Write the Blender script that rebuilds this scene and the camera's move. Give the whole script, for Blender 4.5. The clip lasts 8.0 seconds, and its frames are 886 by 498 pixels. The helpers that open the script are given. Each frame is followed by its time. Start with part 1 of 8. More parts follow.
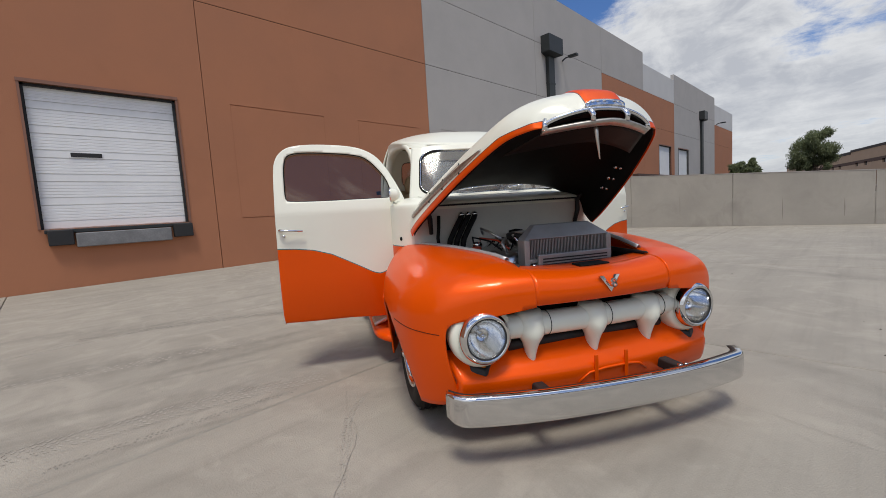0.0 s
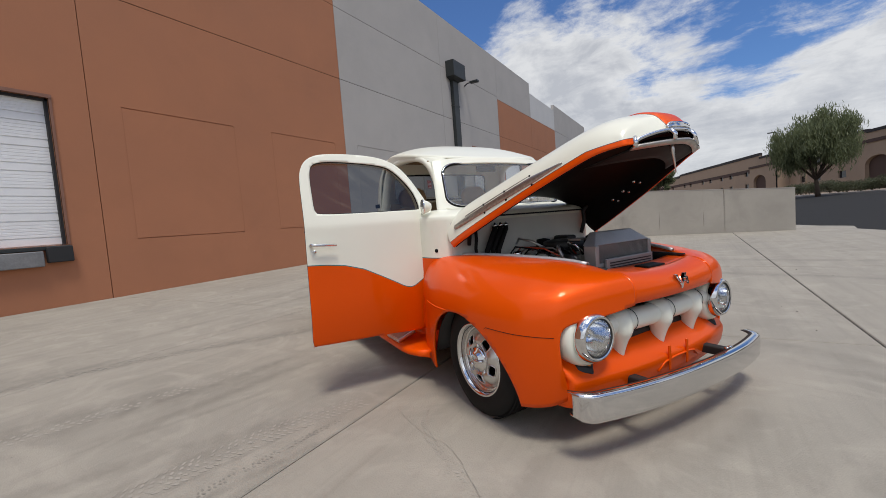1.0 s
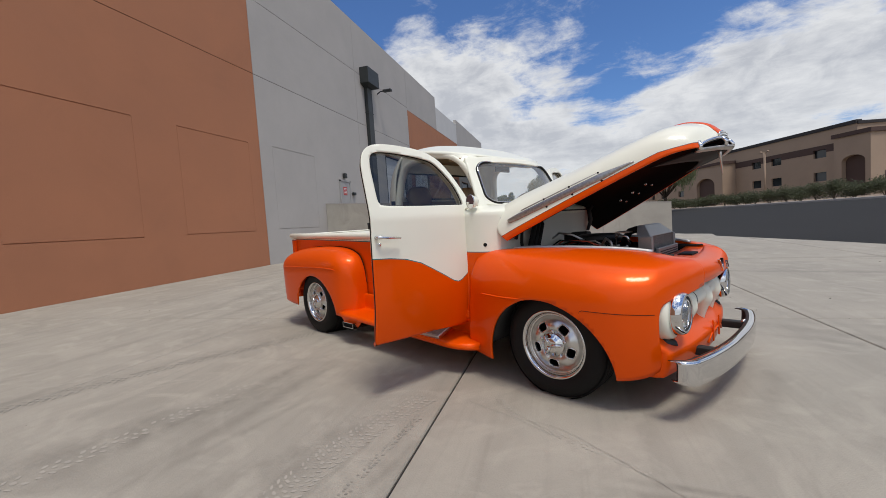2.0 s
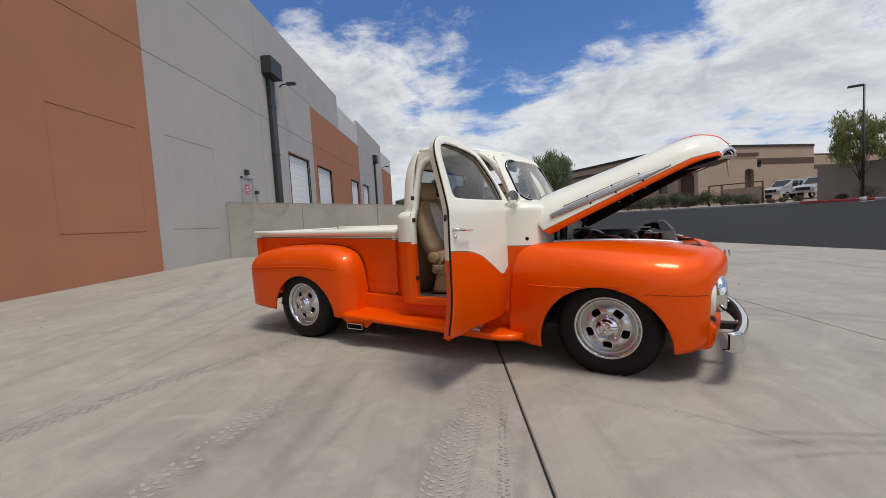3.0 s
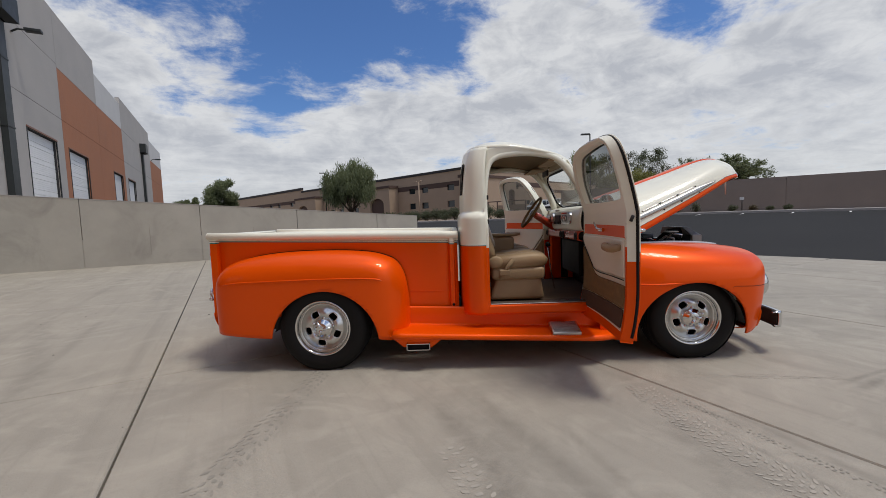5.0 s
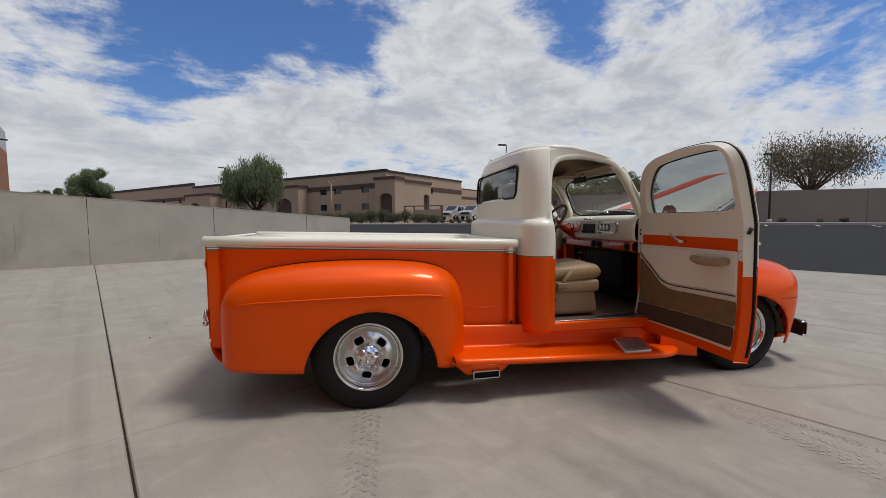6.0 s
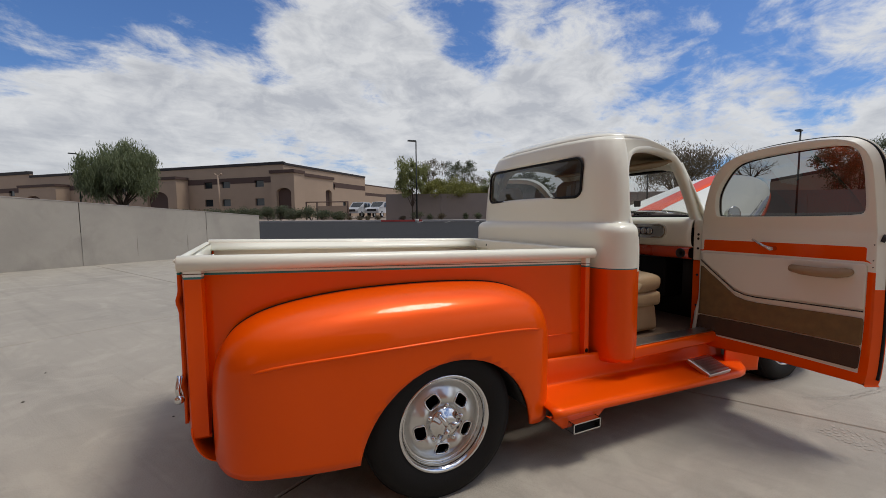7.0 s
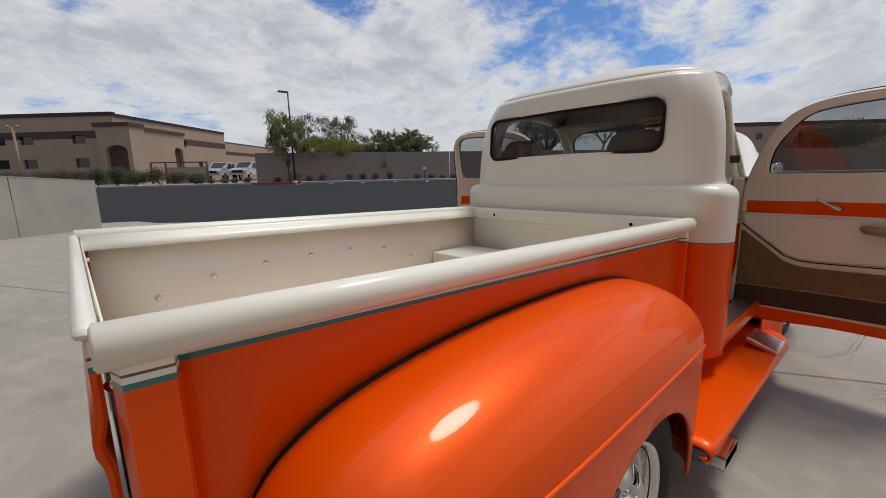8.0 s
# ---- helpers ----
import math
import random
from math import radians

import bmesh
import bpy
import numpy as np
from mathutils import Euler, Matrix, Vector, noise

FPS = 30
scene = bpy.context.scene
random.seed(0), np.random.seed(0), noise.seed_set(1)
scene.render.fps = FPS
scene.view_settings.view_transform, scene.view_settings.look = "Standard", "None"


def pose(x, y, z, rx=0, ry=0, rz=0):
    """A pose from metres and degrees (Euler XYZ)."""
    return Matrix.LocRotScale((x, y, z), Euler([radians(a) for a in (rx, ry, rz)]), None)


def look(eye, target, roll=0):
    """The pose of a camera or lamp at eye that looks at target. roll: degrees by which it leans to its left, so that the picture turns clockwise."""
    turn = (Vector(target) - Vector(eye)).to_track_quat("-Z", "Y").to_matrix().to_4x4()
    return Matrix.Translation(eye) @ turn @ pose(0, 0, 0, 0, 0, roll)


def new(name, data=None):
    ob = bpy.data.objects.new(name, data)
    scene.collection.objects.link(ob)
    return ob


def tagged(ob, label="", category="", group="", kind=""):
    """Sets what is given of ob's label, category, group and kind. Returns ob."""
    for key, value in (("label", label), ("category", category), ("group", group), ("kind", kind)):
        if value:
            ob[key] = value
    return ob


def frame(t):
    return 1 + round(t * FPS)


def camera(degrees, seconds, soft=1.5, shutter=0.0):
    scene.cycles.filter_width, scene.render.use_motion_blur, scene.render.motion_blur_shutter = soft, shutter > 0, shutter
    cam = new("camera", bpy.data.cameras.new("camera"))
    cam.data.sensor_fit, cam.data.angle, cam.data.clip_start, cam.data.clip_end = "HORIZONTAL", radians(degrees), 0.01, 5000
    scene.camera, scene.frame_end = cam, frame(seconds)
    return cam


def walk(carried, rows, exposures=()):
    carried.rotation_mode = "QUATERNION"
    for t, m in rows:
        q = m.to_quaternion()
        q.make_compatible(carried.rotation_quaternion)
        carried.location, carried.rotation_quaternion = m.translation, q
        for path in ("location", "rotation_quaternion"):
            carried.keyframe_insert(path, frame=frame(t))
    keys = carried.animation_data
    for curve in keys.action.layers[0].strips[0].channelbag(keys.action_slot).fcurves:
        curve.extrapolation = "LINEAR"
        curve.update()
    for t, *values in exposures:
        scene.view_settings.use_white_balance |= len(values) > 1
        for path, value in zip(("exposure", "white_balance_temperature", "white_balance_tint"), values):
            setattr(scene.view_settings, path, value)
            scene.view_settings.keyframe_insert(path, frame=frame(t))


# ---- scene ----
cam = camera(94.4, 8.0, soft=0.8)
PATH = [
    (0, (1.851, -1.471, 1.132), (0.425, -0.081, 0.949), -3.6),
    (0.5, (1.477, -1.776, 1.143), (0.24, -0.211, 0.991), -4.2),
    (1, (1.081, -2.099, 1.16), (0.056, -0.387, 1.025), -4.3),
    (1.5, (0.612, -2.363, 1.125), (-0.188, -0.534, 1.002), -4.1),
    (3, (-1.023, -2.754, 1.125), (-1.062, -0.759, 0.989), -3.3),
    (3.5, (-1.592, -2.671, 1.12), (-1.36, -0.689, 0.98), -3.1),
    (4, (-2.178, -2.559, 1.135), (-1.687, -0.625, 0.993), -2.9),
    (4.5, (-2.717, -2.274, 1.153), (-1.991, -0.416, 1.01), -2.7),
    (6, (-3.87, -0.868, 1.212), (-2.563, 0.64, 1.078), -0.5),
    (6.5, (-3.992, -0.245, 1.217), (-2.515, 1.097, 1.086), -0.3),
    (7, (-3.994, 0.371, 1.269), (-2.364, 1.519, 1.114), -0.5),
    (7.5, (-3.838, 0.969, 1.262), (-2.075, 1.886, 1.038), -1.0),
    (8, (-3.625, 1.524, 1.297), (-1.757, 2.144, 0.942), -1.4),
]
walk(cam, [(t, look(eye, target, roll)) for t, eye, target, roll in PATH],
     [(0, 0.02), (1.5, 0.08), (3.5, 0.10), (4.5, 0.0), (6.5, -0.07), (8, -0.06)])

# ---------------------------------------------------------------- world and sun
TRUCK = Matrix.Translation((-0.843, 1.448, 0)) @ Matrix.Rotation(radians(-29.6), 4, "Z")
SUN = Vector((0.27, -0.30, 1.0)).normalized()


def make_world():
    w = bpy.data.worlds.new("sky")
    scene.world = w
    w.use_nodes = True
    nt = w.node_tree
    nt.nodes.clear()
    N, L = nt.nodes.new, nt.links.new
    out, bg = N("ShaderNodeOutputWorld"), N("ShaderNodeBackground")
    sky = N("ShaderNodeTexSky")
    sky.sky_type, sky.sun_disc = "NISHITA", False
    sky.sun_elevation = math.asin(SUN.z)
    sky.sun_rotation = math.atan2(SUN.x, SUN.y)
    sky.air_density, sky.dust_density, sky.ozone_density = 1.0, 0.6, 1.6
    bg.inputs["Strength"].default_value = 0.142
    tc, sep = N("ShaderNodeTexCoord"), N("ShaderNodeSeparateXYZ")
    L(tc.outputs["Generated"], sep.inputs[0])

    def op(kind, a, b=None, c=None):
        m = N("ShaderNodeMath")
        m.operation = kind
        for s, v in zip(m.inputs, (a, b, c)):
            if v is None:
                continue
            if isinstance(v, (int, float)):
                s.default_value = v
            else:
                L(v, s)
        return m.outputs[0]

    up = op("MAXIMUM", sep.outputs["Z"], 0.0)
    den = op("ADD", up, 0.11)
    comb = N("ShaderNodeCombineXYZ")
    L(op("DIVIDE", sep.outputs["X"], den), comb.inputs[0])
    L(op("DIVIDE", sep.outputs["Y"], den), comb.inputs[1])
    mp = N("ShaderNodeMapping")
    mp.inputs["Location"].default_value = (3.1, 1.7, 0.0)
    mp.inputs["Rotation"].default_value = (0, 0, radians(25))
    mp.inputs["Scale"].default_value = (0.62, 0.85, 1.0)
    L(comb.outputs[0], mp.inputs[0])
    puff = N("ShaderNodeMapping")
    puff.inputs["Rotation"].default_value = (0, 0, radians(40))
    puff.inputs["Scale"].default_value = (1.0, 1.0, 1.9)
    L(tc.outputs["Generated"], puff.inputs[0])
    big, fine, wisp, cells, streaks = [N("ShaderNodeTexNoise") for _ in range(5)]
    for node, sc, det, ro, dis in ((big, 0.7, 3.0, 0.5, 0.4), (fine, 8.5, 12.0, 0.66, 0.35), (wisp, 1.5, 7.0, 0.58, 1.3), (cells, 11.0, 8.0, 0.6, 0.5), (streaks, 6.2, 12.0, 0.66, 0.5)):
        node.inputs["Scale"].default_value, node.inputs["Detail"].default_value = sc, det
        node.inputs["Roughness"].default_value, node.inputs["Distortion"].default_value = ro, dis
        L(mp.outputs[0] if node in (big, wisp, streaks) else puff.outputs[0], node.inputs["Vector"])
    dens = 0.13
    for node, k in ((big, 0.45), (fine, 0.55), (wisp, 0.42), (streaks, 0.33)):
        dens = op("MULTIPLY_ADD", node.outputs["Fac"], k, dens)
    dens = op("MULTIPLY_ADD", op("MAXIMUM", op("SUBTRACT", 0.34, up), -0.3), 0.35, dens)
    # thin and thick places of the cloud deck: compass bearing, height, half width (degrees), amount
    for bearing, height, wide, k in ((2, 27, 13, -0.14), (22, 28, 11, -0.16), (-22, 33, 14, -0.20), (-26, 27, 4, -0.10), (10, 20, 6, -0.09), (5, 14, 4, -0.10), (57, 22, 5, -0.05), (46, 17, 4, -0.06),
                                     (80, 12, 6, -0.08), (92, 11, 7, -0.11), (106, 13, 5, -0.10), (60, 42, 20, -0.06), (110, 38, 25, -0.08),
                                     (44, 20, 9, 0.12), (24, 14, 6, 0.10), (-15, 18, 7, 0.14), (70, 19, 7, 0.08), (-5, 8, 8, 0.05), (114, 8, 7, 0.08)):
        a, h = radians(bearing), radians(height)
        dot = N("ShaderNodeVectorMath")
        dot.operation = "DOT_PRODUCT"
        dot.inputs[1].default_value = (math.sin(a) * math.cos(h), math.cos(a) * math.cos(h), math.sin(h))
        L(tc.outputs["Generated"], dot.inputs[0])
        near = N("ShaderNodeMapRange")
        near.interpolation_type = "SMOOTHSTEP"
        near.inputs["From Min"].default_value, near.inputs["From Max"].default_value = math.cos(radians(wide * 1.5)), math.cos(radians(wide * 0.35))
        L(dot.outputs["Value"], near.inputs["Value"])
        dens = op("MULTIPLY_ADD", near.outputs[0], k, dens)
    cover = N("ShaderNodeMapRange")
    cover.interpolation_type = "SMOOTHSTEP"
    cover.inputs["From Min"].default_value, cover.inputs["From Max"].default_value = 0.80, 1.03
    L(dens, cover.inputs["Value"])
    shade = N("ShaderNodeMapRange")
    shade.inputs["From Min"].default_value, shade.inputs["From Max"].default_value = 0.96, 1.30
    shade.inputs["To Min"].default_value, shade.inputs["To Max"].default_value = 1.0, 0.35
    high = op("MINIMUM", op("MULTIPLY", up, 4.5), 1.15)
    L(op("MULTIPLY_ADD", op("SUBTRACT", cells.outputs["Fac"], 0.5), high, dens), shade.inputs["Value"])
    white = N("ShaderNodeMix")
    white.data_type = "RGBA"
    white.inputs[6].default_value, white.inputs[7].default_value = (2.6, 2.75, 3.1, 1), (5.15, 5.2, 5.25, 1)
    L(shade.outputs[0], white.inputs[0])
    mul = N("ShaderNodeMix")
    mul.data_type = "RGBA"
    L(op("MULTIPLY", cover.outputs[0], 0.94), mul.inputs[0])
    deep = N("ShaderNodeMix")
    deep.data_type, deep.blend_type = "RGBA", "MULTIPLY"
    deep.inputs[0].default_value, deep.inputs[7].default_value = 1.0, (0.40, 0.56, 0.80, 1)
    L(sky.outputs[0], deep.inputs[6])
    L(deep.outputs[2], mul.inputs[6])
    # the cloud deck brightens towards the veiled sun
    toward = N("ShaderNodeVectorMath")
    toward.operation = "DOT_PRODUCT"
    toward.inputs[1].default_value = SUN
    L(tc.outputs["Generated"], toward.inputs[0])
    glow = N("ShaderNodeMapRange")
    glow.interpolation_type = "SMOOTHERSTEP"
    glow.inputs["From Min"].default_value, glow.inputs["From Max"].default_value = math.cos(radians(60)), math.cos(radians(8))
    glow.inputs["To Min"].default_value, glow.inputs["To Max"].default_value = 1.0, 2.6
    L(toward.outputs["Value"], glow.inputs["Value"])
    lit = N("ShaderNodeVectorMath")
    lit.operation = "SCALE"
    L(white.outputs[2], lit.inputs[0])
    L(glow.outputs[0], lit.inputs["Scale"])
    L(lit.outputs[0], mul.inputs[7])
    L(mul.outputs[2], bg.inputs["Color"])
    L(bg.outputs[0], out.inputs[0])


make_world()
sun_data = bpy.data.lights.new("sun", "SUN")
sun_data.energy, sun_data.angle, sun_data.color = 2.15, radians(15.0), (1.0, 0.94, 0.85)
sun = new("sun", sun_data)
sun.matrix_world = look(SUN * 60, (0, 0, 0))


# ---------------------------------------------------------------- materials
def mat(name, color, rough=0.6, metal=0.0, var=0.12, scale=3.0, grain=0.0, grain_scale=120.0, bump=0.0, bump_scale=60.0,
        coat=0.0, spec=0.5, tint=None, stain=0.0, stain_scale=0.5, random=0.0, streak=0.0, scuff=False):
    """A procedural surface: base colour varied at two scales, roughness varied with it, and fine relief."""
    m = bpy.data.materials.new(name)
    m.use_nodes = True
    nt = m.node_tree
    N, L = nt.nodes.new, nt.links.new
    b = nt.nodes["Principled BSDF"]
    b.inputs["Metallic"].default_value, b.inputs["Roughness"].default_value = metal, rough
    b.inputs["Specular IOR Level"].default_value = spec
    b.inputs["Coat Weight"].default_value, b.inputs["Coat Roughness"].default_value = coat, 0.04
    tc = N("ShaderNodeTexCoord")

    def noise_tex(sc, det=5.0, dist=0.0):
        n = N("ShaderNodeTexNoise")
        n.inputs["Scale"].default_value, n.inputs["Detail"].default_value, n.inputs["Distortion"].default_value = sc, det, dist
        n.inputs["Roughness"].default_value = 0.6
        L(tc.outputs["Object"], n.inputs["Vector"])
        return n.outputs["Fac"]

    def mix(fac, a, c, kind="MIX"):
        x = N("ShaderNodeMix")
        x.data_type, x.blend_type = "RGBA", kind
        for s, v in ((0, fac), (6, a), (7, c)):
            if isinstance(v, (tuple, float, int)):
                x.inputs[s].default_value = v if not isinstance(v, tuple) else (*v, 1)
            else:
                L(v, x.inputs[s])
        return x.outputs[2]

    def ramp(v, lo, hi, a=0.0, z=1.0):
        r = N("ShaderNodeMapRange")
        r.inputs["From Min"].default_value, r.inputs["From Max"].default_value = lo, hi
        r.inputs["To Min"].default_value, r.inputs["To Max"].default_value = a, z
        L(v, r.inputs["Value"])
        return r.outputs[0]

    dark = tuple(c * (1 - var) for c in color)
    lite = tuple(min(1.0, c * (1 + var)) for c in (tint or color))
    n1 = noise_tex(scale)
    col = mix(ramp(n1, 0.3, 0.7), dark, lite)
    if grain:
        col = mix(ramp(noise_tex(grain_scale, 3), 0.3, 0.7, 0.0, grain), col, tuple(c * 0.45 for c in color))
    if stain:
        col = mix(ramp(noise_tex(stain_scale, 6, 1.2), 0.52, 0.72, 0.0, stain), col, tuple(c * 0.5 for c in color))
    if streak:
        # long tyre scuffs, mostly along the lanes of the yard
        for turn, sx, sy, lo, hi, k in ((-6, 3.2, 0.16, 0.50, 0.70, streak), (9, 7.5, 0.22, 0.54, 0.72, streak * 0.8), (-32, 2.6, 0.2, 0.55, 0.75, streak * 0.7)):
            mp = N("ShaderNodeMapping")
            mp.inputs["Rotation"].default_value = (0, 0, radians(turn))
            mp.inputs["Scale"].default_value = (sx, sy, 1)
            L(tc.outputs["Object"], mp.inputs[0])
            nz = N("ShaderNodeTexNoise")
            nz.inputs["Scale"].default_value, nz.inputs["Detail"].default_value, nz.inputs["Distortion"].default_value = 1.0, 4.0, 0.6
            L(mp.outputs[0], nz.inputs["Vector"])
            col = mix(ramp(nz.outputs["Fac"], lo, hi, 0.0, k), col, tuple(c * 0.55 for c in color))
    if scuff:
        # pale trowelled patches, fine scratches and a few dark tyre skids
        col = mix(ramp(noise_tex(1.7, 7, 1.8), 0.50, 0.66, 0.0, 0.45), col, tuple(c * 1.22 for c in color))
        col = mix(ramp(noise_tex(5.5, 8, 1.0), 0.55, 0.72, 0.0, 0.30), col, tuple(c * 0.72 for c in color))
        mp = N("ShaderNodeMapping")
        mp.inputs["Rotation"].default_value, mp.inputs["Scale"].default_value = (0, 0, radians(-68)), (30, 1.1, 1)
        L(tc.outputs["Object"], mp.inputs[0])
        nz = N("ShaderNodeTexNoise")
        nz.inputs["Scale"].default_value, nz.inputs["Detail"].default_value = 1.0, 5.0
        L(mp.outputs[0], nz.inputs["Vector"])
        col = mix(ramp(nz.outputs["Fac"], 0.56, 0.7, 0.0, 0.22), col, tuple(c * 0.7 for c in color))
        for px, py, turn, width, length, k in ((-3.6, -0.2, 34, 0.26, 2.4, 0.36), (-2.27, -0.77, 27, 0.36, 2.0, 0.36), (-1.37, -1.07, 29, 0.11, 1.0, 0.42), (-2.05, -0.2, 11, 0.10, 1.1, 0.5), (-1.72, -0.2, 11, 0.07, 1.0, 0.35), (-1.6, -0.5, 19, 0.05, 0.6, 0.4), (-4.7, 3.6, -15, 0.16, 2.4, 0.35), (-5.3, 3.4, -15, 0.14, 2.0, 0.3),
                                               (2.6, 1.5, -60, 0.13, 1.9, 0.4), (3.0, 1.0, -62, 0.11, 1.7, 0.35), (3.2, 5.2, -75, 0.16, 3.0, 0.4), (3.9, 6.8, -80, 0.16, 3.0, 0.35), (0.9, -1.2, 30, 0.10, 0.9, 0.3), (-6.5, 7.0, -24, 0.2, 3.5, 0.35),
                                               (-1.04, -0.9, 14, 0.15, 1.0, 0.42), (0.92, -0.66, 94, 0.03, 0.45, 0.6), (0.88, -0.74, 92, 0.05, 0.5, 0.6), (0.80, -0.84, 88, 0.025, 0.45, 0.5), (1.40, 0.4, 20, 0.10, 0.6, 0.35), (-0.55, -0.7, 13, 0.04, 0.7, 0.4), (-2.5, -1.2, 16, 0.16, 1.3, 0.35), (-0.82, -0.8, 7, 0.03, 0.6, 0.45)):
            mp = N("ShaderNodeMapping")
            mp.vector_type = "TEXTURE"
            mp.inputs["Location"].default_value, mp.inputs["Rotation"].default_value = (px, py, 0), (0, 0, radians(-turn))
            wob = N("ShaderNodeVectorMath")
            wob.operation = "MULTIPLY_ADD"
            wob.inputs[1].default_value = (0.35, 0.35, 0.0)
            wn = N("ShaderNodeTexNoise")
            wn.inputs["Scale"].default_value, wn.inputs["Detail"].default_value = 0.7, 1.0
            L(tc.outputs["Object"], wn.inputs["Vector"])
            L(wn.outputs["Color"], wob.inputs[0])
            L(tc.outputs["Object"], wob.inputs[2])
            L(wob.outputs[0], mp.inputs[0])
            sp = N("ShaderNodeSeparateXYZ")
            L(mp.outputs[0], sp.inputs[0])

            def band(socket, half, soft):
                ab = N("ShaderNodeMath")
                ab.operation = "ABSOLUTE"
                L(socket, ab.inputs[0])
                return ramp(ab.outputs[0], half, half - soft)
            a = N("ShaderNodeMath")
            a.operation = "MULTIPLY"
            L(band(sp.outputs["X"], width, width * 0.8), a.inputs[0])
            L(band(sp.outputs["Y"], length, length * 0.5), a.inputs[1])
            c_ = N("ShaderNodeMath")
            c_.operation = "MULTIPLY"
            L(a.outputs[0], c_.inputs[0])
            L(ramp(noise_tex(7.0, 6, 0.5), 0.35, 0.65, 0.1, k), c_.inputs[1])
            col = mix(c_.outputs[0], col, tuple(c * 0.45 for c in color))
    if random:
        oi = N("ShaderNodeObjectInfo")
        col = mix(ramp(oi.outputs["Random"], 0, 1, 0.0, random), col, tuple(c * 0.6 for c in color))
    L(col, b.inputs["Base Color"])
    if metal < 0.5 and rough > 0.15:
        L(ramp(n1, 0.3, 0.7, max(0.02, rough - 0.06), min(1.0, rough + 0.06)), b.inputs["Roughness"])
    if bump:
        bp = N("ShaderNodeBump")
        bp.inputs["Strength"].default_value, bp.inputs["Distance"].default_value = bump, 0.02
        L(noise_tex(bump_scale, 4), bp.inputs["Height"])
        L(bp.outputs[0], b.inputs["Normal"])
    return m


def glass_mat(name, color=(1, 1, 1), rough=0.0, film=0.0):
    m = bpy.data.materials.new(name)
    m.use_nodes = True
    nt = m.node_tree
    b = nt.nodes["Principled BSDF"]
    out = nt.nodes["Material Output"]
    tr = nt.nodes.new("ShaderNodeBsdfTransparent")
    tr.inputs[0].default_value = (*color, 1)
    gl = nt.nodes.new("ShaderNodeBsdfGlossy")
    gl.inputs["Roughness"].default_value = rough
    lw = nt.nodes.new("ShaderNodeLayerWeight")
    lw.inputs["Blend"].default_value = 0.5
    pw = nt.nodes.new("ShaderNodeMath")
    pw.operation, pw.inputs[1].default_value = "POWER", 4.0
    fr = nt.nodes.new("ShaderNodeMath")
    fr.operation, fr.inputs[1].default_value, fr.inputs[2].default_value = "MULTIPLY_ADD", 0.9, 0.06
    nt.links.new(lw.outputs["Facing"], pw.inputs[0])
    nt.links.new(pw.outputs[0], fr.inputs[0])
    mx = nt.nodes.new("ShaderNodeMixShader")
    nt.links.new(fr.outputs[0], mx.inputs[0])
    nt.links.new(tr.outputs[0], mx.inputs[1])
    nt.links.new(gl.outputs[0], mx.inputs[2])
    # film: a pale diffuse veil standing in for sky mirrored in the glass
    haze, hazy = nt.nodes.new("ShaderNodeBsdfDiffuse"), nt.nodes.new("ShaderNodeMixShader")
    haze.inputs[0].default_value = (0.8, 0.8, 0.76, 1)
    hazy.inputs[0].default_value = film
    nt.links.new(mx.outputs[0], hazy.inputs[1])
    nt.links.new(haze.outputs[0], hazy.inputs[2])
    nt.links.new(hazy.outputs[0], out.inputs[0])
    nt.nodes.remove(b)
    return m


def leaf_mat(name, dark, light):
    """Thin leaves: their colour varies from leaf to leaf, and light passes through them."""
    m = mat(name, light, 0.6, var=0.3, scale=1.2)
    nt = m.node_tree
    b, out = nt.nodes["Principled BSDF"], nt.nodes["Material Output"]
    geo = nt.nodes.new("ShaderNodeNewGeometry")
    mx = nt.nodes.new("ShaderNodeMix")
    mx.data_type = "RGBA"
    mx.inputs[6].default_value, mx.inputs[7].default_value = (*dark, 1), (*light, 1)
    nt.links.new(geo.outputs["Random Per Island"], mx.inputs[0])
    nt.links.new(mx.outputs[2], b.inputs["Base Color"])
    tl = nt.nodes.new("ShaderNodeBsdfTranslucent")
    nt.links.new(mx.outputs[2], tl.inputs[0])
    sh = nt.nodes.new("ShaderNodeMixShader")
    sh.inputs[0].default_value = 0.5
    nt.links.new(b.outputs[0], sh.inputs[1])
    nt.links.new(tl.outputs[0], sh.inputs[2])
    nt.links.new(sh.outputs[0], out.inputs[0])
    return m


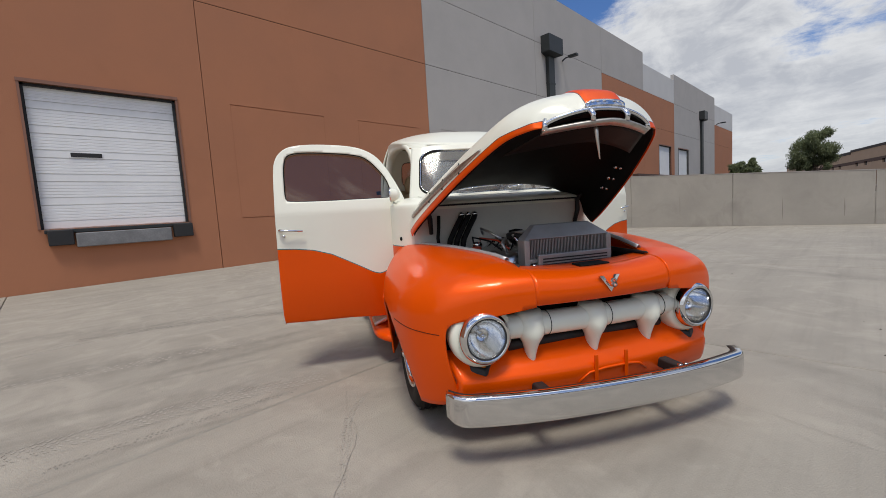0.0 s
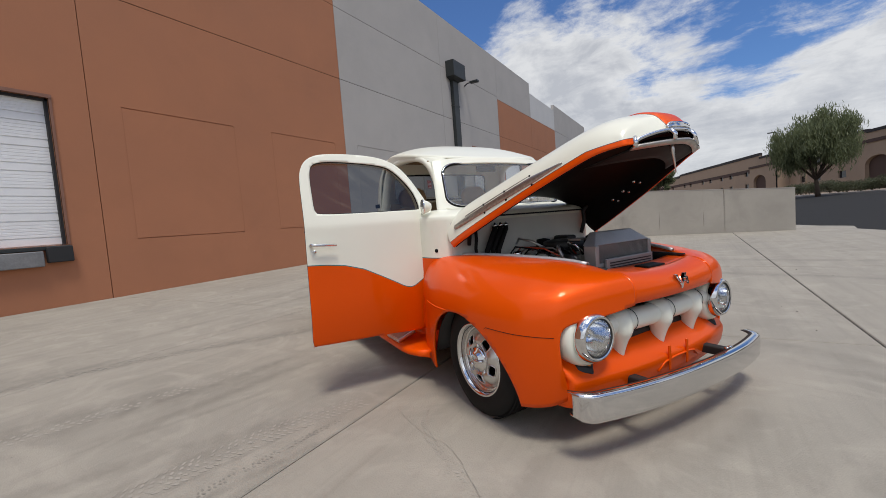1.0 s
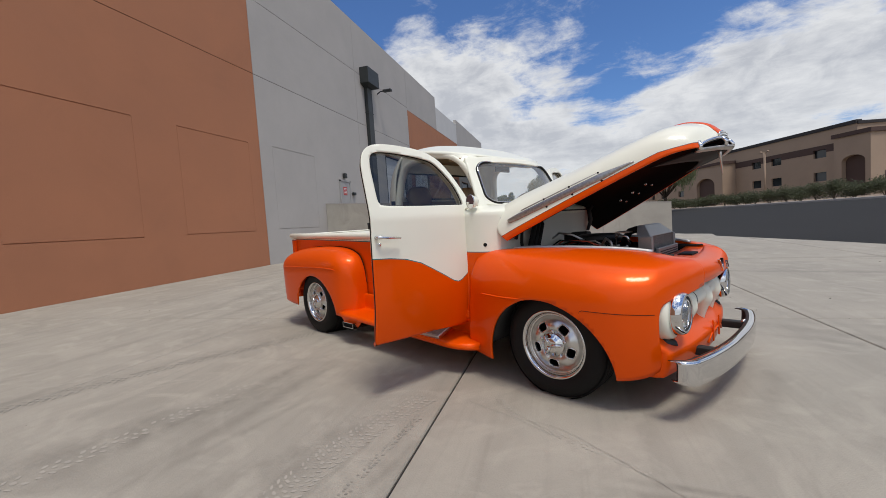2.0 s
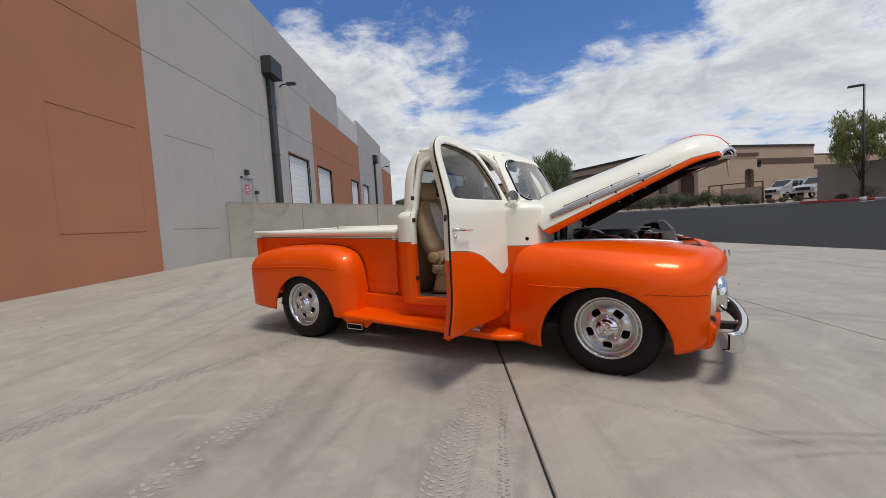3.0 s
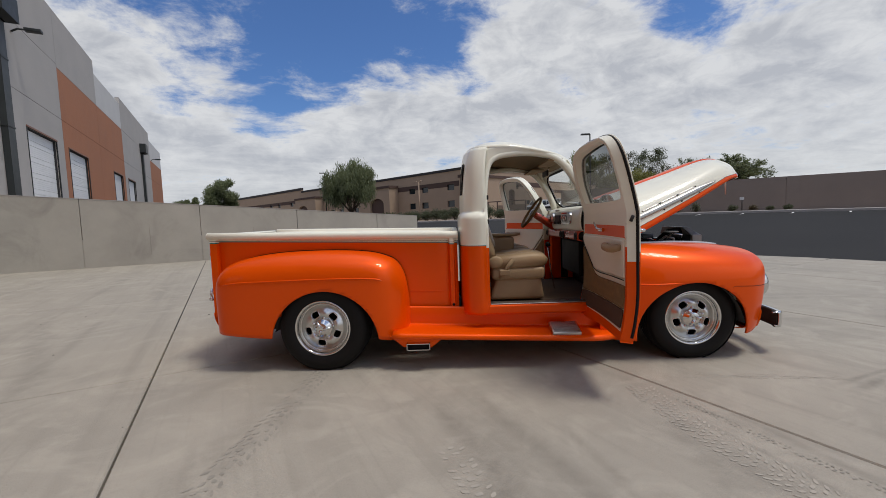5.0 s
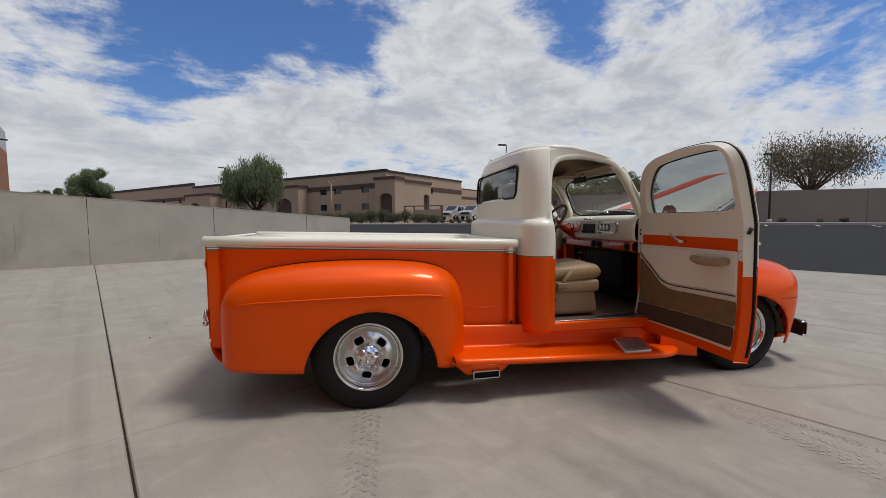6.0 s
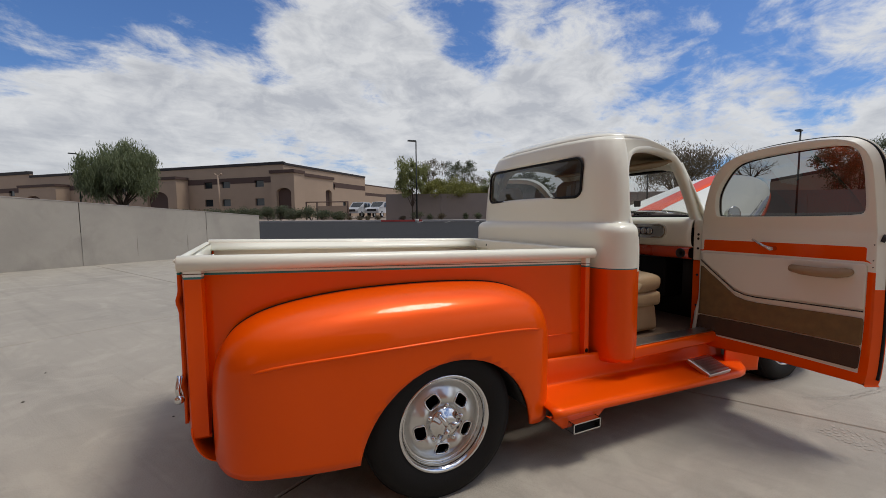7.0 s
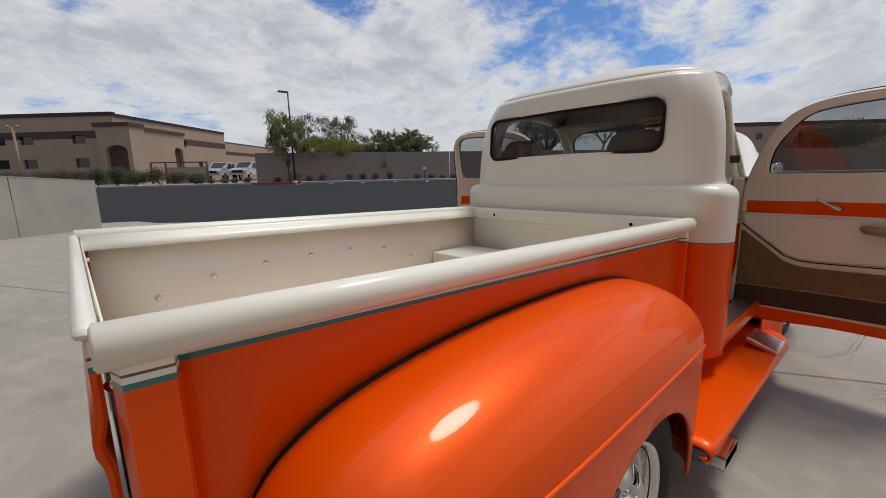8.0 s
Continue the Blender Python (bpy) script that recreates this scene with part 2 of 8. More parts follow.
M = {
    "stucco_orange": mat("stucco_orange", (0.40, 0.166, 0.084), 0.85, var=0.05, scale=0.6, bump=0.25, bump_scale=90, stain=0.12, stain_scale=0.35),
    "stucco_grey": mat("stucco_grey", (0.425, 0.40, 0.372), 0.85, var=0.05, scale=0.6, bump=0.25, bump_scale=90, stain=0.1, stain_scale=0.35),
    "stucco_white": mat("stucco_white", (0.58, 0.57, 0.55), 0.85, var=0.04, scale=0.6, bump=0.2, bump_scale=90),
    "joint": mat("joint_sealant", (0.03, 0.025, 0.022), 0.9),
    "brown_trim": mat("brown_trim", (0.24, 0.115, 0.075), 0.6),
    "concrete": mat("concrete_slab", (0.347, 0.316, 0.261), 0.8, var=0.10, scale=0.7, grain=0.2, grain_scale=150, bump=0.25, bump_scale=120, stain=0.30, stain_scale=0.9, random=0.08, streak=0.26, scuff=True),
    "concrete_wall": mat("cast_concrete", (0.40, 0.375, 0.325), 0.85, var=0.12, scale=0.8, grain=0.06, grain_scale=90, bump=0.10, bump_scale=40, stain=0.4, stain_scale=0.7),
    "kerb": mat("kerb_concrete", (0.42, 0.39, 0.36), 0.85, var=0.1, scale=2, grain=0.2, grain_scale=60),
    "kerb_red": mat("kerb_red_paint", (0.42, 0.05, 0.04), 0.7, var=0.15, scale=3),
    "asphalt": mat("asphalt", (0.030, 0.0295, 0.029), 0.95, spec=0.2, var=0.2, scale=0.35, grain=0.35, grain_scale=60, bump=0.3, bump_scale=90),
    "paint_line": mat("road_paint", (0.7, 0.69, 0.66), 0.8, var=0.15, scale=5),
    "ground": mat("desert_ground", (0.26, 0.2, 0.15), 0.95, var=0.2, scale=0.4, grain=0.4, grain_scale=25, bump=0.5, bump_scale=20),
    "tan_wall": mat("tan_stucco", (0.36, 0.265, 0.19), 0.9, var=0.06, scale=0.5, bump=0.2, bump_scale=40),
    "cap_dark": mat("dark_roof_edge", (0.03, 0.026, 0.026), 0.8, var=0.1, scale=0.5),
    "brown_wall": mat("brown_stucco", (0.082, 0.05, 0.04), 0.9, var=0.06, scale=0.5, bump=0.2, bump_scale=40),
    "streak": mat("damp_concrete", (0.29, 0.27, 0.235), 0.9, var=0.12, scale=3),
    "block_wall": mat("painted_block", (0.26, 0.215, 0.185), 0.9, var=0.06, scale=0.6, bump=0.3, bump_scale=30, stain=0.12, stain_scale=0.3),
    "window_dark": mat("dark_window", (0.02, 0.025, 0.03), 0.08, var=0.2, scale=0.5),
    "door_white": mat("white_door_steel", (0.82, 0.82, 0.81), 0.5, var=0.04, scale=2.0, bump=0.08, bump_scale=200),
    "door_grey": mat("grey_door_steel", (0.36, 0.35, 0.34), 0.5, var=0.05),
    "rubber": mat("black_rubber", (0.02, 0.02, 0.021), 0.75, var=0.2, scale=8, bump=0.1),
    "dark_steel": mat("dark_painted_steel", (0.022, 0.026, 0.026), 0.5, var=0.15, scale=3),
    "grey_steel": mat("grey_steel", (0.2, 0.2, 0.2), 0.6, var=0.2, scale=4, grain=0.3, grain_scale=30),
    "sign_red": mat("sign_red", (0.5, 0.03, 0.03), 0.5),
    "sign_white": mat("sign_white", (0.75, 0.75, 0.73), 0.5),
    "bark": mat("bark", (0.09, 0.065, 0.045), 0.95, var=0.3, scale=8, bump=0.6, bump_scale=30),
    "leaf": leaf_mat("willow_leaf", (0.16, 0.19, 0.09), (0.22, 0.245, 0.125)),
    "leaf_light": leaf_mat("light_willow_leaf", (0.19, 0.205, 0.07), (0.27, 0.28, 0.11)),
    "leaf_yellow": leaf_mat("yellow_green_leaf", (0.19, 0.19, 0.045), (0.25, 0.24, 0.07)),
    "leaf_dark": leaf_mat("dark_leaf", (0.085, 0.10, 0.055), (0.135, 0.148, 0.082)),
    "leaf_dry": leaf_mat("dry_leaf", (0.12, 0.10, 0.062), (0.175, 0.14, 0.09)),
    "van_white": mat("white_car_paint", (0.42, 0.42, 0.42), 0.35, coat=0.3),
}


# ---------------------------------------------------------------- building tools
def box(bm, x0, x1, y0, y1, z0, z1, mi=0):
    v = [bm.verts.new((x, y, z)) for x in (x0, x1) for y in (y0, y1) for z in (z0, z1)]
    for a in ((0, 1, 3, 2), (4, 6, 7, 5), (0, 4, 5, 1), (2, 3, 7, 6), (0, 2, 6, 4), (1, 5, 7, 3)):
        f = bm.faces.new([v[i] for i in a])
        f.material_index = mi
    return v


def part(name, bm, material, parent=None, label="", smooth=False):
    """Links a bmesh as one mesh object under a thing or a part."""
    me = bpy.data.meshes.new(name)
    bmesh.ops.recalc_face_normals(bm, faces=bm.faces)
    bm.to_mesh(me)
    bm.free()
    for m in (material if isinstance(material, (list, tuple)) else [material]):
        me.materials.append(m)
    if smooth:
        me.polygons.foreach_set("use_smooth", [True] * len(me.polygons))
    ob = new(name, me)
    if parent:
        ob.parent = parent
    if label:
        ob["label"] = label
    return ob


def soften(ob, width=0.01, segments=2, angle=35):
    b = ob.modifiers.new("bevel", "BEVEL")
    b.width, b.segments, b.limit_method, b.angle_limit = width, segments, "ANGLE", radians(angle)
    for p in ob.data.polygons:
        p.use_smooth = True
    w = ob.modifiers.new("normals", "WEIGHTED_NORMAL")
    w.keep_sharp = True
    return ob


def boxpart(name, dims, material, parent=None, label="", bevel=0.0):
    bm = bmesh.new()
    box(bm, *dims)
    ob = part(name, bm, material, parent, label)
    return soften(ob, bevel) if bevel else ob


def thing(name, label, category, group="", kind="", at=None):
    ob = new(name)
    ob.empty_display_size = 0.2
    if at is not None:
        ob.matrix_world = at
    return tagged(ob, label, category, group, kind)


def tube(bm, pts, r, n=10, closed=False, mi=0):
    """A round tube through points; r may be one radius or one for each point."""
    pts = [Vector(p) for p in pts]
    rs = r if isinstance(r, (list, tuple)) else [r] * len(pts)
    rings = []
    ref = None
    for i, p in enumerate(pts):
        a = pts[i - 1] if (i or closed) else p
        c = pts[(i + 1) % len(pts)] if (i < len(pts) - 1 or closed) else p
        t = (c - a).normalized()
        if ref is None:
            ref = t.orthogonal().normalized()
        ref = (ref - t * ref.dot(t)).normalized()
        side = t.cross(ref)
        rings.append([bm.verts.new(p + (ref * math.cos(k * math.tau / n) + side * math.sin(k * math.tau / n)) * rs[i]) for k in range(n)])
    for i in range(len(rings) if closed else len(rings) - 1):
        A, B = rings[i], rings[(i + 1) % len(rings)]
        for k in range(n):
            f = bm.faces.new((A[k], A[(k + 1) % n], B[(k + 1) % n], B[k]))
            f.smooth, f.material_index = True, mi
    if not closed:
        for e in (rings[0], rings[-1]):
            f = bm.faces.new(e)
            f.material_index = mi


def relief(ys, zs, depth, place, back=0.3, mats=None):
    """A wall face of cells between the breaks ys and zs: depth(i, j) sets each cell back (None: a hole through), place(y, z, d) puts a point."""
    bm = bmesh.new()
    ny, nz = len(ys) - 1, len(zs) - 1
    D = [[depth(i, j) for j in range(nz)] for i in range(ny)]

    def quad(pts, mi):
        f = bm.faces.new([bm.verts.new(place(*p)) for p in pts])
        f.material_index = mi

    def at(i, j):
        return D[i][j] if 0 <= i < ny and 0 <= j < nz else back

    for i in range(ny):
        for j in range(nz):
            mi = mats(i, j) if mats else 0
            y0, y1, z0, z1 = ys[i], ys[i + 1], zs[j], zs[j + 1]
            d = D[i][j]
            if d is not None:
                quad([(y0, z0, d), (y1, z0, d), (y1, z1, d), (y0, z1, d)], mi)
    for i in range(ny + 1):
        for j in range(nz):
            a, c = at(i - 1, j), at(i, j)
            a, c = (back if a is None else a), (back if c is None else c)
            if a != c:
                mi = mats(min(max(i - (1 if a < c else 0), 0), ny - 1), j) if mats else 0
                quad([(ys[i], zs[j], a), (ys[i], zs[j + 1], a), (ys[i], zs[j + 1], c), (ys[i], zs[j], c)], mi)
    for i in range(ny):
        for j in range(nz + 1):
            a, c = at(i, j - 1), at(i, j)
            a, c = (back if a is None else a), (back if c is None else c)
            if a != c:
                mi = mats(i, min(max(j - (1 if a < c else 0), 0), nz - 1)) if mats else 0
                quad([(ys[i], zs[j], a), (ys[i + 1], zs[j], a), (ys[i + 1], zs[j], c), (ys[i], zs[j], c)], mi)
    bmesh.ops.remove_doubles(bm, verts=bm.verts, dist=1e-4)
    return bm


# ---------------------------------------------------------------- ground
KERB_P, KERB_D, KERB_N = Vector((28.6, 14.0)), Vector((-0.292, 0.956)), Vector((0.956, 0.292))


def ground_z(x, y):
    q = (Vector((x, y)) - KERB_P).dot(KERB_N)
    return 0.01 * min(max(y, 0), 14) + 0.036 * min(max(0, q + 21), 40)


def make_ground():
    bm = bmesh.new()
    steps = [-900, -400, -150, -70, -40] + list(range(-30, 91, 3)) + [110, 150, 250, 500, 1200]
    grid = [[bm.verts.new((x, y, ground_z(x, y) - 0.05)) for y in steps] for x in steps]
    for i in range(len(steps) - 1):
        for j in range(len(steps) - 1):
            bm.faces.new((grid[i][j], grid[i + 1][j], grid[i + 1][j + 1], grid[i][j + 1]))
    tagged(part("ground", bm, M["ground"]), "sandy desert ground around the paved yard", "ground", kind="structure")
    # asphalt of the lot, up to the kerb
    bm = bmesh.new()
    rows = []
    for k in range(-60, 91, 3):
        row = []
        for s in (0.0, 3, 6, 9, 12, 16, 20, 24, 28, 34):
            p = KERB_P + KERB_D * k - KERB_N * s
            row.append(bm.verts.new((p.x, p.y, ground_z(p.x, p.y) - 0.012)))
        rows.append(row)
    for a, c in zip(rows, rows[1:]):
        for i in range(9):
            bm.faces.new((a[i], c[i], c[i + 1], a[i + 1]))
    tagged(part("road", bm, M["asphalt"]), "dark asphalt of the parking lot", "road", kind="structure")


make_ground()

EDGE = [(11.2, -12), (9.3, -1.4), (8.3, 4.6), (7.85, 12.0), (6.0, 16.6), (3.6, 20.5)]


def clip_poly(poly, a, b):
    """Keeps what lies to the left of the line from a to b."""
    def side(p):
        return (b[0] - a[0]) * (p[1] - a[1]) - (b[1] - a[1]) * (p[0] - a[0])
    out = []
    for i, p in enumerate(poly):
        q = poly[(i + 1) % len(poly)]
        sp, sq = side(p), side(q)
        if sp >= 0:
            out.append(p)
        if sp * sq < 0:
            t = sp / (sp - sq)
            out.append((p[0] + (q[0] - p[0]) * t, p[1] + (q[1] - p[1]) * t))
    return out


SLAB_X = [-9.82, -6.86, -3.765, -0.665, 2.285, 5.4, 8.45, 11.5]
SLAB_Y = [-18.3, -14.24, -10.18, -6.12, -2.06, 2.0, 6.06, 10.12, 14.2, 18.3, 22.3]


def slab_z(x, y):
    """Height of the slab surface, flat between the slab's corners."""
    i = max(k for k in range(len(SLAB_X) - 1) if SLAB_X[k] <= x or k == 0)
    j = max(k for k in range(len(SLAB_Y) - 1) if SLAB_Y[k] <= y or k == 0)
    x0, x1, y0, y1 = SLAB_X[i], SLAB_X[i + 1], SLAB_Y[j], SLAB_Y[j + 1]
    a, b = (x - x0) / (x1 - x0), (y - y0) / (y1 - y0)
    lo = ground_z(x0, y0) * (1 - a) + ground_z(x1, y0) * a
    hi = ground_z(x0, y1) * (1 - a) + ground_z(x1, y1) * a
    return lo * (1 - b) + hi * b


def make_pavement():
    pav = thing("pavement", "pale concrete apron of large jointed slabs with tyre marks", "pavement", kind="structure")
    xs, ys = SLAB_X, SLAB_Y
    for i in range(len(xs) - 1):
        for j in range(len(ys) - 1):
            poly = [(xs[i], ys[j]), (xs[i + 1], ys[j]), (xs[i + 1], ys[j + 1]), (xs[i], ys[j + 1])]
            for a, b in zip(EDGE, EDGE[1:]):
                poly = clip_poly(poly, a, b)
            if len(poly) < 3:
                continue
            bm = bmesh.new()
            cx, cy = sum(p[0] for p in poly) / len(poly), sum(p[1] for p in poly) / len(poly)

            def ring(inset, dz):
                out = []
                for x, y in poly:
                    dx, dy = x - cx, y - cy
                    x2, y2 = x - math.copysign(min(inset, abs(dx)), dx), y - math.copysign(min(inset, abs(dy)), dy)
                    out.append(bm.verts.new((x2, y2, ground_z(x, y) + dz)))
                return out
            r0, r1, r2 = ring(0.006, -0.2), ring(0.006, -0.008), ring(0.013, 0.0)
            for A, B in ((r0, r1), (r1, r2)):
                for k in range(len(poly)):
                    bm.faces.new((A[k], A[(k + 1) % len(poly)], B[(k + 1) % len(poly)], B[k]))
            bm.faces.new(r2)
            part("slab", bm, M["concrete"], pav)
    bm = bmesh.new()
    poly = [(-9.82, -18.3), (9, -18.3), (9, 22.3), (-9.82, 22.3)]
    for a, b in zip(EDGE, EDGE[1:]):
        poly = clip_poly(poly, a, b)
    bm.faces.new([bm.verts.new((x, y, -0.05)) for x, y in poly])
    part("joint_filler", bm, M["joint"], pav, "dark sealant in the slab joints")


make_pavement()


def make_kerb():
    for k0, k1, m, lab in ((-60, 10.0, "kerb", "pale concrete kerb along the lot"), (10.0, 14.2, "kerb_red", "red-painted stretch of kerb"), (14.2, 88, "kerb", "pale concrete kerb along the lot")):
        bm = bmesh.new()
        prev = None
        n = max(2, int((k1 - k0) / 4))
        for i in range(n + 1):
            p = KERB_P + KERB_D * (k0 + (k1 - k0) * i / n)
            z = ground_z(p.x, p.y)
            ring = []
            for s, h in ((0, -0.05), (0, 0.12), (0.03, 0.15), (0.17, 0.15), (0.17, -0.05)):
                q = p + KERB_N * s
                ring.append(bm.verts.new((q.x, q.y, z + h)))
            if prev:
                for a in range(4):
                    bm.faces.new((prev[a], prev[a + 1], ring[a + 1], ring[a]))
            else:
                bm.faces.new(ring)
            prev = ring
        bm.faces.new(prev)
        tagged(part("kerb", bm, M[m]), lab, "kerb", kind="structure")
    for k in range(-7, 4):
        bm = bmesh.new()
        base = KERB_P + KERB_D * (2.0 + 2.6 * k)
        pts = []
        for s, w in ((0.35, -0.045), (0.35, 0.045), (1.75, 0.045), (1.75, -0.045)):
            p = base - KERB_N * s + KERB_D * w
            pts.append(bm.verts.new((p.x, p.y, ground_z(p.x, p.y) - 0.006)))
        bm.faces.new(pts)
        tagged(part("parking_line", bm, M["paint_line"]), "faded white painted parking bay line", "road marking", "bay lines", kind="structure")


make_kerb()

# ---------------------------------------------------------------- warehouse
WX = -9.82
HOLES = [(-1.44, 1.20, 1.26, 4.20), (20.45, 23.75, 1.5, 5.45), (25.5, 28.8, 1.5, 5.42), (35.15, 38.1, 1.5, 5.42), (40.2, 43.2, 1.5, 5.42)]
KNOCK = [(2.44, 5.15, 1.28, 4.27), (6.36, 9.04, 1.30, 4.28), (10.22, 12.87, 1.34, 4.34)]


def make_warehouse():
    wall = thing("wall_west", "tilt-up warehouse wall in terracotta, grey and off-white stucco panels", "building wall", kind="structure")
    edges = [-29.1, -21.35, -13.6, -5.88, 1.85, 9.58, 17.2, 24.8, 31.87, 39.1, 46.2, 53.2, 62.2]
    for a, b in zip(edges, edges[1:]):
        top = 11.95 if b < 32 else 11.15 if b < 39.2 else 11.68 if b < 53.3 else 10.95
        if b < 9.6:
            rows = [(0, 6.69, "stucco_orange"), (6.71, 9.32, "stucco_orange"), (9.34, top, "stucco_orange")]
        elif b < 24.9:
            rows = [(0, 6.69, "stucco_grey"), (6.71, 9.32, "stucco_grey"), (9.34, top, "stucco_grey")]
        elif b < 39.2:
            rows = [(0, 6.69, "stucco_orange"), (6.71, 9.18, "stucco_orange"), (9.2, top, "stucco_grey" if b < 32 else "stucco_white")]
        elif b < 53.3:
            rows = [(0, 6.69, "stucco_grey"), (6.71, 9.18, "stucco_grey"), (9.2, top, "stucco_grey")]
        else:
            rows = [(0, 6.69, "stucco_orange"), (6.71, 8.8, "stucco_orange"), (8.82, top, "stucco_white")]
        for z0, z1, m in rows:
            ys, zs = {a + 0.008, b - 0.008}, {z0 - (0.1 if z0 == 0 else 0), z1}
            holes = [h for h in HOLES if h[0] > a and h[1] < b and z0 == 0]
            knock = [h for h in KNOCK if h[0] > a and h[1] < b and z0 == 0]
            for h in holes:
                ys |= {h[0], h[1]}
                zs |= {h[2], h[3]}
            for h in knock:
                ys |= {h[0], h[0] + 0.018, h[1] - 0.018, h[1]}
                zs |= {h[2], h[2] + 0.022, h[3] - 0.022, h[3]}
            ys, zs = sorted(ys), sorted(zs)

            def depth(i, j):
                y, z = (ys[i] + ys[i + 1]) / 2, (zs[j] + zs[j + 1]) / 2
                for h in holes:
                    if h[0] < y < h[1] and h[2] < z < h[3]:
                        return None
                for h in knock:
                    if h[0] < y < h[1] and h[2] < z < h[3]:
                        if y < h[0] + 0.02 or y > h[1] - 0.02:
                            return 0.004
                        if z < h[2] + 0.023 or z > h[3] - 0.023:
                            return 0.02
                return 0.0
            bm = relief(ys, zs, depth, lambda y, z, d: (WX - d, y, z), 0.26)
            part("panel", bm, M[m], wall)
    bm = bmesh.new()
    box(bm, WX - 0.45, WX - 0.27, -29, 62, -0.1, 10.9)
    part("backing", bm, M["joint"], wall, "dark joint depth behind the panels")
    bm = bmesh.new()
    box(bm, WX - 40, WX - 0.46, -29, 62.2, 10.6, 10.8)
    part("roof", bm, M["stucco_white"], wall)
    bm = bmesh.new()
    box(bm, WX - 40, WX - 0.27, 61.9, 62.2, -0.1, 10.9)
    part("end_wall", bm, M["stucco_orange"], wall)
    # slim dark groove fill for the horizontal reveals
    for y0, y1, z in ((-29.1, 24.8, 6.69), (-29.1, 24.8, 9.32), (24.8, 62.2, 6.69), (24.8, 53.2, 9.18), (53.2, 62.2, 8.8)):
        boxpart("reveal", (WX - 0.06, WX - 0.02, y0, y1, z, z + 0.02), M["joint"], wall)


make_warehouse()


def sectional_door(name, y0, y1, z0, z1, n, slot=False):
    d = thing(name, "white ribbed steel sectional dock door in a dark brown frame, closed", "dock door", "dock doors", "structure")
    h = (z1 - z0) / n
    for i in range(n):
        bm = bmesh.new()
        rows = [(0.0, -0.024), (0.03, -0.024), (0.04, 0.0), (0.31, 0.0), (0.32, -0.022), (0.355, -0.022), (0.365, 0.0)]
        for k in range(4):
            f = 0.45 + 0.13 * k
            rows += [(f, 0.0), (f + 0.008, -0.006), (f + 0.024, -0.006), (f + 0.032, 0.0)]
        rows += [(0.99, 0.0), (1.0, -0.024)]
        zs, xs = [z0 + h * (i + f) for f, x in rows], [x + 0.006 for f, x in rows]
        prev = None
        for z, x in zip(zs, xs):
            cur = [bm.verts.new((WX - 0.13 + x, y, z)) for y in (y0 + 0.03, y1 - 0.03)]
            if prev:
                bm.faces.new((prev[0], prev[1], cur[1], cur[0]))
            prev = cur
        part("section", bm, M["door_white"], d)
    boxpart("backing_sheet", (WX - 0.17, WX - 0.15, y0, y1, z0, z1), M["rubber"], d)
    for nm, b in (("jamb_seal", (WX - 0.14, WX - 0.05, y0, y0 + 0.05, z0, z1)), ("jamb_seal", (WX - 0.14, WX - 0.05, y1 - 0.05, y1, z0, z1)), ("head_seal", (WX - 0.14, WX - 0.05, y0, y1, z1 - 0.05, z1))):
        boxpart(nm, b, M["rubber"], d, "black rubber weather seal")
    for nm, b in (("frame_trim", (WX - 0.03, WX + 0.02, y0 - 0.045, y0, z0, z1)), ("frame_trim", (WX - 0.03, WX + 0.02, y1, y1 + 0.045, z0, z1)), ("frame_head", (WX - 0.03, WX + 0.03, y0 - 0.05, y1 + 0.05, z1, z1 + 0.07))):
        boxpart(nm, b, M["brown_trim"] if name == "door_1" or nm == "frame_head" else M["dark_steel"], d, "dark steel frame trim")
    if slot:
        boxpart("slot_frame", (WX - 0.128, WX - 0.112, y0 + 0.60, y0 + 1.16, z0 + 1.49, z0 + 1.62), M["door_white"], d, "white slot surround", 0.006)
        boxpart("door_window", (WX - 0.118, WX - 0.1, y0 + 0.62, y0 + 1.14, z0 + 1.51, z0 + 1.60), M["rubber"], d, "narrow dark vision slot", 0.008)
    return d


sectional_door("door_1", -1.44, 1.20, 1.26, 4.20, 6, True)
for k, h in enumerate(HOLES[1:]):
    sectional_door("door_%d" % (k + 2), *h[:2], h[2], h[3], 6)


def dock_bumper():
    d = thing("dock_leveler", "dark grey steel dock leveler lip between two black rubber bumpers", "dock leveler")
    boxpart("lip", (WX + 0.005, WX + 0.16, -0.93, 0.78, 0.86, 1.16), M["grey_steel"], d, "", 0.02)
    boxpart("sill_angle", (WX + 0.005, WX + 0.06, -1.40, 1.22, 1.17, 1.25), M["dark_steel"], d, "", 0.01)
    for y in (-1.36, 0.84):
        boxpart("bumper_block", (WX + 0.005, WX + 0.14, y, y + 0.4, 0.92, 1.24), M["rubber"], d, "worn black rubber bumper", 0.02)
    return d


dock_bumper()


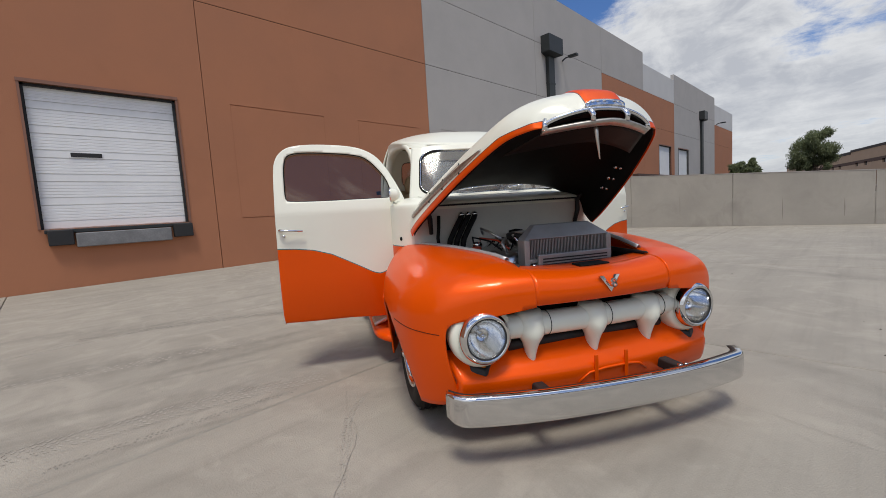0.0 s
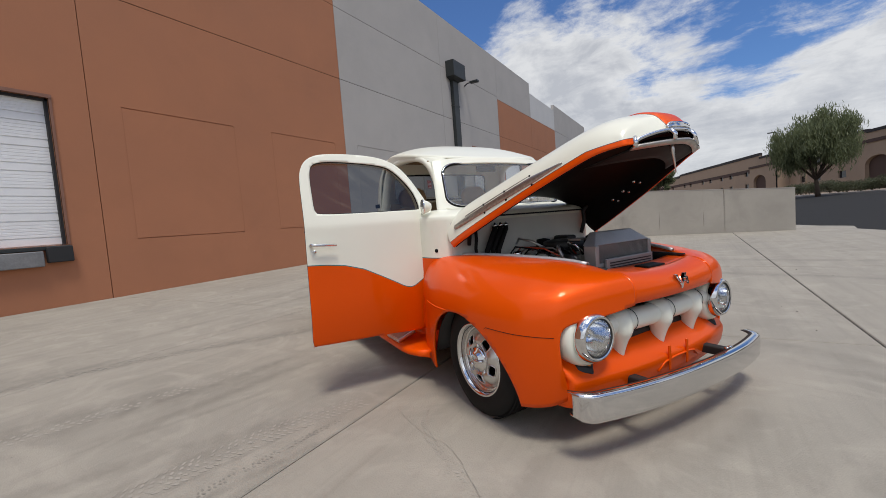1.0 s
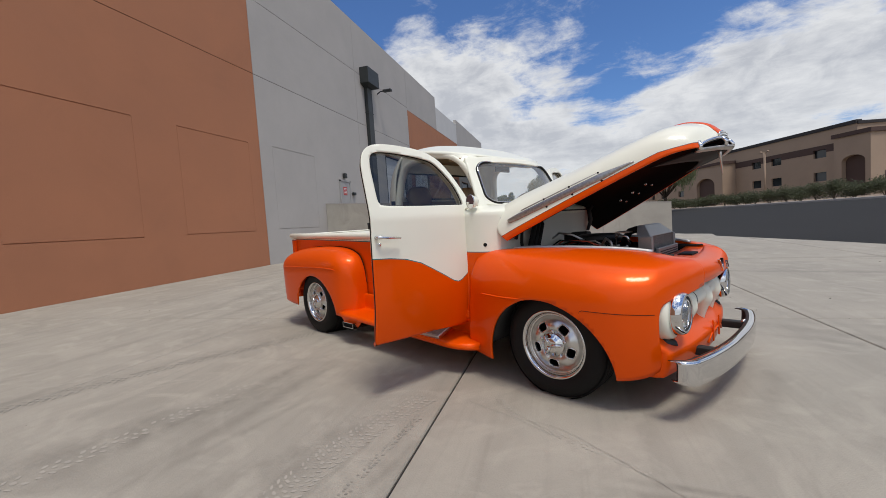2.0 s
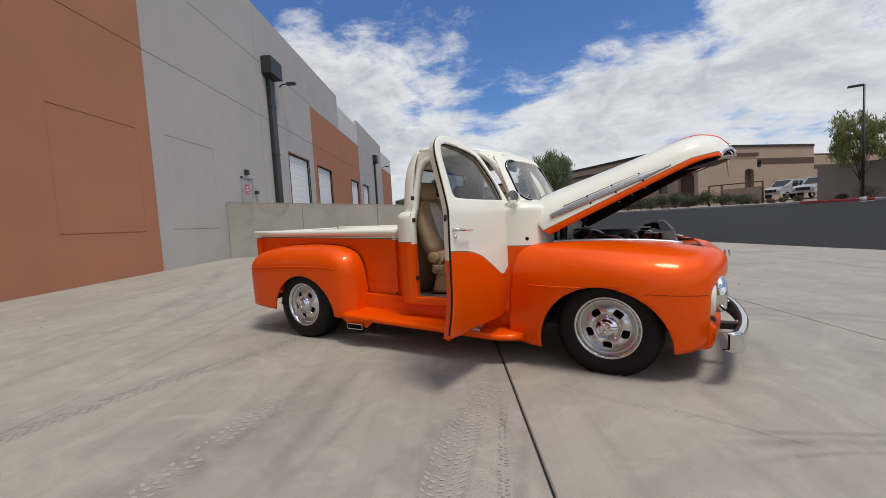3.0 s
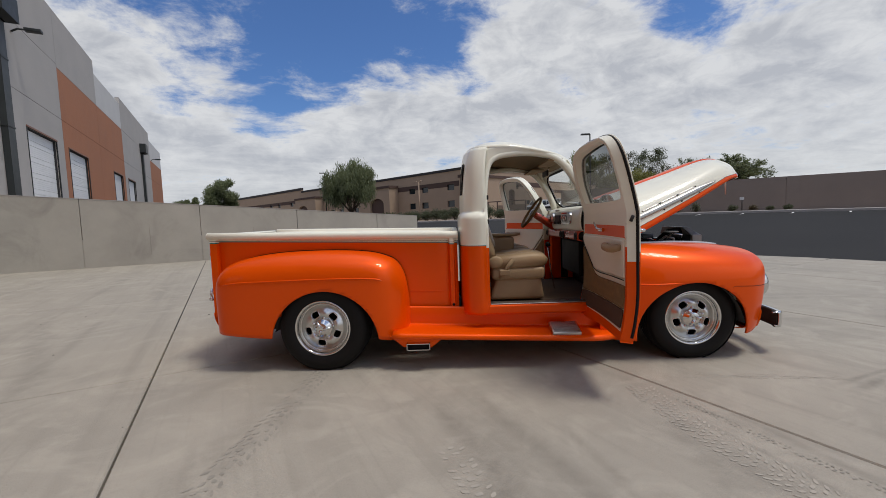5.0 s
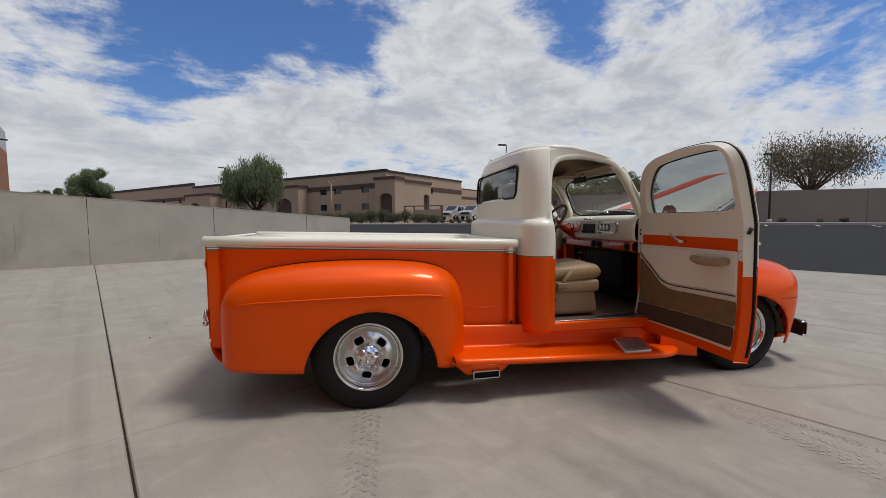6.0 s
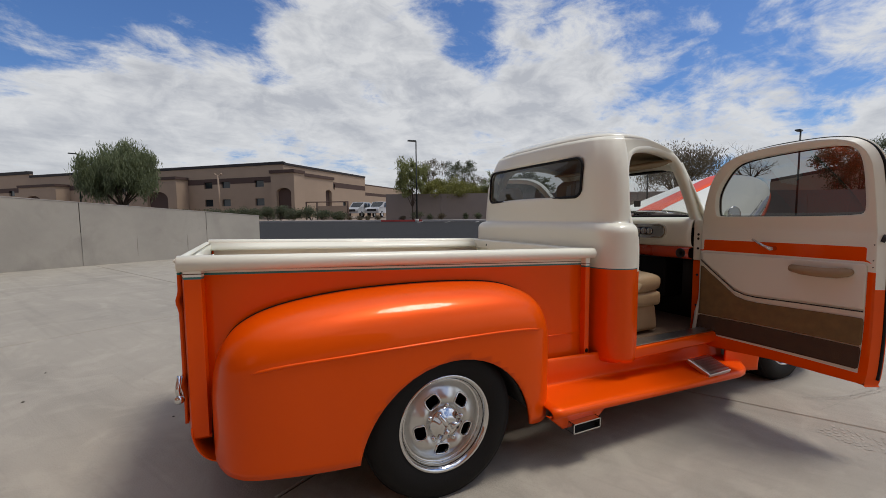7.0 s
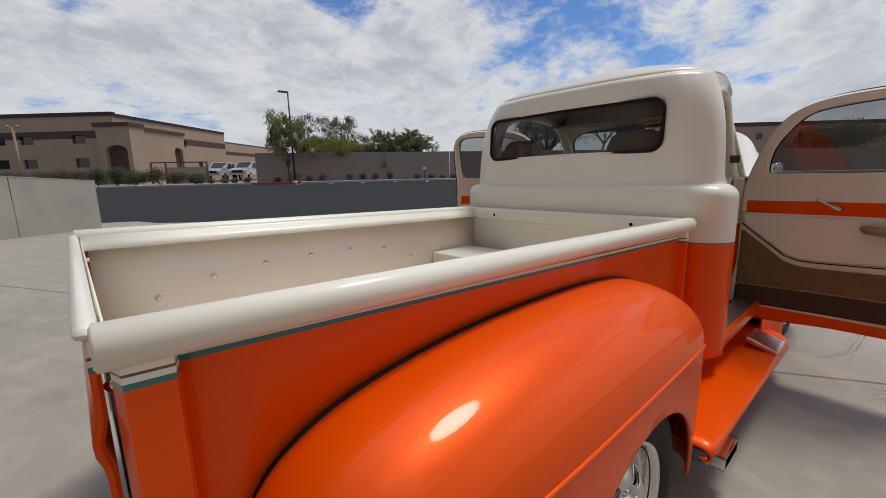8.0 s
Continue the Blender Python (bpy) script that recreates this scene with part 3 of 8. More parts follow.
def downspout(y, ztop, w, wpipe):
    d = thing("downspout", "dark green-grey steel rain leader with a collector box", "downspout", "rain leaders")
    bm = bmesh.new()
    zs = [(ztop, w / 2, 0.5), (ztop - 0.82, w / 2, 0.5), (ztop - 0.95, wpipe / 2, 0.25)]
    prev = None
    for z, hw, dp in zs:
        cur = [bm.verts.new(p) for p in ((WX + 0.01, y - hw, z), (WX + dp, y - hw, z), (WX + dp, y + hw, z), (WX + 0.01, y + hw, z))]
        if prev:
            for k in range(4):
                bm.faces.new((prev[k], prev[(k + 1) % 4], cur[(k + 1) % 4], cur[k]))
        else:
            bm.faces.new(cur)
        prev = cur
    part("collector_box", bm, M["dark_steel"], d)
    boxpart("pipe", (WX + 0.012, WX + 0.2, y - wpipe / 2, y + wpipe / 2, 0.1, ztop - 0.94), M["dark_steel"], d)
    for z in (2.4, 5.0, 7.4):
        boxpart("strap", (WX + 0.011, WX + 0.215, y - wpipe / 2 - 0.03, y + wpipe / 2 + 0.03, z, z + 0.06), M["dark_steel"], d)
    return d


downspout(18.45, 9.7, 1.35, 0.56)
downspout(47.6, 9.5, 1.2, 0.5)


def wall_light(y, z, reach):
    d = thing("wall_light", "dark bronze wall light on a short arm", "wall light", "wall lights")
    bm = bmesh.new()
    tube(bm, [(WX + 0.01, y, z - 0.12), (WX + reach * 0.4, y, z), (WX + reach, y, z)], 0.035)
    part("arm", bm, M["dark_steel"], d)
    boxpart("head", (WX + reach - 0.1, WX + reach + 0.4, y - 0.13, y + 0.13, z - 0.06, z + 0.06), M["dark_steel"], d, "", 0.02)


wall_light(19.9, 9.0, 0.5)
wall_light(54.0, 9.0, 0.5)


def service_door():
    d = thing("door_6", "grey steel service door with a red and white notice", "door", kind="structure")
    boxpart("leaf", (WX + 0.004, WX + 0.05, 14.85, 15.66, 1.45, 3.44), M["door_grey"], d, "", 0.006)
    for b in ((14.76, 14.84, 1.45, 3.52), (15.67, 15.75, 1.45, 3.52), (14.76, 15.75, 3.45, 3.53)):
        boxpart("frame", (WX + 0.003, WX + 0.07, *b[:2], *b[2:]), M["door_grey"], d)
    boxpart("notice", (WX + 0.051, WX + 0.058, 15.03, 15.36, 2.82, 3.2), M["sign_red"], d, "red notice with pale lines")
    for k in range(5):
        boxpart("notice_line", (WX + 0.059, WX + 0.062, 15.07, 15.32, 2.86 + 0.065 * k, 2.885 + 0.065 * k), M["sign_white"], d)
    s = thing("door_lamp", "small dark lamp above the service door", "wall light")
    boxpart("body", (WX + 0.01, WX + 0.16, 15.12, 15.32, 3.62, 3.85), M["dark_steel"], s, "", 0.02)
    s = thing("utility_box", "small dark electrical box on the wall", "electrical box")
    boxpart("body", (WX + 0.01, WX + 0.12, 15.93, 16.18, 2.85, 2.99), M["dark_steel"], s, "", 0.015)


service_door()


# ---------------------------------------------------------------- low dividing wall
def make_low_wall():
    w = thing("wall_north", "low cast concrete dividing wall, its top falling towards the lot", "retaining wall", kind="structure")

    def top(x):
        return 2.37 - (x + 9.82) * 0.0728
    xs = [-9.81, -6.81, -3.84, -0.87, 2.09, 3.81]
    for a, b in zip(xs, xs[1:]):
        bm = bmesh.new()
        x0, x1 = a + 0.008, b - 0.008
        v = []
        for x in (x0, x1):
            for y in (13.457, 13.66):
                v += [bm.verts.new((x, y, -0.1)), bm.verts.new((x, y, top(x) - 0.02))]
        for q in ((0, 1, 5, 4), (2, 6, 7, 3), (0, 2, 3, 1), (4, 5, 7, 6), (1, 3, 7, 5), (0, 4, 6, 2)):
            bm.faces.new([v[i] for i in q])
        part("wall_section", bm, M["concrete_wall"], w)
    bm = bmesh.new()
    v = []
    for x in (xs[0], xs[-1]):
        for y in (13.45, 13.667):
            v += [bm.verts.new((x, y, top(x) - 0.018)), bm.verts.new((x, y, top(x)))]
    for q in ((0, 1, 5, 4), (2, 6, 7, 3), (0, 2, 3, 1), (4, 5, 7, 6), (1, 3, 7, 5), (0, 4, 6, 2)):
        bm.faces.new([v[i] for i in q])
    part("coping", bm, M["kerb"], w, "pale trowelled top edge")
    boxpart("core", (-9.8, 3.79, 13.47, 13.65, -0.1, 0.96), M["concrete_wall"], w)
    # narrow damp streaks on the face
    for x, z0, z1, wd in ((0.29, 0.30, 1.0, 0.022), (1.54, 0.36, 0.9, 0.03), (-2.3, 0.5, 1.25, 0.02), (-5.2, 0.4, 1.5, 0.025)):
        bm = bmesh.new()
        rg = random.Random(int(x * 100))
        rows = [[bm.verts.new((x + s * wd * 0.5 * math.sin(math.pi * min(1, 0.1 + k / 9)) * rg.uniform(0.7, 1.1), 13.4535, z0 + (z1 - z0) * k / 9)) for s in (-1, 1)] for k in range(10)]
        for p, q in zip(rows, rows[1:]):
            bm.faces.new((p[0], p[1], q[1], q[0]))
        part("streak", bm, M["streak"], w, "thin dark damp streak")
    s = thing("ramp_wall", "low brown-topped ramp wall by the dock doors", "low wall", kind="structure")
    boxpart("body", (WX + 0.02, WX + 0.35, 29.6, 38.2, 0, 2.75), M["tan_wall"], s)
    boxpart("cap", (WX + 0.01, WX + 0.4, 29.5, 38.3, 2.755, 2.95), M["brown_wall"], s)


make_low_wall()


# ---------------------------------------------------------------- far side: block wall, offices, poles, planting
def along(k, off, z=0.0):
    p = KERB_P + KERB_D * k + KERB_N * off
    return Vector((p.x, p.y, z))


def make_block_wall():
    w = thing("wall_east", "long painted block wall in dull brown-grey", "boundary wall", kind="structure")
    ks = [15.6 - 6.0 * i for i in range(14)]
    for a, b in zip(ks, ks[1:]):
        bm = bmesh.new()
        v = []
        for k in (a - 0.01, b + 0.01):
            for off in (4.0, 4.25):
                v += [bm.verts.new(along(k, off, 0.2)), bm.verts.new(along(k, off, 3.45 + 0.016 * k))]
        for q in ((0, 1, 5, 4), (2, 6, 7, 3), (0, 2, 3, 1), (4, 5, 7, 6), (1, 3, 7, 5), (0, 4, 6, 2)):
            bm.faces.new([v[i] for i in q])
        part("wall_section", bm, M["block_wall"], w)


make_block_wall()


def light_pole(x, y, top, turn):
    d = thing("street_lamp", "slim dark steel lot lamp pole with a flat head", "street lamp", "lot lamps")
    z = ground_z(x, y)
    bm = bmesh.new()
    tube(bm, [(x, y, z - 0.1), (x, y, top)], [0.075, 0.055], 12)
    part("pole", bm, M["dark_steel"], d)
    bm = bmesh.new()
    tube(bm, [(x, y, z - 0.1), (x, y, z + 0.25)], 0.17, 16)
    part("base", bm, M["kerb"], d, "round concrete base")
    bm = bmesh.new()
    c, s = math.cos(turn), math.sin(turn)
    vs = box(bm, 0.05, 0.75, -0.16, 0.16, -0.05, 0.05)
    for v in vs:
        v.co = Vector((x + v.co.x * c - v.co.y * s, y + v.co.x * s + v.co.y * c, top - 0.03 + v.co.z))
    part("lamp_head", bm, M["dark_steel"], d)


light_pole(25.15, 23.75, 8.08, radians(150))
light_pole(10.0, 58.1, 8.4, radians(170))
p3 = KERB_P + KERB_D * -19.3 + KERB_N * 3.0
light_pole(p3.x, p3.y, 7.5, radians(160))
p4 = KERB_P + KERB_D * -9.0 + KERB_N * 3.0
light_pole(p4.x, p4.y, 5.9, radians(160))


def lot_sign(k, off):
    d = thing("parking_sign", "small white parking sign on a post", "sign")
    p = along(k, off)
    z = ground_z(p.x, p.y)
    bm = bmesh.new()
    tube(bm, [(p.x, p.y, z), (p.x, p.y, z + 1.05)], 0.03, 8)
    part("post", bm, M["dark_steel"], d)
    bm = bmesh.new()
    for v in box(bm, -0.012, 0.012, -0.13, 0.13, 0, 0.2):
        v.co = along(k + v.co.y, off - 0.05 + v.co.x, z + 0.88 + v.co.z)
    part("plate", bm, M["sign_white"], d)


lot_sign(-0.25, 1.0)


def far_building():
    b = thing("office_building", "two-storey tan stucco office block with brown bands and arched entries", "building")
    C = Vector((29.7, 50.5, 0))

    def facade(ang, out_sign, windows, top, base, name_, band=True, length=None, start=0.0, cap=0.32, proud=0.0):
        d = Vector((math.cos(radians(ang)), math.sin(radians(ang)), 0))
        n = Vector((d.y, -d.x, 0)) * out_sign
        ys = {start, length}
        zs = {base, top, top - cap}
        if band:
            zs |= {6.25, 7.05}
        for y0, y1, z0, z1 in windows:
            ys |= {y0, y1}
            zs |= {z0, z1}
        ys, zs = sorted(ys), sorted(zs)

        def cell(i, j):
            y, z = (ys[i] + ys[i + 1]) / 2, (zs[j] + zs[j + 1]) / 2
            for w in windows:
                if w[0] < y < w[1] and w[2] < z < w[3]:
                    return "w"
            if z > top - cap:
                return "cap"
            if band and 6.25 < z < 7.05:
                return "band"
            return ""
        bm = relief(ys, zs, lambda i, j: {"w": 0.22, "cap": -0.12, "band": -0.03, "": 0.0}[cell(i, j)],
                    lambda y, z, dd: C + d * y - n * (dd - proud) + Vector((0, 0, z)), 0.5, lambda i, j: {"w": 2, "cap": 3, "band": 1, "": 0}[cell(i, j)])
        part(name_, bm, [M["tan_wall"], M["brown_wall"], M["window_dark"], M["cap_dark"]], b)
    left = []
    for y0 in (1.9, 4.9, 10.8, 14.0, 27.5, 31.0, 36.5, 40.0, 54.9, 59.1, 66.4, 71.3, 78.0, 83.0):
        left += [(y0 - 1.55, y0, 5.7, 6.6), (y0 - 1.55, y0, 3.1, 4.1)]
    for y0 in (92.0, 97.0, 108.0, 113.0, 126.0, 131.0, 146.0, 151.0):
        left += [(y0 - 1.55, y0, 5.7, 6.6), (y0 - 1.55, y0, 3.1, 4.1)]
    for y0, y1, top, cap in ((0.0, 25.6, 9.0, 0.38), (25.6, 53.0, 9.15, 0.4), (53.0, 100.0, 9.9, 0.55), (100.0, 160.0, 9.6, 0.7)):
        facade(107.5, -1, [w for w in left if y0 < w[0] and w[1] < y1], top, 0.5, "wall", length=y1, start=y0, cap=cap)
    facade(15, 1, [(10.6, 11.8, 5.9, 6.75), (14.0, 15.0, 3.3, 4.0)], 8.85, 0.5, "wall", length=21.2, cap=0.30)
    # projecting arched entry bays
    def bay(ang, y0, y1, ztop, proud, arch, side_n=1):
        d = Vector((math.cos(radians(ang)), math.sin(radians(ang)), 0))
        n = Vector((d.y, -d.x, 0)) * side_n
        a0, a1, z1 = arch
        zc = z1 - (a1 - a0) / 2 * 0.55
        N_, deep = 14, min(0.45, proud - 0.1)
        curve_ = [((a0 + a1) / 2 - (a1 - a0) / 2 * math.cos(math.pi * k / N_), zc + (z1 - zc) * math.sin(math.pi * k / N_)) for k in range(N_ + 1)]

        def quad(bm, *pts):
            bm.faces.new([bm.verts.new(C + d * y + n * o + Vector((0, 0, z))) for y, z, o in pts])
        bm = bmesh.new()
        for ya, yb in ((y0, a0), (a1, y1)):
            quad(bm, (ya, 0.5, proud), (yb, 0.5, proud), (yb, ztop, proud), (ya, ztop, proud))
        for (ya, za), (yb, zb) in zip(curve_, curve_[1:]):
            quad(bm, (ya, za, proud), (yb, zb, proud), (yb, ztop, proud), (ya, ztop, proud))
            quad(bm, (ya, za, proud), (yb, zb, proud), (yb, zb, proud - deep), (ya, za, proud - deep))
        for y in (a0, a1):
            quad(bm, (y, 0.5, proud), (y, zc, proud), (y, zc, proud - deep), (y, 0.5, proud - deep))
        for y in (y0, y1):
            quad(bm, (y, 0.5, proud), (y, ztop, proud), (y, ztop, 0.02), (y, 0.5, 0.02))
        quad(bm, (y0, ztop, proud), (y1, ztop, proud), (y1, ztop, 0.02), (y0, ztop, 0.02))
        part("entry_bay", bm, M["tan_wall"], b)
        bm = bmesh.new()
        vs = []
        for y in (y0 - 0.15, y1 + 0.15):
            for o in (0.03, proud + 0.15):
                for z in (ztop - 0.38, ztop + 0.02):
                    vs.append(bm.verts.new(C + d * y + n * o + Vector((0, 0, z))))
        for q in ((0, 1, 3, 2), (4, 6, 7, 5), (0, 4, 5, 1), (2, 3, 7, 6), (0, 2, 6, 4), (1, 5, 7, 3)):
            bm.faces.new([vs[i] for i in q])
        part("bay_cornice", bm, M["brown_wall"], b)
        bm = bmesh.new()
        bm.faces.new([bm.verts.new(C + d * y + n * (proud - deep) + Vector((0, 0, z))) for y, z in ((a0, 0.5), (a1, 0.5), (a1, z1), (a0, z1))])
        part("entry_recess", bm, M["brown_wall"], b, "shaded recessed entry")
    bay(107.5, -3.3, 0.3, 7.55, 2.2, (-2.8, -0.5, 5.25), -1)
    bay(15, 0.2, 9.6, 7.6, 1.2, (7.6, 9.1, 5.6))
    bay(107.5, 17.0, 25.0, 7.4, 2.0, (18.7, 22.8, 5.35), -1)
    bay(107.5, 43.0, 52.4, 7.2, 2.0, (46.6, 51.0, 5.4), -1)
    d, e = Vector((math.cos(radians(107.5)), math.sin(radians(107.5)), 0)), Vector((math.cos(radians(15)), math.sin(radians(15)), 0))
    bm = bmesh.new()
    p = [C + d * 160, C, C + e * 21.2, C + e * 21.2 + d * 160]
    bm.faces.new([bm.verts.new(q + Vector((0, 0, 8.5))) for q in p])
    part("roof", bm, M["tan_wall"], b)
    bm = bmesh.new()
    v = [bm.verts.new(C + e * a + d * c + Vector((0, 0, z))) for a in (21.0, 21.2) for c in (0.3, 40) for z in (0.5, 8.8)]
    for q in ((0, 1, 3, 2), (4, 6, 7, 5), (0, 4, 5, 1), (2, 3, 7, 6), (1, 5, 7, 3)):
        bm.faces.new([v[i] for i in q])
    part("wall", bm, M["tan_wall"], b)
    n_ = Vector((d.y, -d.x, 0)) * -1
    for y in (8.2, 33.0):
        p = C + d * y + n_ * 3.0
        lamp = thing("street_lamp", "pale tan lamp pole with two small heads before the offices", "street lamp", "office lamps")
        bm = bmesh.new()
        tube(bm, [(p.x, p.y, 0.8), (p.x, p.y, 7.2)], [0.13, 0.10], 10)
        part("pole", bm, M["tan_wall"], lamp)
        for sgn in (-1, 1):
            bm = bmesh.new()
            q = p + d * 0.55 * sgn
            tube(bm, [(p.x, p.y, 7.1), (q.x, q.y, 7.3)], 0.05, 6)
            tube(bm, [(q.x, q.y, 7.22), (q.x, q.y, 7.42)], [0.16, 0.1], 8)
            part("lamp_head", bm, M["tan_wall"], lamp)
    # second block behind
    s = thing("far_office_block", "further tan stucco block with a brown band", "building")
    C2 = C + e * 31 + d * 10
    for z0, z1, m in ((0.5, 6.4, "tan_wall"), (6.4, 7.1, "brown_wall"), (7.1, 8.7, "tan_wall"), (8.7, 9.0, "brown_wall")):
        bm = bmesh.new()
        v = [bm.verts.new(C2 + e * a + d * c + Vector((0, 0, z))) for a in (0, 34) for c in (0, 14) for z in (z0 + 0.002, z1)]
        for q in ((0, 1, 3, 2), (4, 6, 7, 5), (0, 4, 5, 1), (2, 3, 7, 6), (0, 2, 6, 4), (1, 5, 7, 3)):
            bm.faces.new([v[i] for i in q])
        part("storey" if m == "tan_wall" else "band", bm, M[m], s)


far_building()


# ================================================================ the pickup truck
# Truck axes: x forward, y to its left, z up, from the middle of the wheelbase.
P_ORANGE = mat("orange_car_paint", (0.80, 0.086, 0.0), 0.40, 0.22, var=0.03, scale=1.5, coat=0.32, spec=0.08)
P_ORANGE.node_tree.nodes["Principled BSDF"].inputs["Coat Roughness"].default_value = 0.06
P_CREAM = mat("cream_car_paint", (0.80, 0.795, 0.675), 0.34, var=0.02, scale=1.5, coat=0.35, spec=0.2)
# cream again, tinted and lightened for the warm bounce inside the bed
CREAM_WARM_LIT = mat("cream_paint_warm_lit", (0.86, 0.765, 0.655), 0.4, var=0.03, scale=1.5, coat=0.3, spec=0.25)
P_TEAL = mat("teal_pinstripe", (0.01, 0.16, 0.16), 0.35, coat=0.6)
P_BROWN = mat("brown_pinstripe", (0.12, 0.06, 0.035), 0.35, coat=0.6)
CHROME = mat("chrome", (0.68, 0.68, 0.68), 0.07, 1.0, var=0.03, scale=6)
BRUSHED = mat("polished_aluminium", (0.62, 0.62, 0.61), 0.30, 1.0, var=0.06, scale=12)
PEWTER = mat("pewter_trim", (0.42, 0.40, 0.37), 0.4, 0.8, var=0.15, scale=40)
SPEAR = mat("worn_bright_trim", (0.40, 0.385, 0.36), 0.34, 1.0, var=0.25, scale=60)
STRIP = mat("dull_bright_strip", (0.55, 0.55, 0.54), 0.45, 0.6, var=0.08, scale=20)
FLOOR_MAT = mat("brown_carpet", (0.125, 0.078, 0.045), 0.9, var=0.2, scale=8, grain=0.3, grain_scale=200)
ALU = mat("radiator_aluminium", (0.30, 0.30, 0.29), 0.42, 0.4, var=0.1, scale=9)
# dark reflection of the shaded underside, put into a colour
BACKING = mat("bumper_backing", (0.035, 0.026, 0.022), 0.6, spec=0.2, var=0.25, scale=6)
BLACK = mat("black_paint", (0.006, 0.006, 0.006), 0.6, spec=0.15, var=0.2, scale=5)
TREAD = mat("grey_tread", (0.40, 0.40, 0.405), 0.32, 1.0, var=0.15, scale=14)
SATIN = mat("satin_black", (0.015, 0.015, 0.015), 0.6, var=0.25, scale=6)
TYRE = mat("tyre_rubber", (0.0065, 0.006, 0.006), 0.65, spec=0.25, var=0.2, scale=5, bump=0.1, bump_scale=90)
TAN = mat("tan_leather", (0.35, 0.245, 0.135), 0.5, var=0.08, scale=9, bump=0.15, bump_scale=220)
PALE = mat("pale_leather", (0.52, 0.47, 0.39), 0.5, var=0.08, scale=12, bump=0.2, bump_scale=200)
TAN_DARK = mat("brown_carpet", (0.20, 0.125, 0.048), 0.9, var=0.15, scale=20, bump=0.3, bump_scale=300)
BROWN = mat("dark_brown_carpet", (0.075, 0.04, 0.02), 0.9, var=0.15, scale=20, bump=0.3, bump_scale=300)
CLOTH = mat("headliner_cloth", (0.29, 0.205, 0.115), 0.9, var=0.08, scale=10, bump=0.2, bump_scale=300)
FIREWALL = mat("firewall_paint", (0.66, 0.64, 0.58), 0.45, var=0.05, scale=4)
REDDISH = mat("dash_red_paint", (0.5, 0.05, 0.012), 0.3, coat=0.8)
# windscreen glass, its sky reflection partly put in as a pale film
WS_GLASS = glass_mat("sky_veiled_glass", (0.86, 0.88, 0.87), 0.10, 0.10)
GLASS_TINT = glass_mat("tinted_glass", (0.38, 0.40, 0.405))
LENS = glass_mat("lamp_lens", (0.96, 0.97, 0.98), 0.02)
SPIKE = mat("bright_steel", (0.62, 0.61, 0.58), 0.3, 0.85, var=0.08, scale=30)
FROST = mat("silvered_reflector", (0.86, 0.86, 0.85), 0.14, 1.0, var=0.04, scale=60)
AMBER = mat("amber_lens", (0.5, 0.16, 0.02), 0.15)
GAUGE = mat("gauge_face", (0.02, 0.02, 0.022), 0.3)
WARM = mat("warm_aluminium_step", (0.6, 0.6, 0.6), 0.3, 1.0, var=0.1, scale=30)

truck = thing("pickup_truck", "orange and cream classic pickup truck with open doors and raised hood", "pickup truck", at=TRUCK)


def lerp(a, b, t):
    return a + (b - a) * t


def curve(pts, t, closed=False):
    """A smooth curve (Catmull-Rom) through points of any dimension, t from 0 to 1."""
    n = len(pts)
    span = n if closed else n - 1
    s = min(max(t, 0.0), 1.0) * span
    i = min(int(s), span - 1)
    f = s - i

    def g(k):
        return pts[k % n] if closed else pts[min(max(k, 0), n - 1)]
    p0, p1, p2, p3 = g(i - 1), g(i), g(i + 1), g(i + 2)
    return [0.5 * (2 * b + (c - a) * f + (2 * a - 5 * b + 4 * c - d) * f * f + (3 * b - a - 3 * c + d) * f ** 3) for a, b, c, d in zip(p0, p1, p2, p3)]


def smooth_line(pts, n, closed=False):
    return [tuple(curve(pts, k / (n if closed else n - 1), closed)) for k in range(n)]


def inside(poly):
    """Signed distance to a closed outline, positive inside."""
    E = [(poly[k], poly[(k + 1) % len(poly)]) for k in range(len(poly))]

    def fn(a, b):
        best, odd = 1e9, False
        for (x0, y0), (x1, y1) in E:
            dx, dy = x1 - x0, y1 - y0
            t = ((a - x0) * dx + (b - y0) * dy) / (dx * dx + dy * dy + 1e-12)
            t = 0.0 if t < 0 else 1.0 if t > 1 else t
            d = (a - x0 - dx * t) ** 2 + (b - y0 - dy * t) ** 2
            if d < best:
                best = d
            if (y0 > b) != (y1 > b) and a < (x1 - x0) * (b - y0) / (y1 - y0) + x0:
                odd = not odd
        best = math.sqrt(best)
        return best if odd else -best
    return fn


def round_rect(y0, y1, z0, z1, r, n=6):
    out = []
    for cy, cz, a0 in ((y1 - r, z1 - r, 0), (y0 + r, z1 - r, 90), (y0 + r, z0 + r, 180), (y1 - r, z0 + r, 270)):
        for k in range(n + 1):
            a = radians(a0 + 90 * k / n)
            out.append((cy + r * math.cos(a), cz + r * math.sin(a)))
    return out


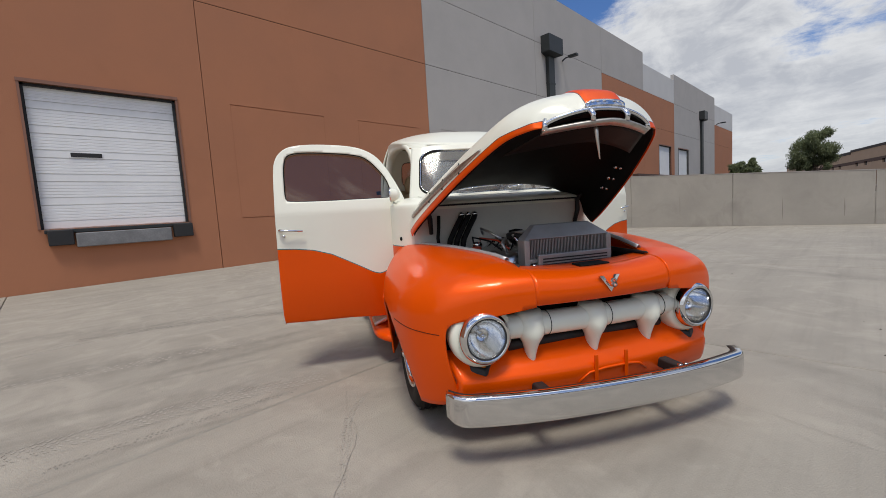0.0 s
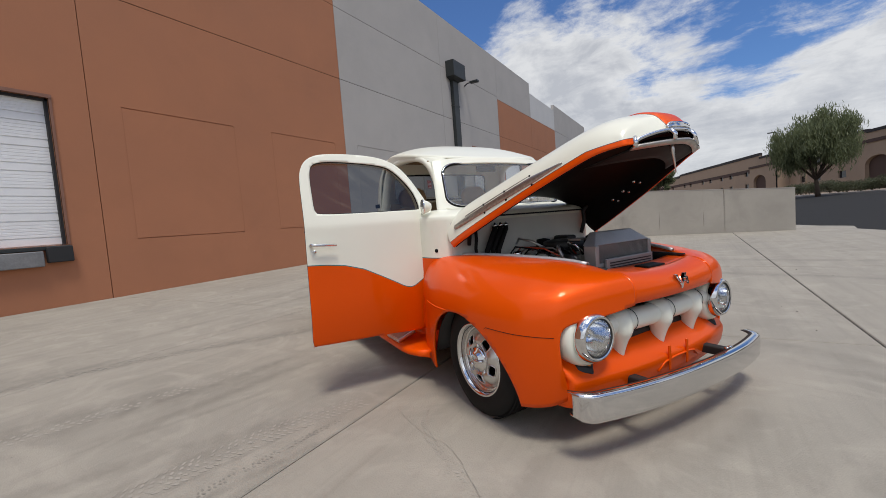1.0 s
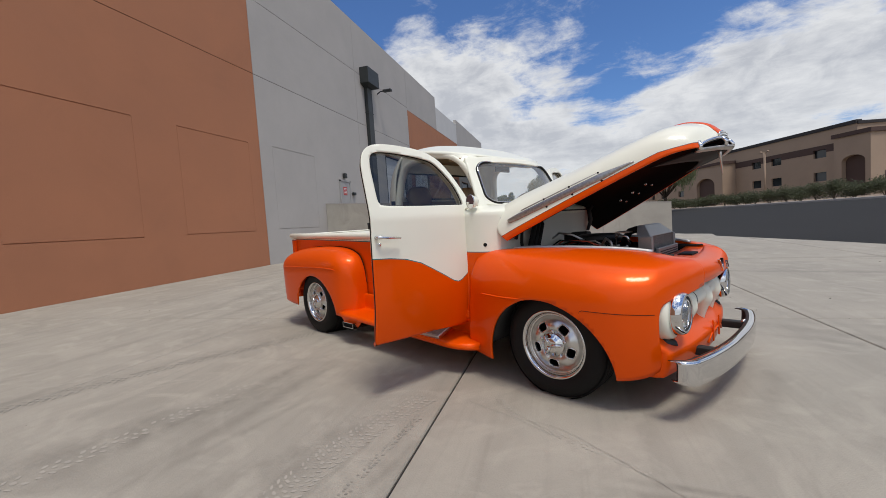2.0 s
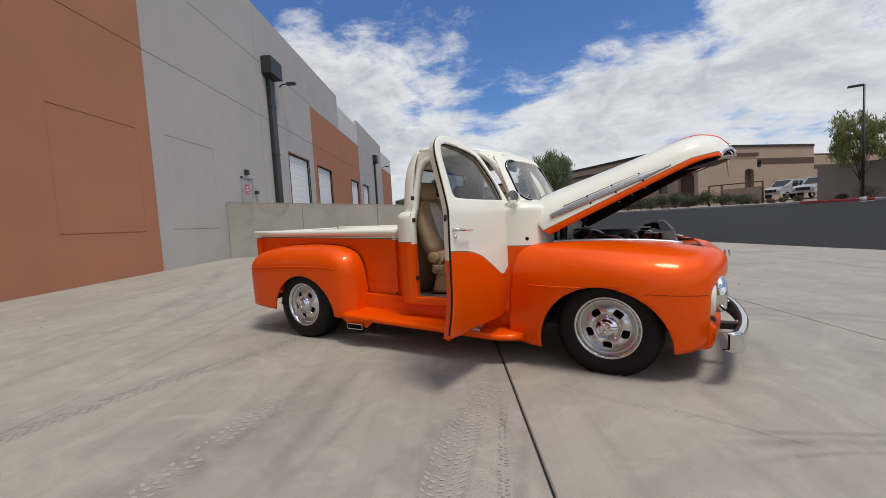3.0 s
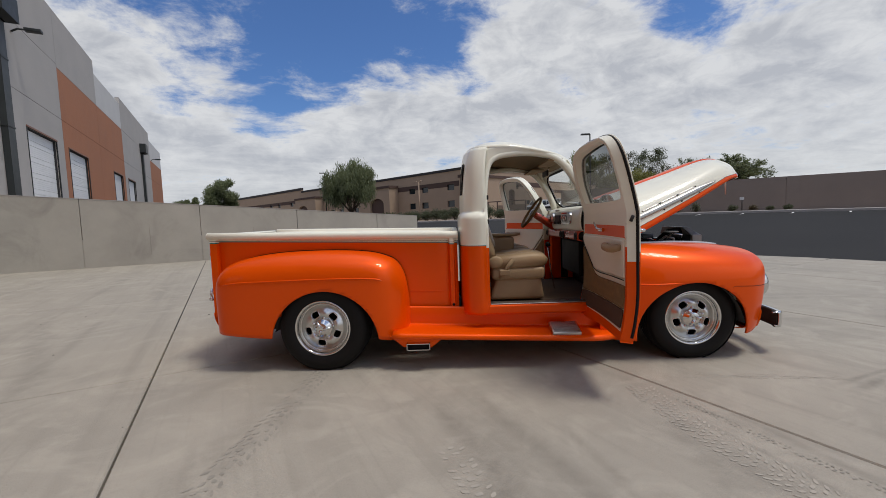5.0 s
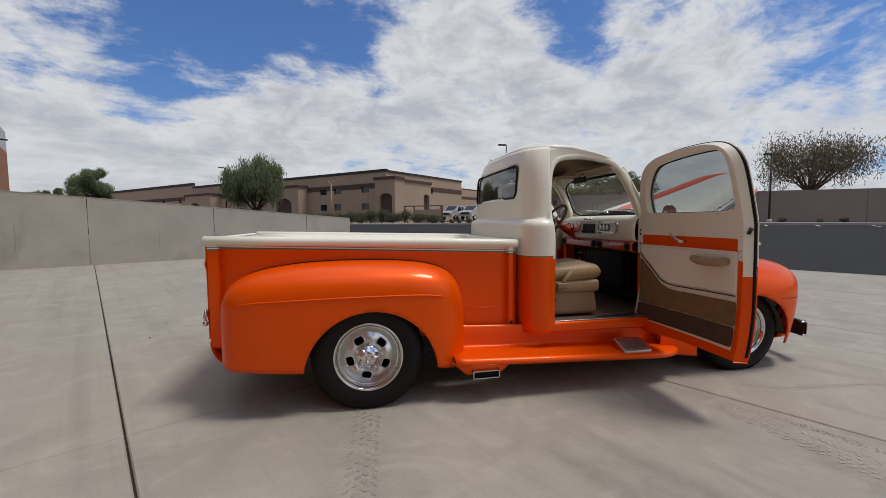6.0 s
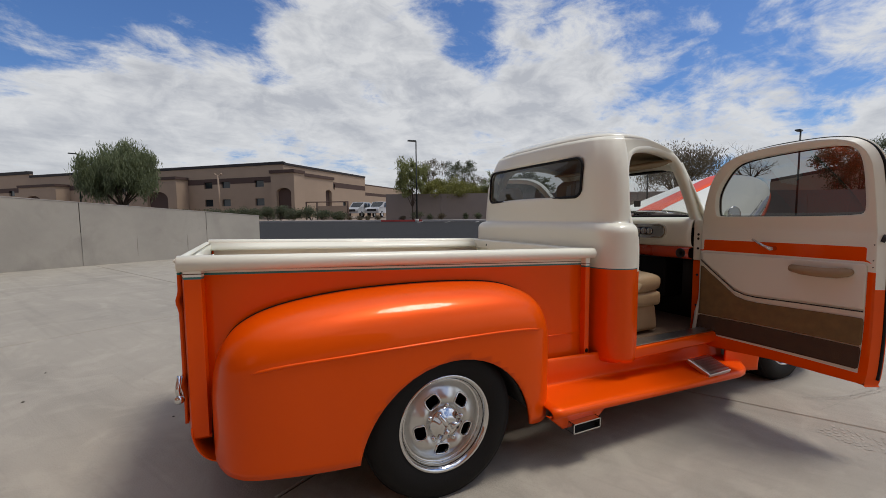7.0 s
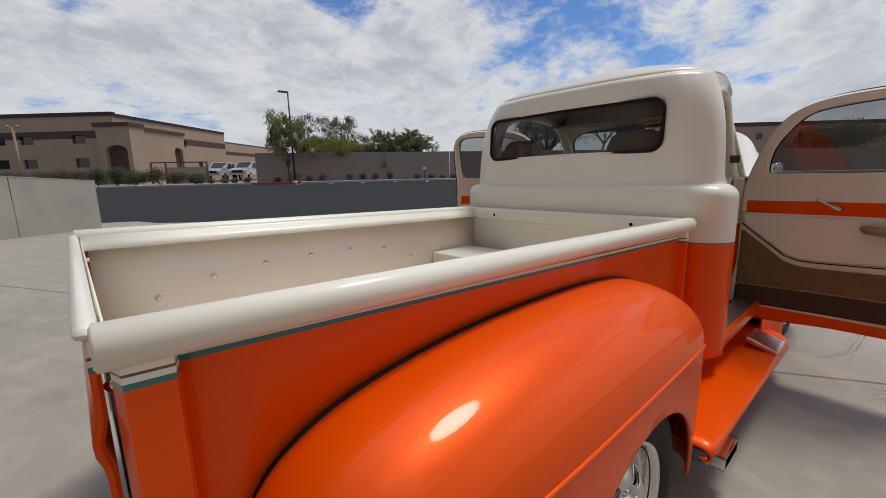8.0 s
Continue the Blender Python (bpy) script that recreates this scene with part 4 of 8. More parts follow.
def surf(f, nu, nv, keep=None, paint=None, bm=None):
    """A sheet f(u, v) on a grid, trimmed where keep(point) < 0 and split into materials by paint = (function, [(low, high, index)])."""
    bm = bm or bmesh.new()
    pos, kv, pv, verts = {}, {}, {}, {}

    def key(p):
        return (round(p[0], 6), round(p[1], 6))

    def at(p):
        k = key(p)
        if k not in pos:
            pos[k] = Vector(f(*p))
        return pos[k]

    def val(p, fn, store):
        k = key(p)
        if k not in store:
            store[k] = fn(at(p))
        return store[k]

    def clip(poly, fn, store, level, sign):
        out = []
        for i, p in enumerate(poly):
            q = poly[(i + 1) % len(poly)]
            a, b = sign * (val(p, fn, store) - level), sign * (val(q, fn, store) - level)
            if a >= 0:
                out.append(p)
            if (a > 0 > b) or (a < 0 < b):
                lo, hi, la, lb = (p, q, a, b) if key(p) < key(q) else (q, p, b, a)
                t = la / (la - lb)
                m = (lo[0] + (hi[0] - lo[0]) * t, lo[1] + (hi[1] - lo[1]) * t)
                store.setdefault(key(m), level)
                out.append(m)
        return out
    for i in range(nu):
        for j in range(nv):
            poly = [(i / nu, j / nv), ((i + 1) / nu, j / nv), ((i + 1) / nu, (j + 1) / nv), (i / nu, (j + 1) / nv)]
            if keep:
                poly = clip(poly, keep, kv, 0.0, 1)
            if len(poly) < 3:
                continue
            for lo, hi, mi in (paint[1] if paint else [(-9, 9, 0)]):
                piece = poly
                if paint:
                    piece = clip(clip(poly, paint[0], pv, lo, 1), paint[0], pv, hi, -1)
                if len(piece) < 3:
                    continue
                vs = []
                for p in piece:
                    k = key(p)
                    if k not in verts:
                        verts[k] = bm.verts.new(at(p))
                    if verts[k] not in vs:
                        vs.append(verts[k])
                if len(vs) > 2:
                    try:
                        fc = bm.faces.new(vs)
                        fc.material_index, fc.smooth = mi, True
                    except ValueError:
                        pass
    bmesh.ops.remove_doubles(bm, verts=bm.verts, dist=1e-5)
    return bm


def shell(name, bm, material, parent, label="", thick=0.006, offset=0.0):
    ob = part(name, bm, material, parent, label, True)
    if thick:
        s = ob.modifiers.new("thickness", "SOLIDIFY")
        s.thickness, s.offset = thick, offset
    return ob


def rod(name, pts, r, material, parent, label="", n=10, closed=False):
    bm = bmesh.new()
    tube(bm, pts, r, n, closed)
    return part(name, bm, material, parent, label, True)


def lathe(name, prof, centre, axis, material, parent, label="", n=40, holes=None, mi=None):
    """Turns a profile of (radius, depth) about an axis through centre."""
    ax = Vector(axis).normalized()
    e1 = ax.orthogonal().normalized()
    e2 = ax.cross(e1)
    c = Vector(centre)
    bm = bmesh.new()
    rings = []
    for r, d in prof:
        rings.append([bm.verts.new(c + ax * d + (e1 * math.cos(k * math.tau / n) + e2 * math.sin(k * math.tau / n)) * max(r, 1e-4)) for k in range(n)])
    for A, B in zip(rings, rings[1:]):
        for k in range(n):
            fc = bm.faces.new((A[k], A[(k + 1) % n], B[(k + 1) % n], B[k]))
            fc.smooth = True
    bmesh.ops.remove_doubles(bm, verts=bm.verts, dist=2e-4)
    return part(name, bm, material, parent, label, True)


# ---------------------------------------------------------------- fenders
def fender_sheet(sg, O, A, S, B, n, tuck, u0=0.0, u1=1.0, lip=False):
    """O: plan outline (x, y); A: inner top edge (x, y, z); S, B: heights where the crown ends and of the hem."""
    def f(u, v):
        u = lerp(u0, u1, u)
        ox, oy = curve(O, u)
        ax, ay, az = curve(A, u)
        zs, zb = curve(S, u)[0], curve(B, u)[0]
        if v < 0.6:
            th = v / 0.6 * math.pi / 2
            s, z = math.sin(th) ** (2 / n), zs + (az - zs) * max(0.0, math.cos(th)) ** (2 / n)
        else:
            k = (v - 0.6) / 0.4
            s, z = 1 - (tuck + 0.09 * max(0, (ox - 1.6) / 0.4 if not lip else 0)) * k * k, lerp(zs, zb, k)
        return (lerp(ax, ox, s), sg * lerp(ay, oy, s), z)
    return f


FO = [(0.68, 0.80), (0.82, 0.83), (0.98, 0.885), (1.18, 0.93), (1.44, 0.95), (1.68, 0.94), (1.85, 0.902), (1.955, 0.845), (2.02, 0.79), (2.055, 0.735), (2.09, 0.65), (2.125, 0.55), (2.15, 0.45), (2.165, 0.37)]
FA = [(0.72, 0.70, 0.90), (0.9, 0.68, 0.905), (1.03, 0.645, 0.912), (1.2, 0.60, 0.915), (1.45, 0.53, 0.908), (1.68, 0.455, 0.893), (1.82, 0.41, 0.878), (1.89, 0.395, 0.866), (1.93, 0.388, 0.860), (1.955, 0.383, 0.854), (1.98, 0.38, 0.848), (2.0, 0.378, 0.843), (2.015, 0.375, 0.839), (2.025, 0.37, 0.836)]
FS = [(0.60,), (0.60,), (0.60,), (0.60,), (0.61,), (0.61,), (0.61,), (0.62,), (0.64,), (0.66,), (0.69,), (0.715,), (0.725,), (0.73,)]
FB = [(0.18,), (0.18,), (0.175,), (0.18,), (0.19,), (0.2,), (0.208,), (0.222,), (0.25,), (0.285,)] + [(0.30,)] * 4


def table_at(table, x, k):
    for p, q in zip(table, table[1:]):
        if x <= q[0]:
            return lerp(p[k], q[k], (x - p[0]) / (q[0] - p[0]))
    return table[-1][k]


def strip_y(x):
    return table_at(FA, x, 1) - 0.004


def strip_z(x):
    return table_at(FA, x, 2) + 0.002


def front_fender(sg):
    rear_edge = [(0.10, 0.735), (0.30, 0.74), (0.46, 0.752), (0.64, 0.775), (0.77, 0.80), (0.84, 0.825), (0.90, 0.87), (1.0, 0.92)]

    def rear_x(z):
        for (z0, x0), (z1, x1) in zip(rear_edge, rear_edge[1:]):
            if z <= z1:
                return lerp(x0, x1, (z - z0) / (z1 - z0))
        return 0.92

    def keep(p):
        arch = math.hypot((p.x - 1.418) / 0.418, (p.z - 0.215) / 0.415) - 1
        s = p.x - rear_x(p.z)
        if abs(p.y) > 0.6:
            s = min(s, arch * 0.4)
        a, b = p.z - 0.657 - 0.031 * max(0, 0.6 - abs(p.y)) / 0.23, 2.028 - p.x
        front = 0.5 * (a + b + math.sqrt((a - b) ** 2 + 0.003))
        return min(s, front)
    bm = surf(fender_sheet(sg, FO, FA, FS, FB, 2.5, 0.05), 96, 40, keep)
    ob = shell("front_fender", bm, P_ORANGE, truck, "glossy orange front fender with a brow over the headlight", 0.012)
    # inner wheel well
    bm = bmesh.new()
    surf(lambda u, v: (1.41 + 0.43 * math.cos(math.pi * lerp(0.06, 0.94, u)), sg * lerp(0.86, 0.50, v), 0.2 + 0.455 * math.sin(math.pi * lerp(0.06, 0.94, u))), 20, 2, bm=bm)
    shell("wheel_well", bm, SATIN, ob, "black wheel well", 0.004)
    bm = bmesh.new()
    surf(lambda u, v: (lerp(1.0, 1.98, u), sg * 0.50, lerp(0.27, 0.72, v)), 2, 2, bm=bm)
    shell("inner_fender", bm, SATIN, ob, "black inner fender panel", 0.004)
    f = fender_sheet(sg, FO, FA, FS, FB, 2.5, 0.05)
    rows = []
    for k in range(15):
        x = lerp(1.69, 2.02, k / 14)
        u = 0.0
        while curve(FO, u)[0] < x:
            u += 0.002
        z = 0.597 - 0.018 * (k / 14)
        zs, zb = curve(FS, u)[0], curve(FB, u)[0]
        v = 0.6 + 0.4 * max(0.0, (zs - z) / (zs - zb))
        p = Vector(f(u, v))
        nrm = (Vector(f(u + 0.004, v)) - p).cross(Vector(f(u, v + 0.01)) - p).normalized()
        if nrm.y * sg < 0:
            nrm = -nrm
        rows.append(p + nrm * 0.0065)
    rows = [rows[0] + Vector((-0.022, 0, -0.028)), rows[0] + Vector((-0.012, 0, -0.006))] + rows
    rod("seam", rows, 0.0014, BLACK, ob, "dark panel seam")
    rod("body_line", [Vector(f(u, 0.585)) + Vector((0, sg * 0.005, 0)) for u in [0.115 + 0.02 * k for k in range(9)]], [0.001] + [0.006] * 7 + [0.001], P_ORANGE, ob)
    # bright strip along the hood opening
    bm = surf(lambda u, v: (lerp(1.05, 1.90, u), sg * (strip_y(lerp(1.05, 1.90, u)) + 0.012 * math.cos(math.pi * v)), strip_z(lerp(1.05, 1.90, u)) + 0.016 * math.sin(math.pi * v)), 24, 8)
    shell("hood_rest_strip", bm, STRIP, ob, "bright strip along the hood opening", 0.003)
    return ob


for sg in (-1, 1):
    front_fender(sg)

RO = [(-2.362, 0.68), (-2.348, 0.78), (-2.287, 0.888), (-2.16, 0.938), (-1.87, 0.956), (-1.45, 0.957), (-1.1, 0.947), (-0.95, 0.922), (-0.86, 0.86), (-0.81, 0.79), (-0.79, 0.68)]
RA = [(-2.352, 0.675, 0.64), (-2.318, 0.675, 0.762), (-2.25, 0.675, 0.848), (-2.095, 0.675, 0.908), (-1.805, 0.675, 0.945), (-1.42, 0.675, 0.950), (-1.12, 0.675, 0.930), (-0.95, 0.675, 0.886), (-0.87, 0.675, 0.828), (-0.82, 0.675, 0.72), (-0.797, 0.675, 0.55)]
RS = [(0.45,), (0.58,), (0.68,), (0.725,), (0.735,), (0.74,), (0.735,), (0.71,), (0.64,), (0.52,), (0.40,)]
RB = [(0.39,), (0.345,), (0.328,), (0.318,), (0.295,), (0.285,), (0.275,), (0.25,), (0.240,), (0.26,), (0.28,)]


def rear_fender(sg):
    def keep(p):
        if abs(p.y) < 0.75:
            return 1.0
        return 0.4 * (math.hypot((p.x + 1.432) / 0.42, (p.z - 0.23) / 0.425) - 1)
    f = fender_sheet(sg, RO, RA, RS, RB, 2.35, 0.04)
    ob = shell("rear_fender", surf(f, 72, 34, keep), P_ORANGE, truck, "glossy orange pontoon rear fender", 0.012)
    rod("welting", [(x, sg * (y + 0.003), z + 0.004) for x, y, z in [(-2.368, 0.675, 0.40), (-2.363, 0.675, 0.52)] + [curve(RA, k / 50) for k in range(51)]], 0.007, BLACK, ob, "black rubber welting against the bed")
    rod("body_line", [Vector(f(u, 0.59)) + Vector((0, sg * 0.006, 0)) for u in [0.26 + 0.0225 * k for k in range(20)]], [0.001] + [0.006] * 18 + [0.001], P_ORANGE, ob)
    bm = surf(lambda u, v: (-1.425 + 0.44 * math.cos(math.pi * lerp(0.09, 0.91, u)), sg * lerp(0.88, 0.68, v), 0.2 + 0.46 * math.sin(math.pi * lerp(0.09, 0.91, u))), 20, 2)
    shell("wheel_well", bm, SATIN, ob, "black wheel well", 0.004)
    return ob


for sg in (-1, 1):
    rear_fender(sg)


# ---------------------------------------------------------------- nose, grille, lamps, bumper
def nose_panel():
    Oc = [(2.165, -0.37), (2.182, -0.2), (2.188, 0.0), (2.182, 0.2), (2.165, 0.37)]
    Ac = [(2.025, -0.37, 0.836), (2.045, -0.2, 0.820), (2.055, 0.0, 0.814), (2.045, 0.2, 0.820), (2.025, 0.37, 0.836)]
    f = fender_sheet(1, Oc, Ac, [(0.73,)] * 5, [(0.688,)] * 5, 2.3, 0.12, 0.0, 1.0, True)
    ob = shell("nose_panel", surf(f, 24, 24), P_ORANGE, truck, "orange nose panel above the grille", 0.012)
    for s in (-1, 1):
        rod("seam", [Vector(f(0.5 + 0.497 * s, v / 20)) + Vector((0.001, 0, 0.001)) for v in range(21)], 0.0026, BLACK, ob, "dark panel seam")
    # flat deck from the crown back to the radiator, and the hood latch slot in it
    def deck(u, v):
        x, y, z = curve(Ac, u)
        return (lerp(x + 0.004, 1.905, v), y * lerp(1.0, 1.03, v), lerp(z - 0.001, z + 0.006 - 0.01 * abs(u - 0.5), v))
    shell("nose_deck", surf(deck, 16, 4), P_ORANGE, ob, "flat orange panel behind the nose crown", 0.004)
    boxpart("latch_slot", (1.955, 2.043, -0.05, 0.12, 0.79, 0.828), BLACK, ob, "black hood latch slot", 0.006)
    # V-shaped badge with an 8
    bm = bmesh.new()
    for s in (-1, 1):
        pts = [(s * 0.055, 0.038), (s * 0.034, 0.038), (0.0, -0.016), (0.0, -0.038)]
        fr = [bm.verts.new((2.205 - 0.25 * max(0, z), y, 0.754 + z)) for y, z in pts]
        bk = [bm.verts.new((2.190 - 0.25 * max(0, z), y, 0.754 + z)) for y, z in pts]
        bm.faces.new(fr)
        bm.faces.new(bk)
        for k in range(4):
            bm.faces.new((fr[k], fr[(k + 1) % 4], bk[(k + 1) % 4], bk[k]))
    part("badge", bm, CHROME, ob, "chrome V badge with a figure 8")
    txt = bpy.data.curves.new("badge_figure", "FONT")
    txt.body, txt.size, txt.extrude, txt.align_x = "8", 0.060, 0.005, "CENTER"
    tmp = bpy.data.objects.new("tmp", txt)
    me = bpy.data.meshes.new_from_object(tmp)
    bpy.data.objects.remove(tmp)
    fig = new("badge_figure", me)
    me.materials.append(CHROME)
    fig.parent = ob
    fig.matrix_basis = Matrix.Translation((2.203, 0, 0.742)) @ Matrix.Rotation(radians(90), 4, "Z") @ Matrix.Rotation(radians(78), 4, "X")
    # black sheets behind and above the grille paint the mouth's shade
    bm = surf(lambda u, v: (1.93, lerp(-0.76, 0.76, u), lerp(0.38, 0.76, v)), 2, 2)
    shell("mouth_backing", bm, BLACK, ob, "black sheet standing in for the shade behind the grille", 0.004)
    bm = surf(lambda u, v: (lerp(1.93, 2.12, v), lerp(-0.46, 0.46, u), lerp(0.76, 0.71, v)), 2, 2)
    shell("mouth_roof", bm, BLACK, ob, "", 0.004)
    return ob


nose_panel()


def apron():
    prof = [(1.93, 0.47), (1.965, 0.44), (2.01, 0.405), (2.045, 0.372), (2.064, 0.345), (2.058, 0.29), (2.044, 0.245), (2.02, 0.221), (1.9, 0.218)]

    def f(u, v):
        t = lerp(-1, 1, u)
        x, z = curve(prof, v)
        k = max(0.0, (abs(t) - 0.92) / 0.08)
        y = math.copysign(min(abs(t), 0.92 + 0.02 * math.sin(min(1, k) * math.pi / 2)) / 0.94, t) * lerp(0.768, 0.722, min(1.0, v / 0.45))
        return (x + 0.078 * (1 - min(1.0, abs(t) / 0.94) ** 2.2) - 0.11 * k * k, y, z - 0.005 * k)
    ob = shell("front_apron", surf(f, 80, 26), P_ORANGE, truck, "orange lower front panel", 0.008)
    for y in (-0.055, 0.117):
        boxpart("plate_bracket", (2.146, 2.155, y - 0.010, y + 0.010, 0.275, 0.408), P_ORANGE, ob, "", 0.003)
    rod("bracket_rail", [(2.14, -0.15, 0.285), (2.145, -0.09, 0.325), (2.148, 0.0, 0.335), (2.148, 0.14, 0.335), (2.145, 0.20, 0.325), (2.14, 0.245, 0.29)], 0.006, P_ORANGE, ob, "thin orange rail")


apron()


def grille():
    def bar(y):
        return Vector((2.03 + 0.03 * (1 - (y / 0.5) ** 2), y, 0.572))
    bm = bmesh.new()
    tube(bm, [bar(-0.5 + k * 0.05) for k in range(21)], 0.058, 20)
    ob = part("grille_bar", bm, P_CREAM, truck, "cream tubular grille bar with three teeth", True)
    for y in (-0.35, -0.012, 0.322):
        lev = [(0.646, -0.02, 0.02, 0.055), (0.641, -0.008, 0.045, 0.072), (0.625, -0.002, 0.062, 0.080), (0.595, 0.002, 0.074, 0.086), (0.56, 0.006, 0.078, 0.086), (0.535, 0.008, 0.076, 0.078), (0.512, 0.008, 0.068, 0.060), (0.488, 0.006, 0.056, 0.044), (0.46, 0.004, 0.046, 0.034), (0.43, 0.002, 0.038, 0.027), (0.40, 0.0, 0.032, 0.023), (0.385, 0.0, 0.026, 0.018), (0.381, 0.0, 0.015, 0.010)]
        bm = bmesh.new()
        rings = []
        for z, dx, rx, ry in lev:
            c = bar(y)
            ring = []
            for k in range(20):
                a = k * math.tau / 20
                ca, sa = math.cos(a), math.sin(a)
                ring.append(bm.verts.new((c.x + dx + rx * math.copysign(abs(ca) ** 0.9, ca), y + 0.86 * ry * math.copysign(abs(sa) ** 1.15, sa), z)))
            rings.append(ring)
        for A, B in zip(rings, rings[1:]):
            for k in range(20):
                bm.faces.new((A[k], A[(k + 1) % 20], B[(k + 1) % 20], B[k]))
        bm.faces.new(rings[0])
        bm.faces.new(rings[-1])
        part("grille_tooth", bm, P_CREAM, ob, "", True)
    for y in (-0.265, 0.07, 0.41):
        bm = bmesh.new()
        c = bar(y)
        tube(bm, [(c.x + 0.059 * math.cos(a), y, c.z + 0.059 * math.sin(a)) for a in [radians(-100 + 10 * k) for k in range(21)]], 0.0018, 6)
        part("seam", bm, BLACK, ob, "", True)
    for z, r in ((0.47, 0.028),):
        rod("lower_bar", [(2.0, -0.45 + 0.09 * k, z) for k in range(11)], r, SATIN, ob, "dark lower grille bar")


grille()


def headlight(sg):
    c = (2.035, sg * 0.595, 0.558)
    ax = (1, sg * 0.04, 0)
    ob = lathe("headlight", [(0.10, -0.19), (0.140, -0.12), (0.152, -0.06), (0.154, -0.02), (0.150, 0.015), (0.140, 0.035), (0.120, 0.042), (0.104, 0.036)], c, ax, P_CREAM, truck, "round headlight in a cream nacelle with a chrome bezel", 56)
    lathe("bezel", [(0.112, 0.030), (0.121, 0.044), (0.122, 0.058), (0.117, 0.080), (0.107, 0.096), (0.098, 0.100), (0.091, 0.092), (0.088, 0.076)], c, ax, CHROME, ob, "chrome bezel", 56)
    lathe("bezel_groove", [(0.095, 0.092), (0.092, 0.096), (0.087, 0.088)], c, ax, SATIN, ob, "", 48)
    lathe("reflector", [(0.092, 0.074), (0.086, 0.045), (0.072, 0.012), (0.052, -0.014), (0.028, -0.03), (0.0, -0.035)], c, ax, FROST, ob, "silvered reflector", 40)
    lens = lathe("lens", [(0.092, 0.082), (0.078, 0.096), (0.05, 0.107), (0.02, 0.111), (0.0, 0.112)], c, ax, LENS, ob, "clear ribbed glass lens", 40)
    lens.visible_shadow = False
    lathe("bulb_shield", [(0.0, 0.04), (0.012, 0.037), (0.015, 0.022), (0.012, -0.03)], c, ax, CHROME, ob, "", 16)
    for k in range(-3, 4):
        y = k * 0.022
        h = math.sqrt(max(0.0, 0.083 ** 2 - y * y))
        bm = bmesh.new()
        cc = Vector(c)
        tube(bm, [cc + Vector((0.105 - 0.02 * ((s / 6) ** 2 * h * h + y * y) / 0.0085, y, h * s / 6)) for s in range(-6, 7)], 0.0014, 5)
        part("lens_rib", bm, LENS, ob, "", True)
    # pointed chrome parking lamp on the apron below
    bm = bmesh.new()
    tri = [(1.97, -0.075), (2.045, -0.062), (2.085, 0.0), (2.045, 0.062), (1.97, 0.075)]
    lo = [bm.verts.new((x, sg * 0.598 + y, 0.372 + 0.05 * (2.085 - x) / 0.115)) for x, y in tri]
    hi = [bm.verts.new((x - 0.008, sg * 0.598 + 0.86 * y, 0.398 + 0.05 * (2.085 - x) / 0.115)) for x, y in tri]
    bm.faces.new(lo)
    bm.faces.new(hi)
    for k in range(5):
        bm.faces.new((lo[k], lo[(k + 1) % 5], hi[(k + 1) % 5], hi[k]))
    m = soften(part("marker_lamp", bm, SATIN, ob, "pointed chrome parking lamp"), 0.004, 2)
    bm = surf(lambda u, v: (lerp(1.985, 2.066, u), sg * 0.598 + lerp(-1, 1, v) * lerp(0.05, 0.006, u ** 1.6), 0.4015 + 0.05 * (2.085 - lerp(1.985, 2.066, u)) / 0.115 + 0.012 * math.sin(math.pi * v) * (1 - u)), 8, 8)
    shell("lamp_lens", bm, AMBER, m, "amber lens", 0.003)


for sg in (-1, 1):
    headlight(sg)


def bumper():
    prof = [(-0.030, 0.058), (-0.012, 0.063), (0.006, 0.062), (0.014, 0.054), (0.015, 0.03), (0.014, -0.01), (0.012, -0.052), (0.006, -0.063), (-0.016, -0.066)]

    def f(u, v):
        t = lerp(-1, 1, u)
        y = 0.80 * t
        x = 2.180 + 0.096 * (1 - abs(t) ** 2.4)
        o, z = curve(prof, v)
        k = 0.95 * abs(t) ** 1.4 * 0.30 * (1 if t > 0 else -1)
        wrap = max(0.0, abs(t) - 0.91) / 0.09
        return (x + (o + depth) * math.cos(k) - 0.055 * wrap ** 1.7, y * inset + o * math.sin(k), 0.272 + 1.02 * (z * (1 - 0.42 * max(0.0, (abs(t) - 0.94) / 0.06) ** 2) if z < 0 else z) * inset - 0.014 * t)
    depth, inset = 0.0, 1.0
    ob = shell("front_bumper", surf(f, 60, 18), CHROME, truck, "curved chrome front bumper", 0.006)
    # added liner: paints the shaded underside that the chrome back would mirror
    depth, inset = -0.010, 0.985
    shell("bumper_back", surf(f, 60, 8), BACKING, ob, "added brown-black liner for the dark reflection in the bumper's inner face", 0.004)
    for y in (-0.36, 0.36):
        boxpart("bracket", (2.06, 2.225, y - 0.028, y + 0.028, 0.27, 0.322), SATIN, ob, "dark bumper bracket", 0.01)
        for d in (-0.015, 0.02):
            lathe("bolt", [(0.012, 0), (0.012, 0.006), (0.0, 0.009)], (2.215, y + d, 0.3225), (0, 0, 1), CHROME, ob, "", 10)


bumper()


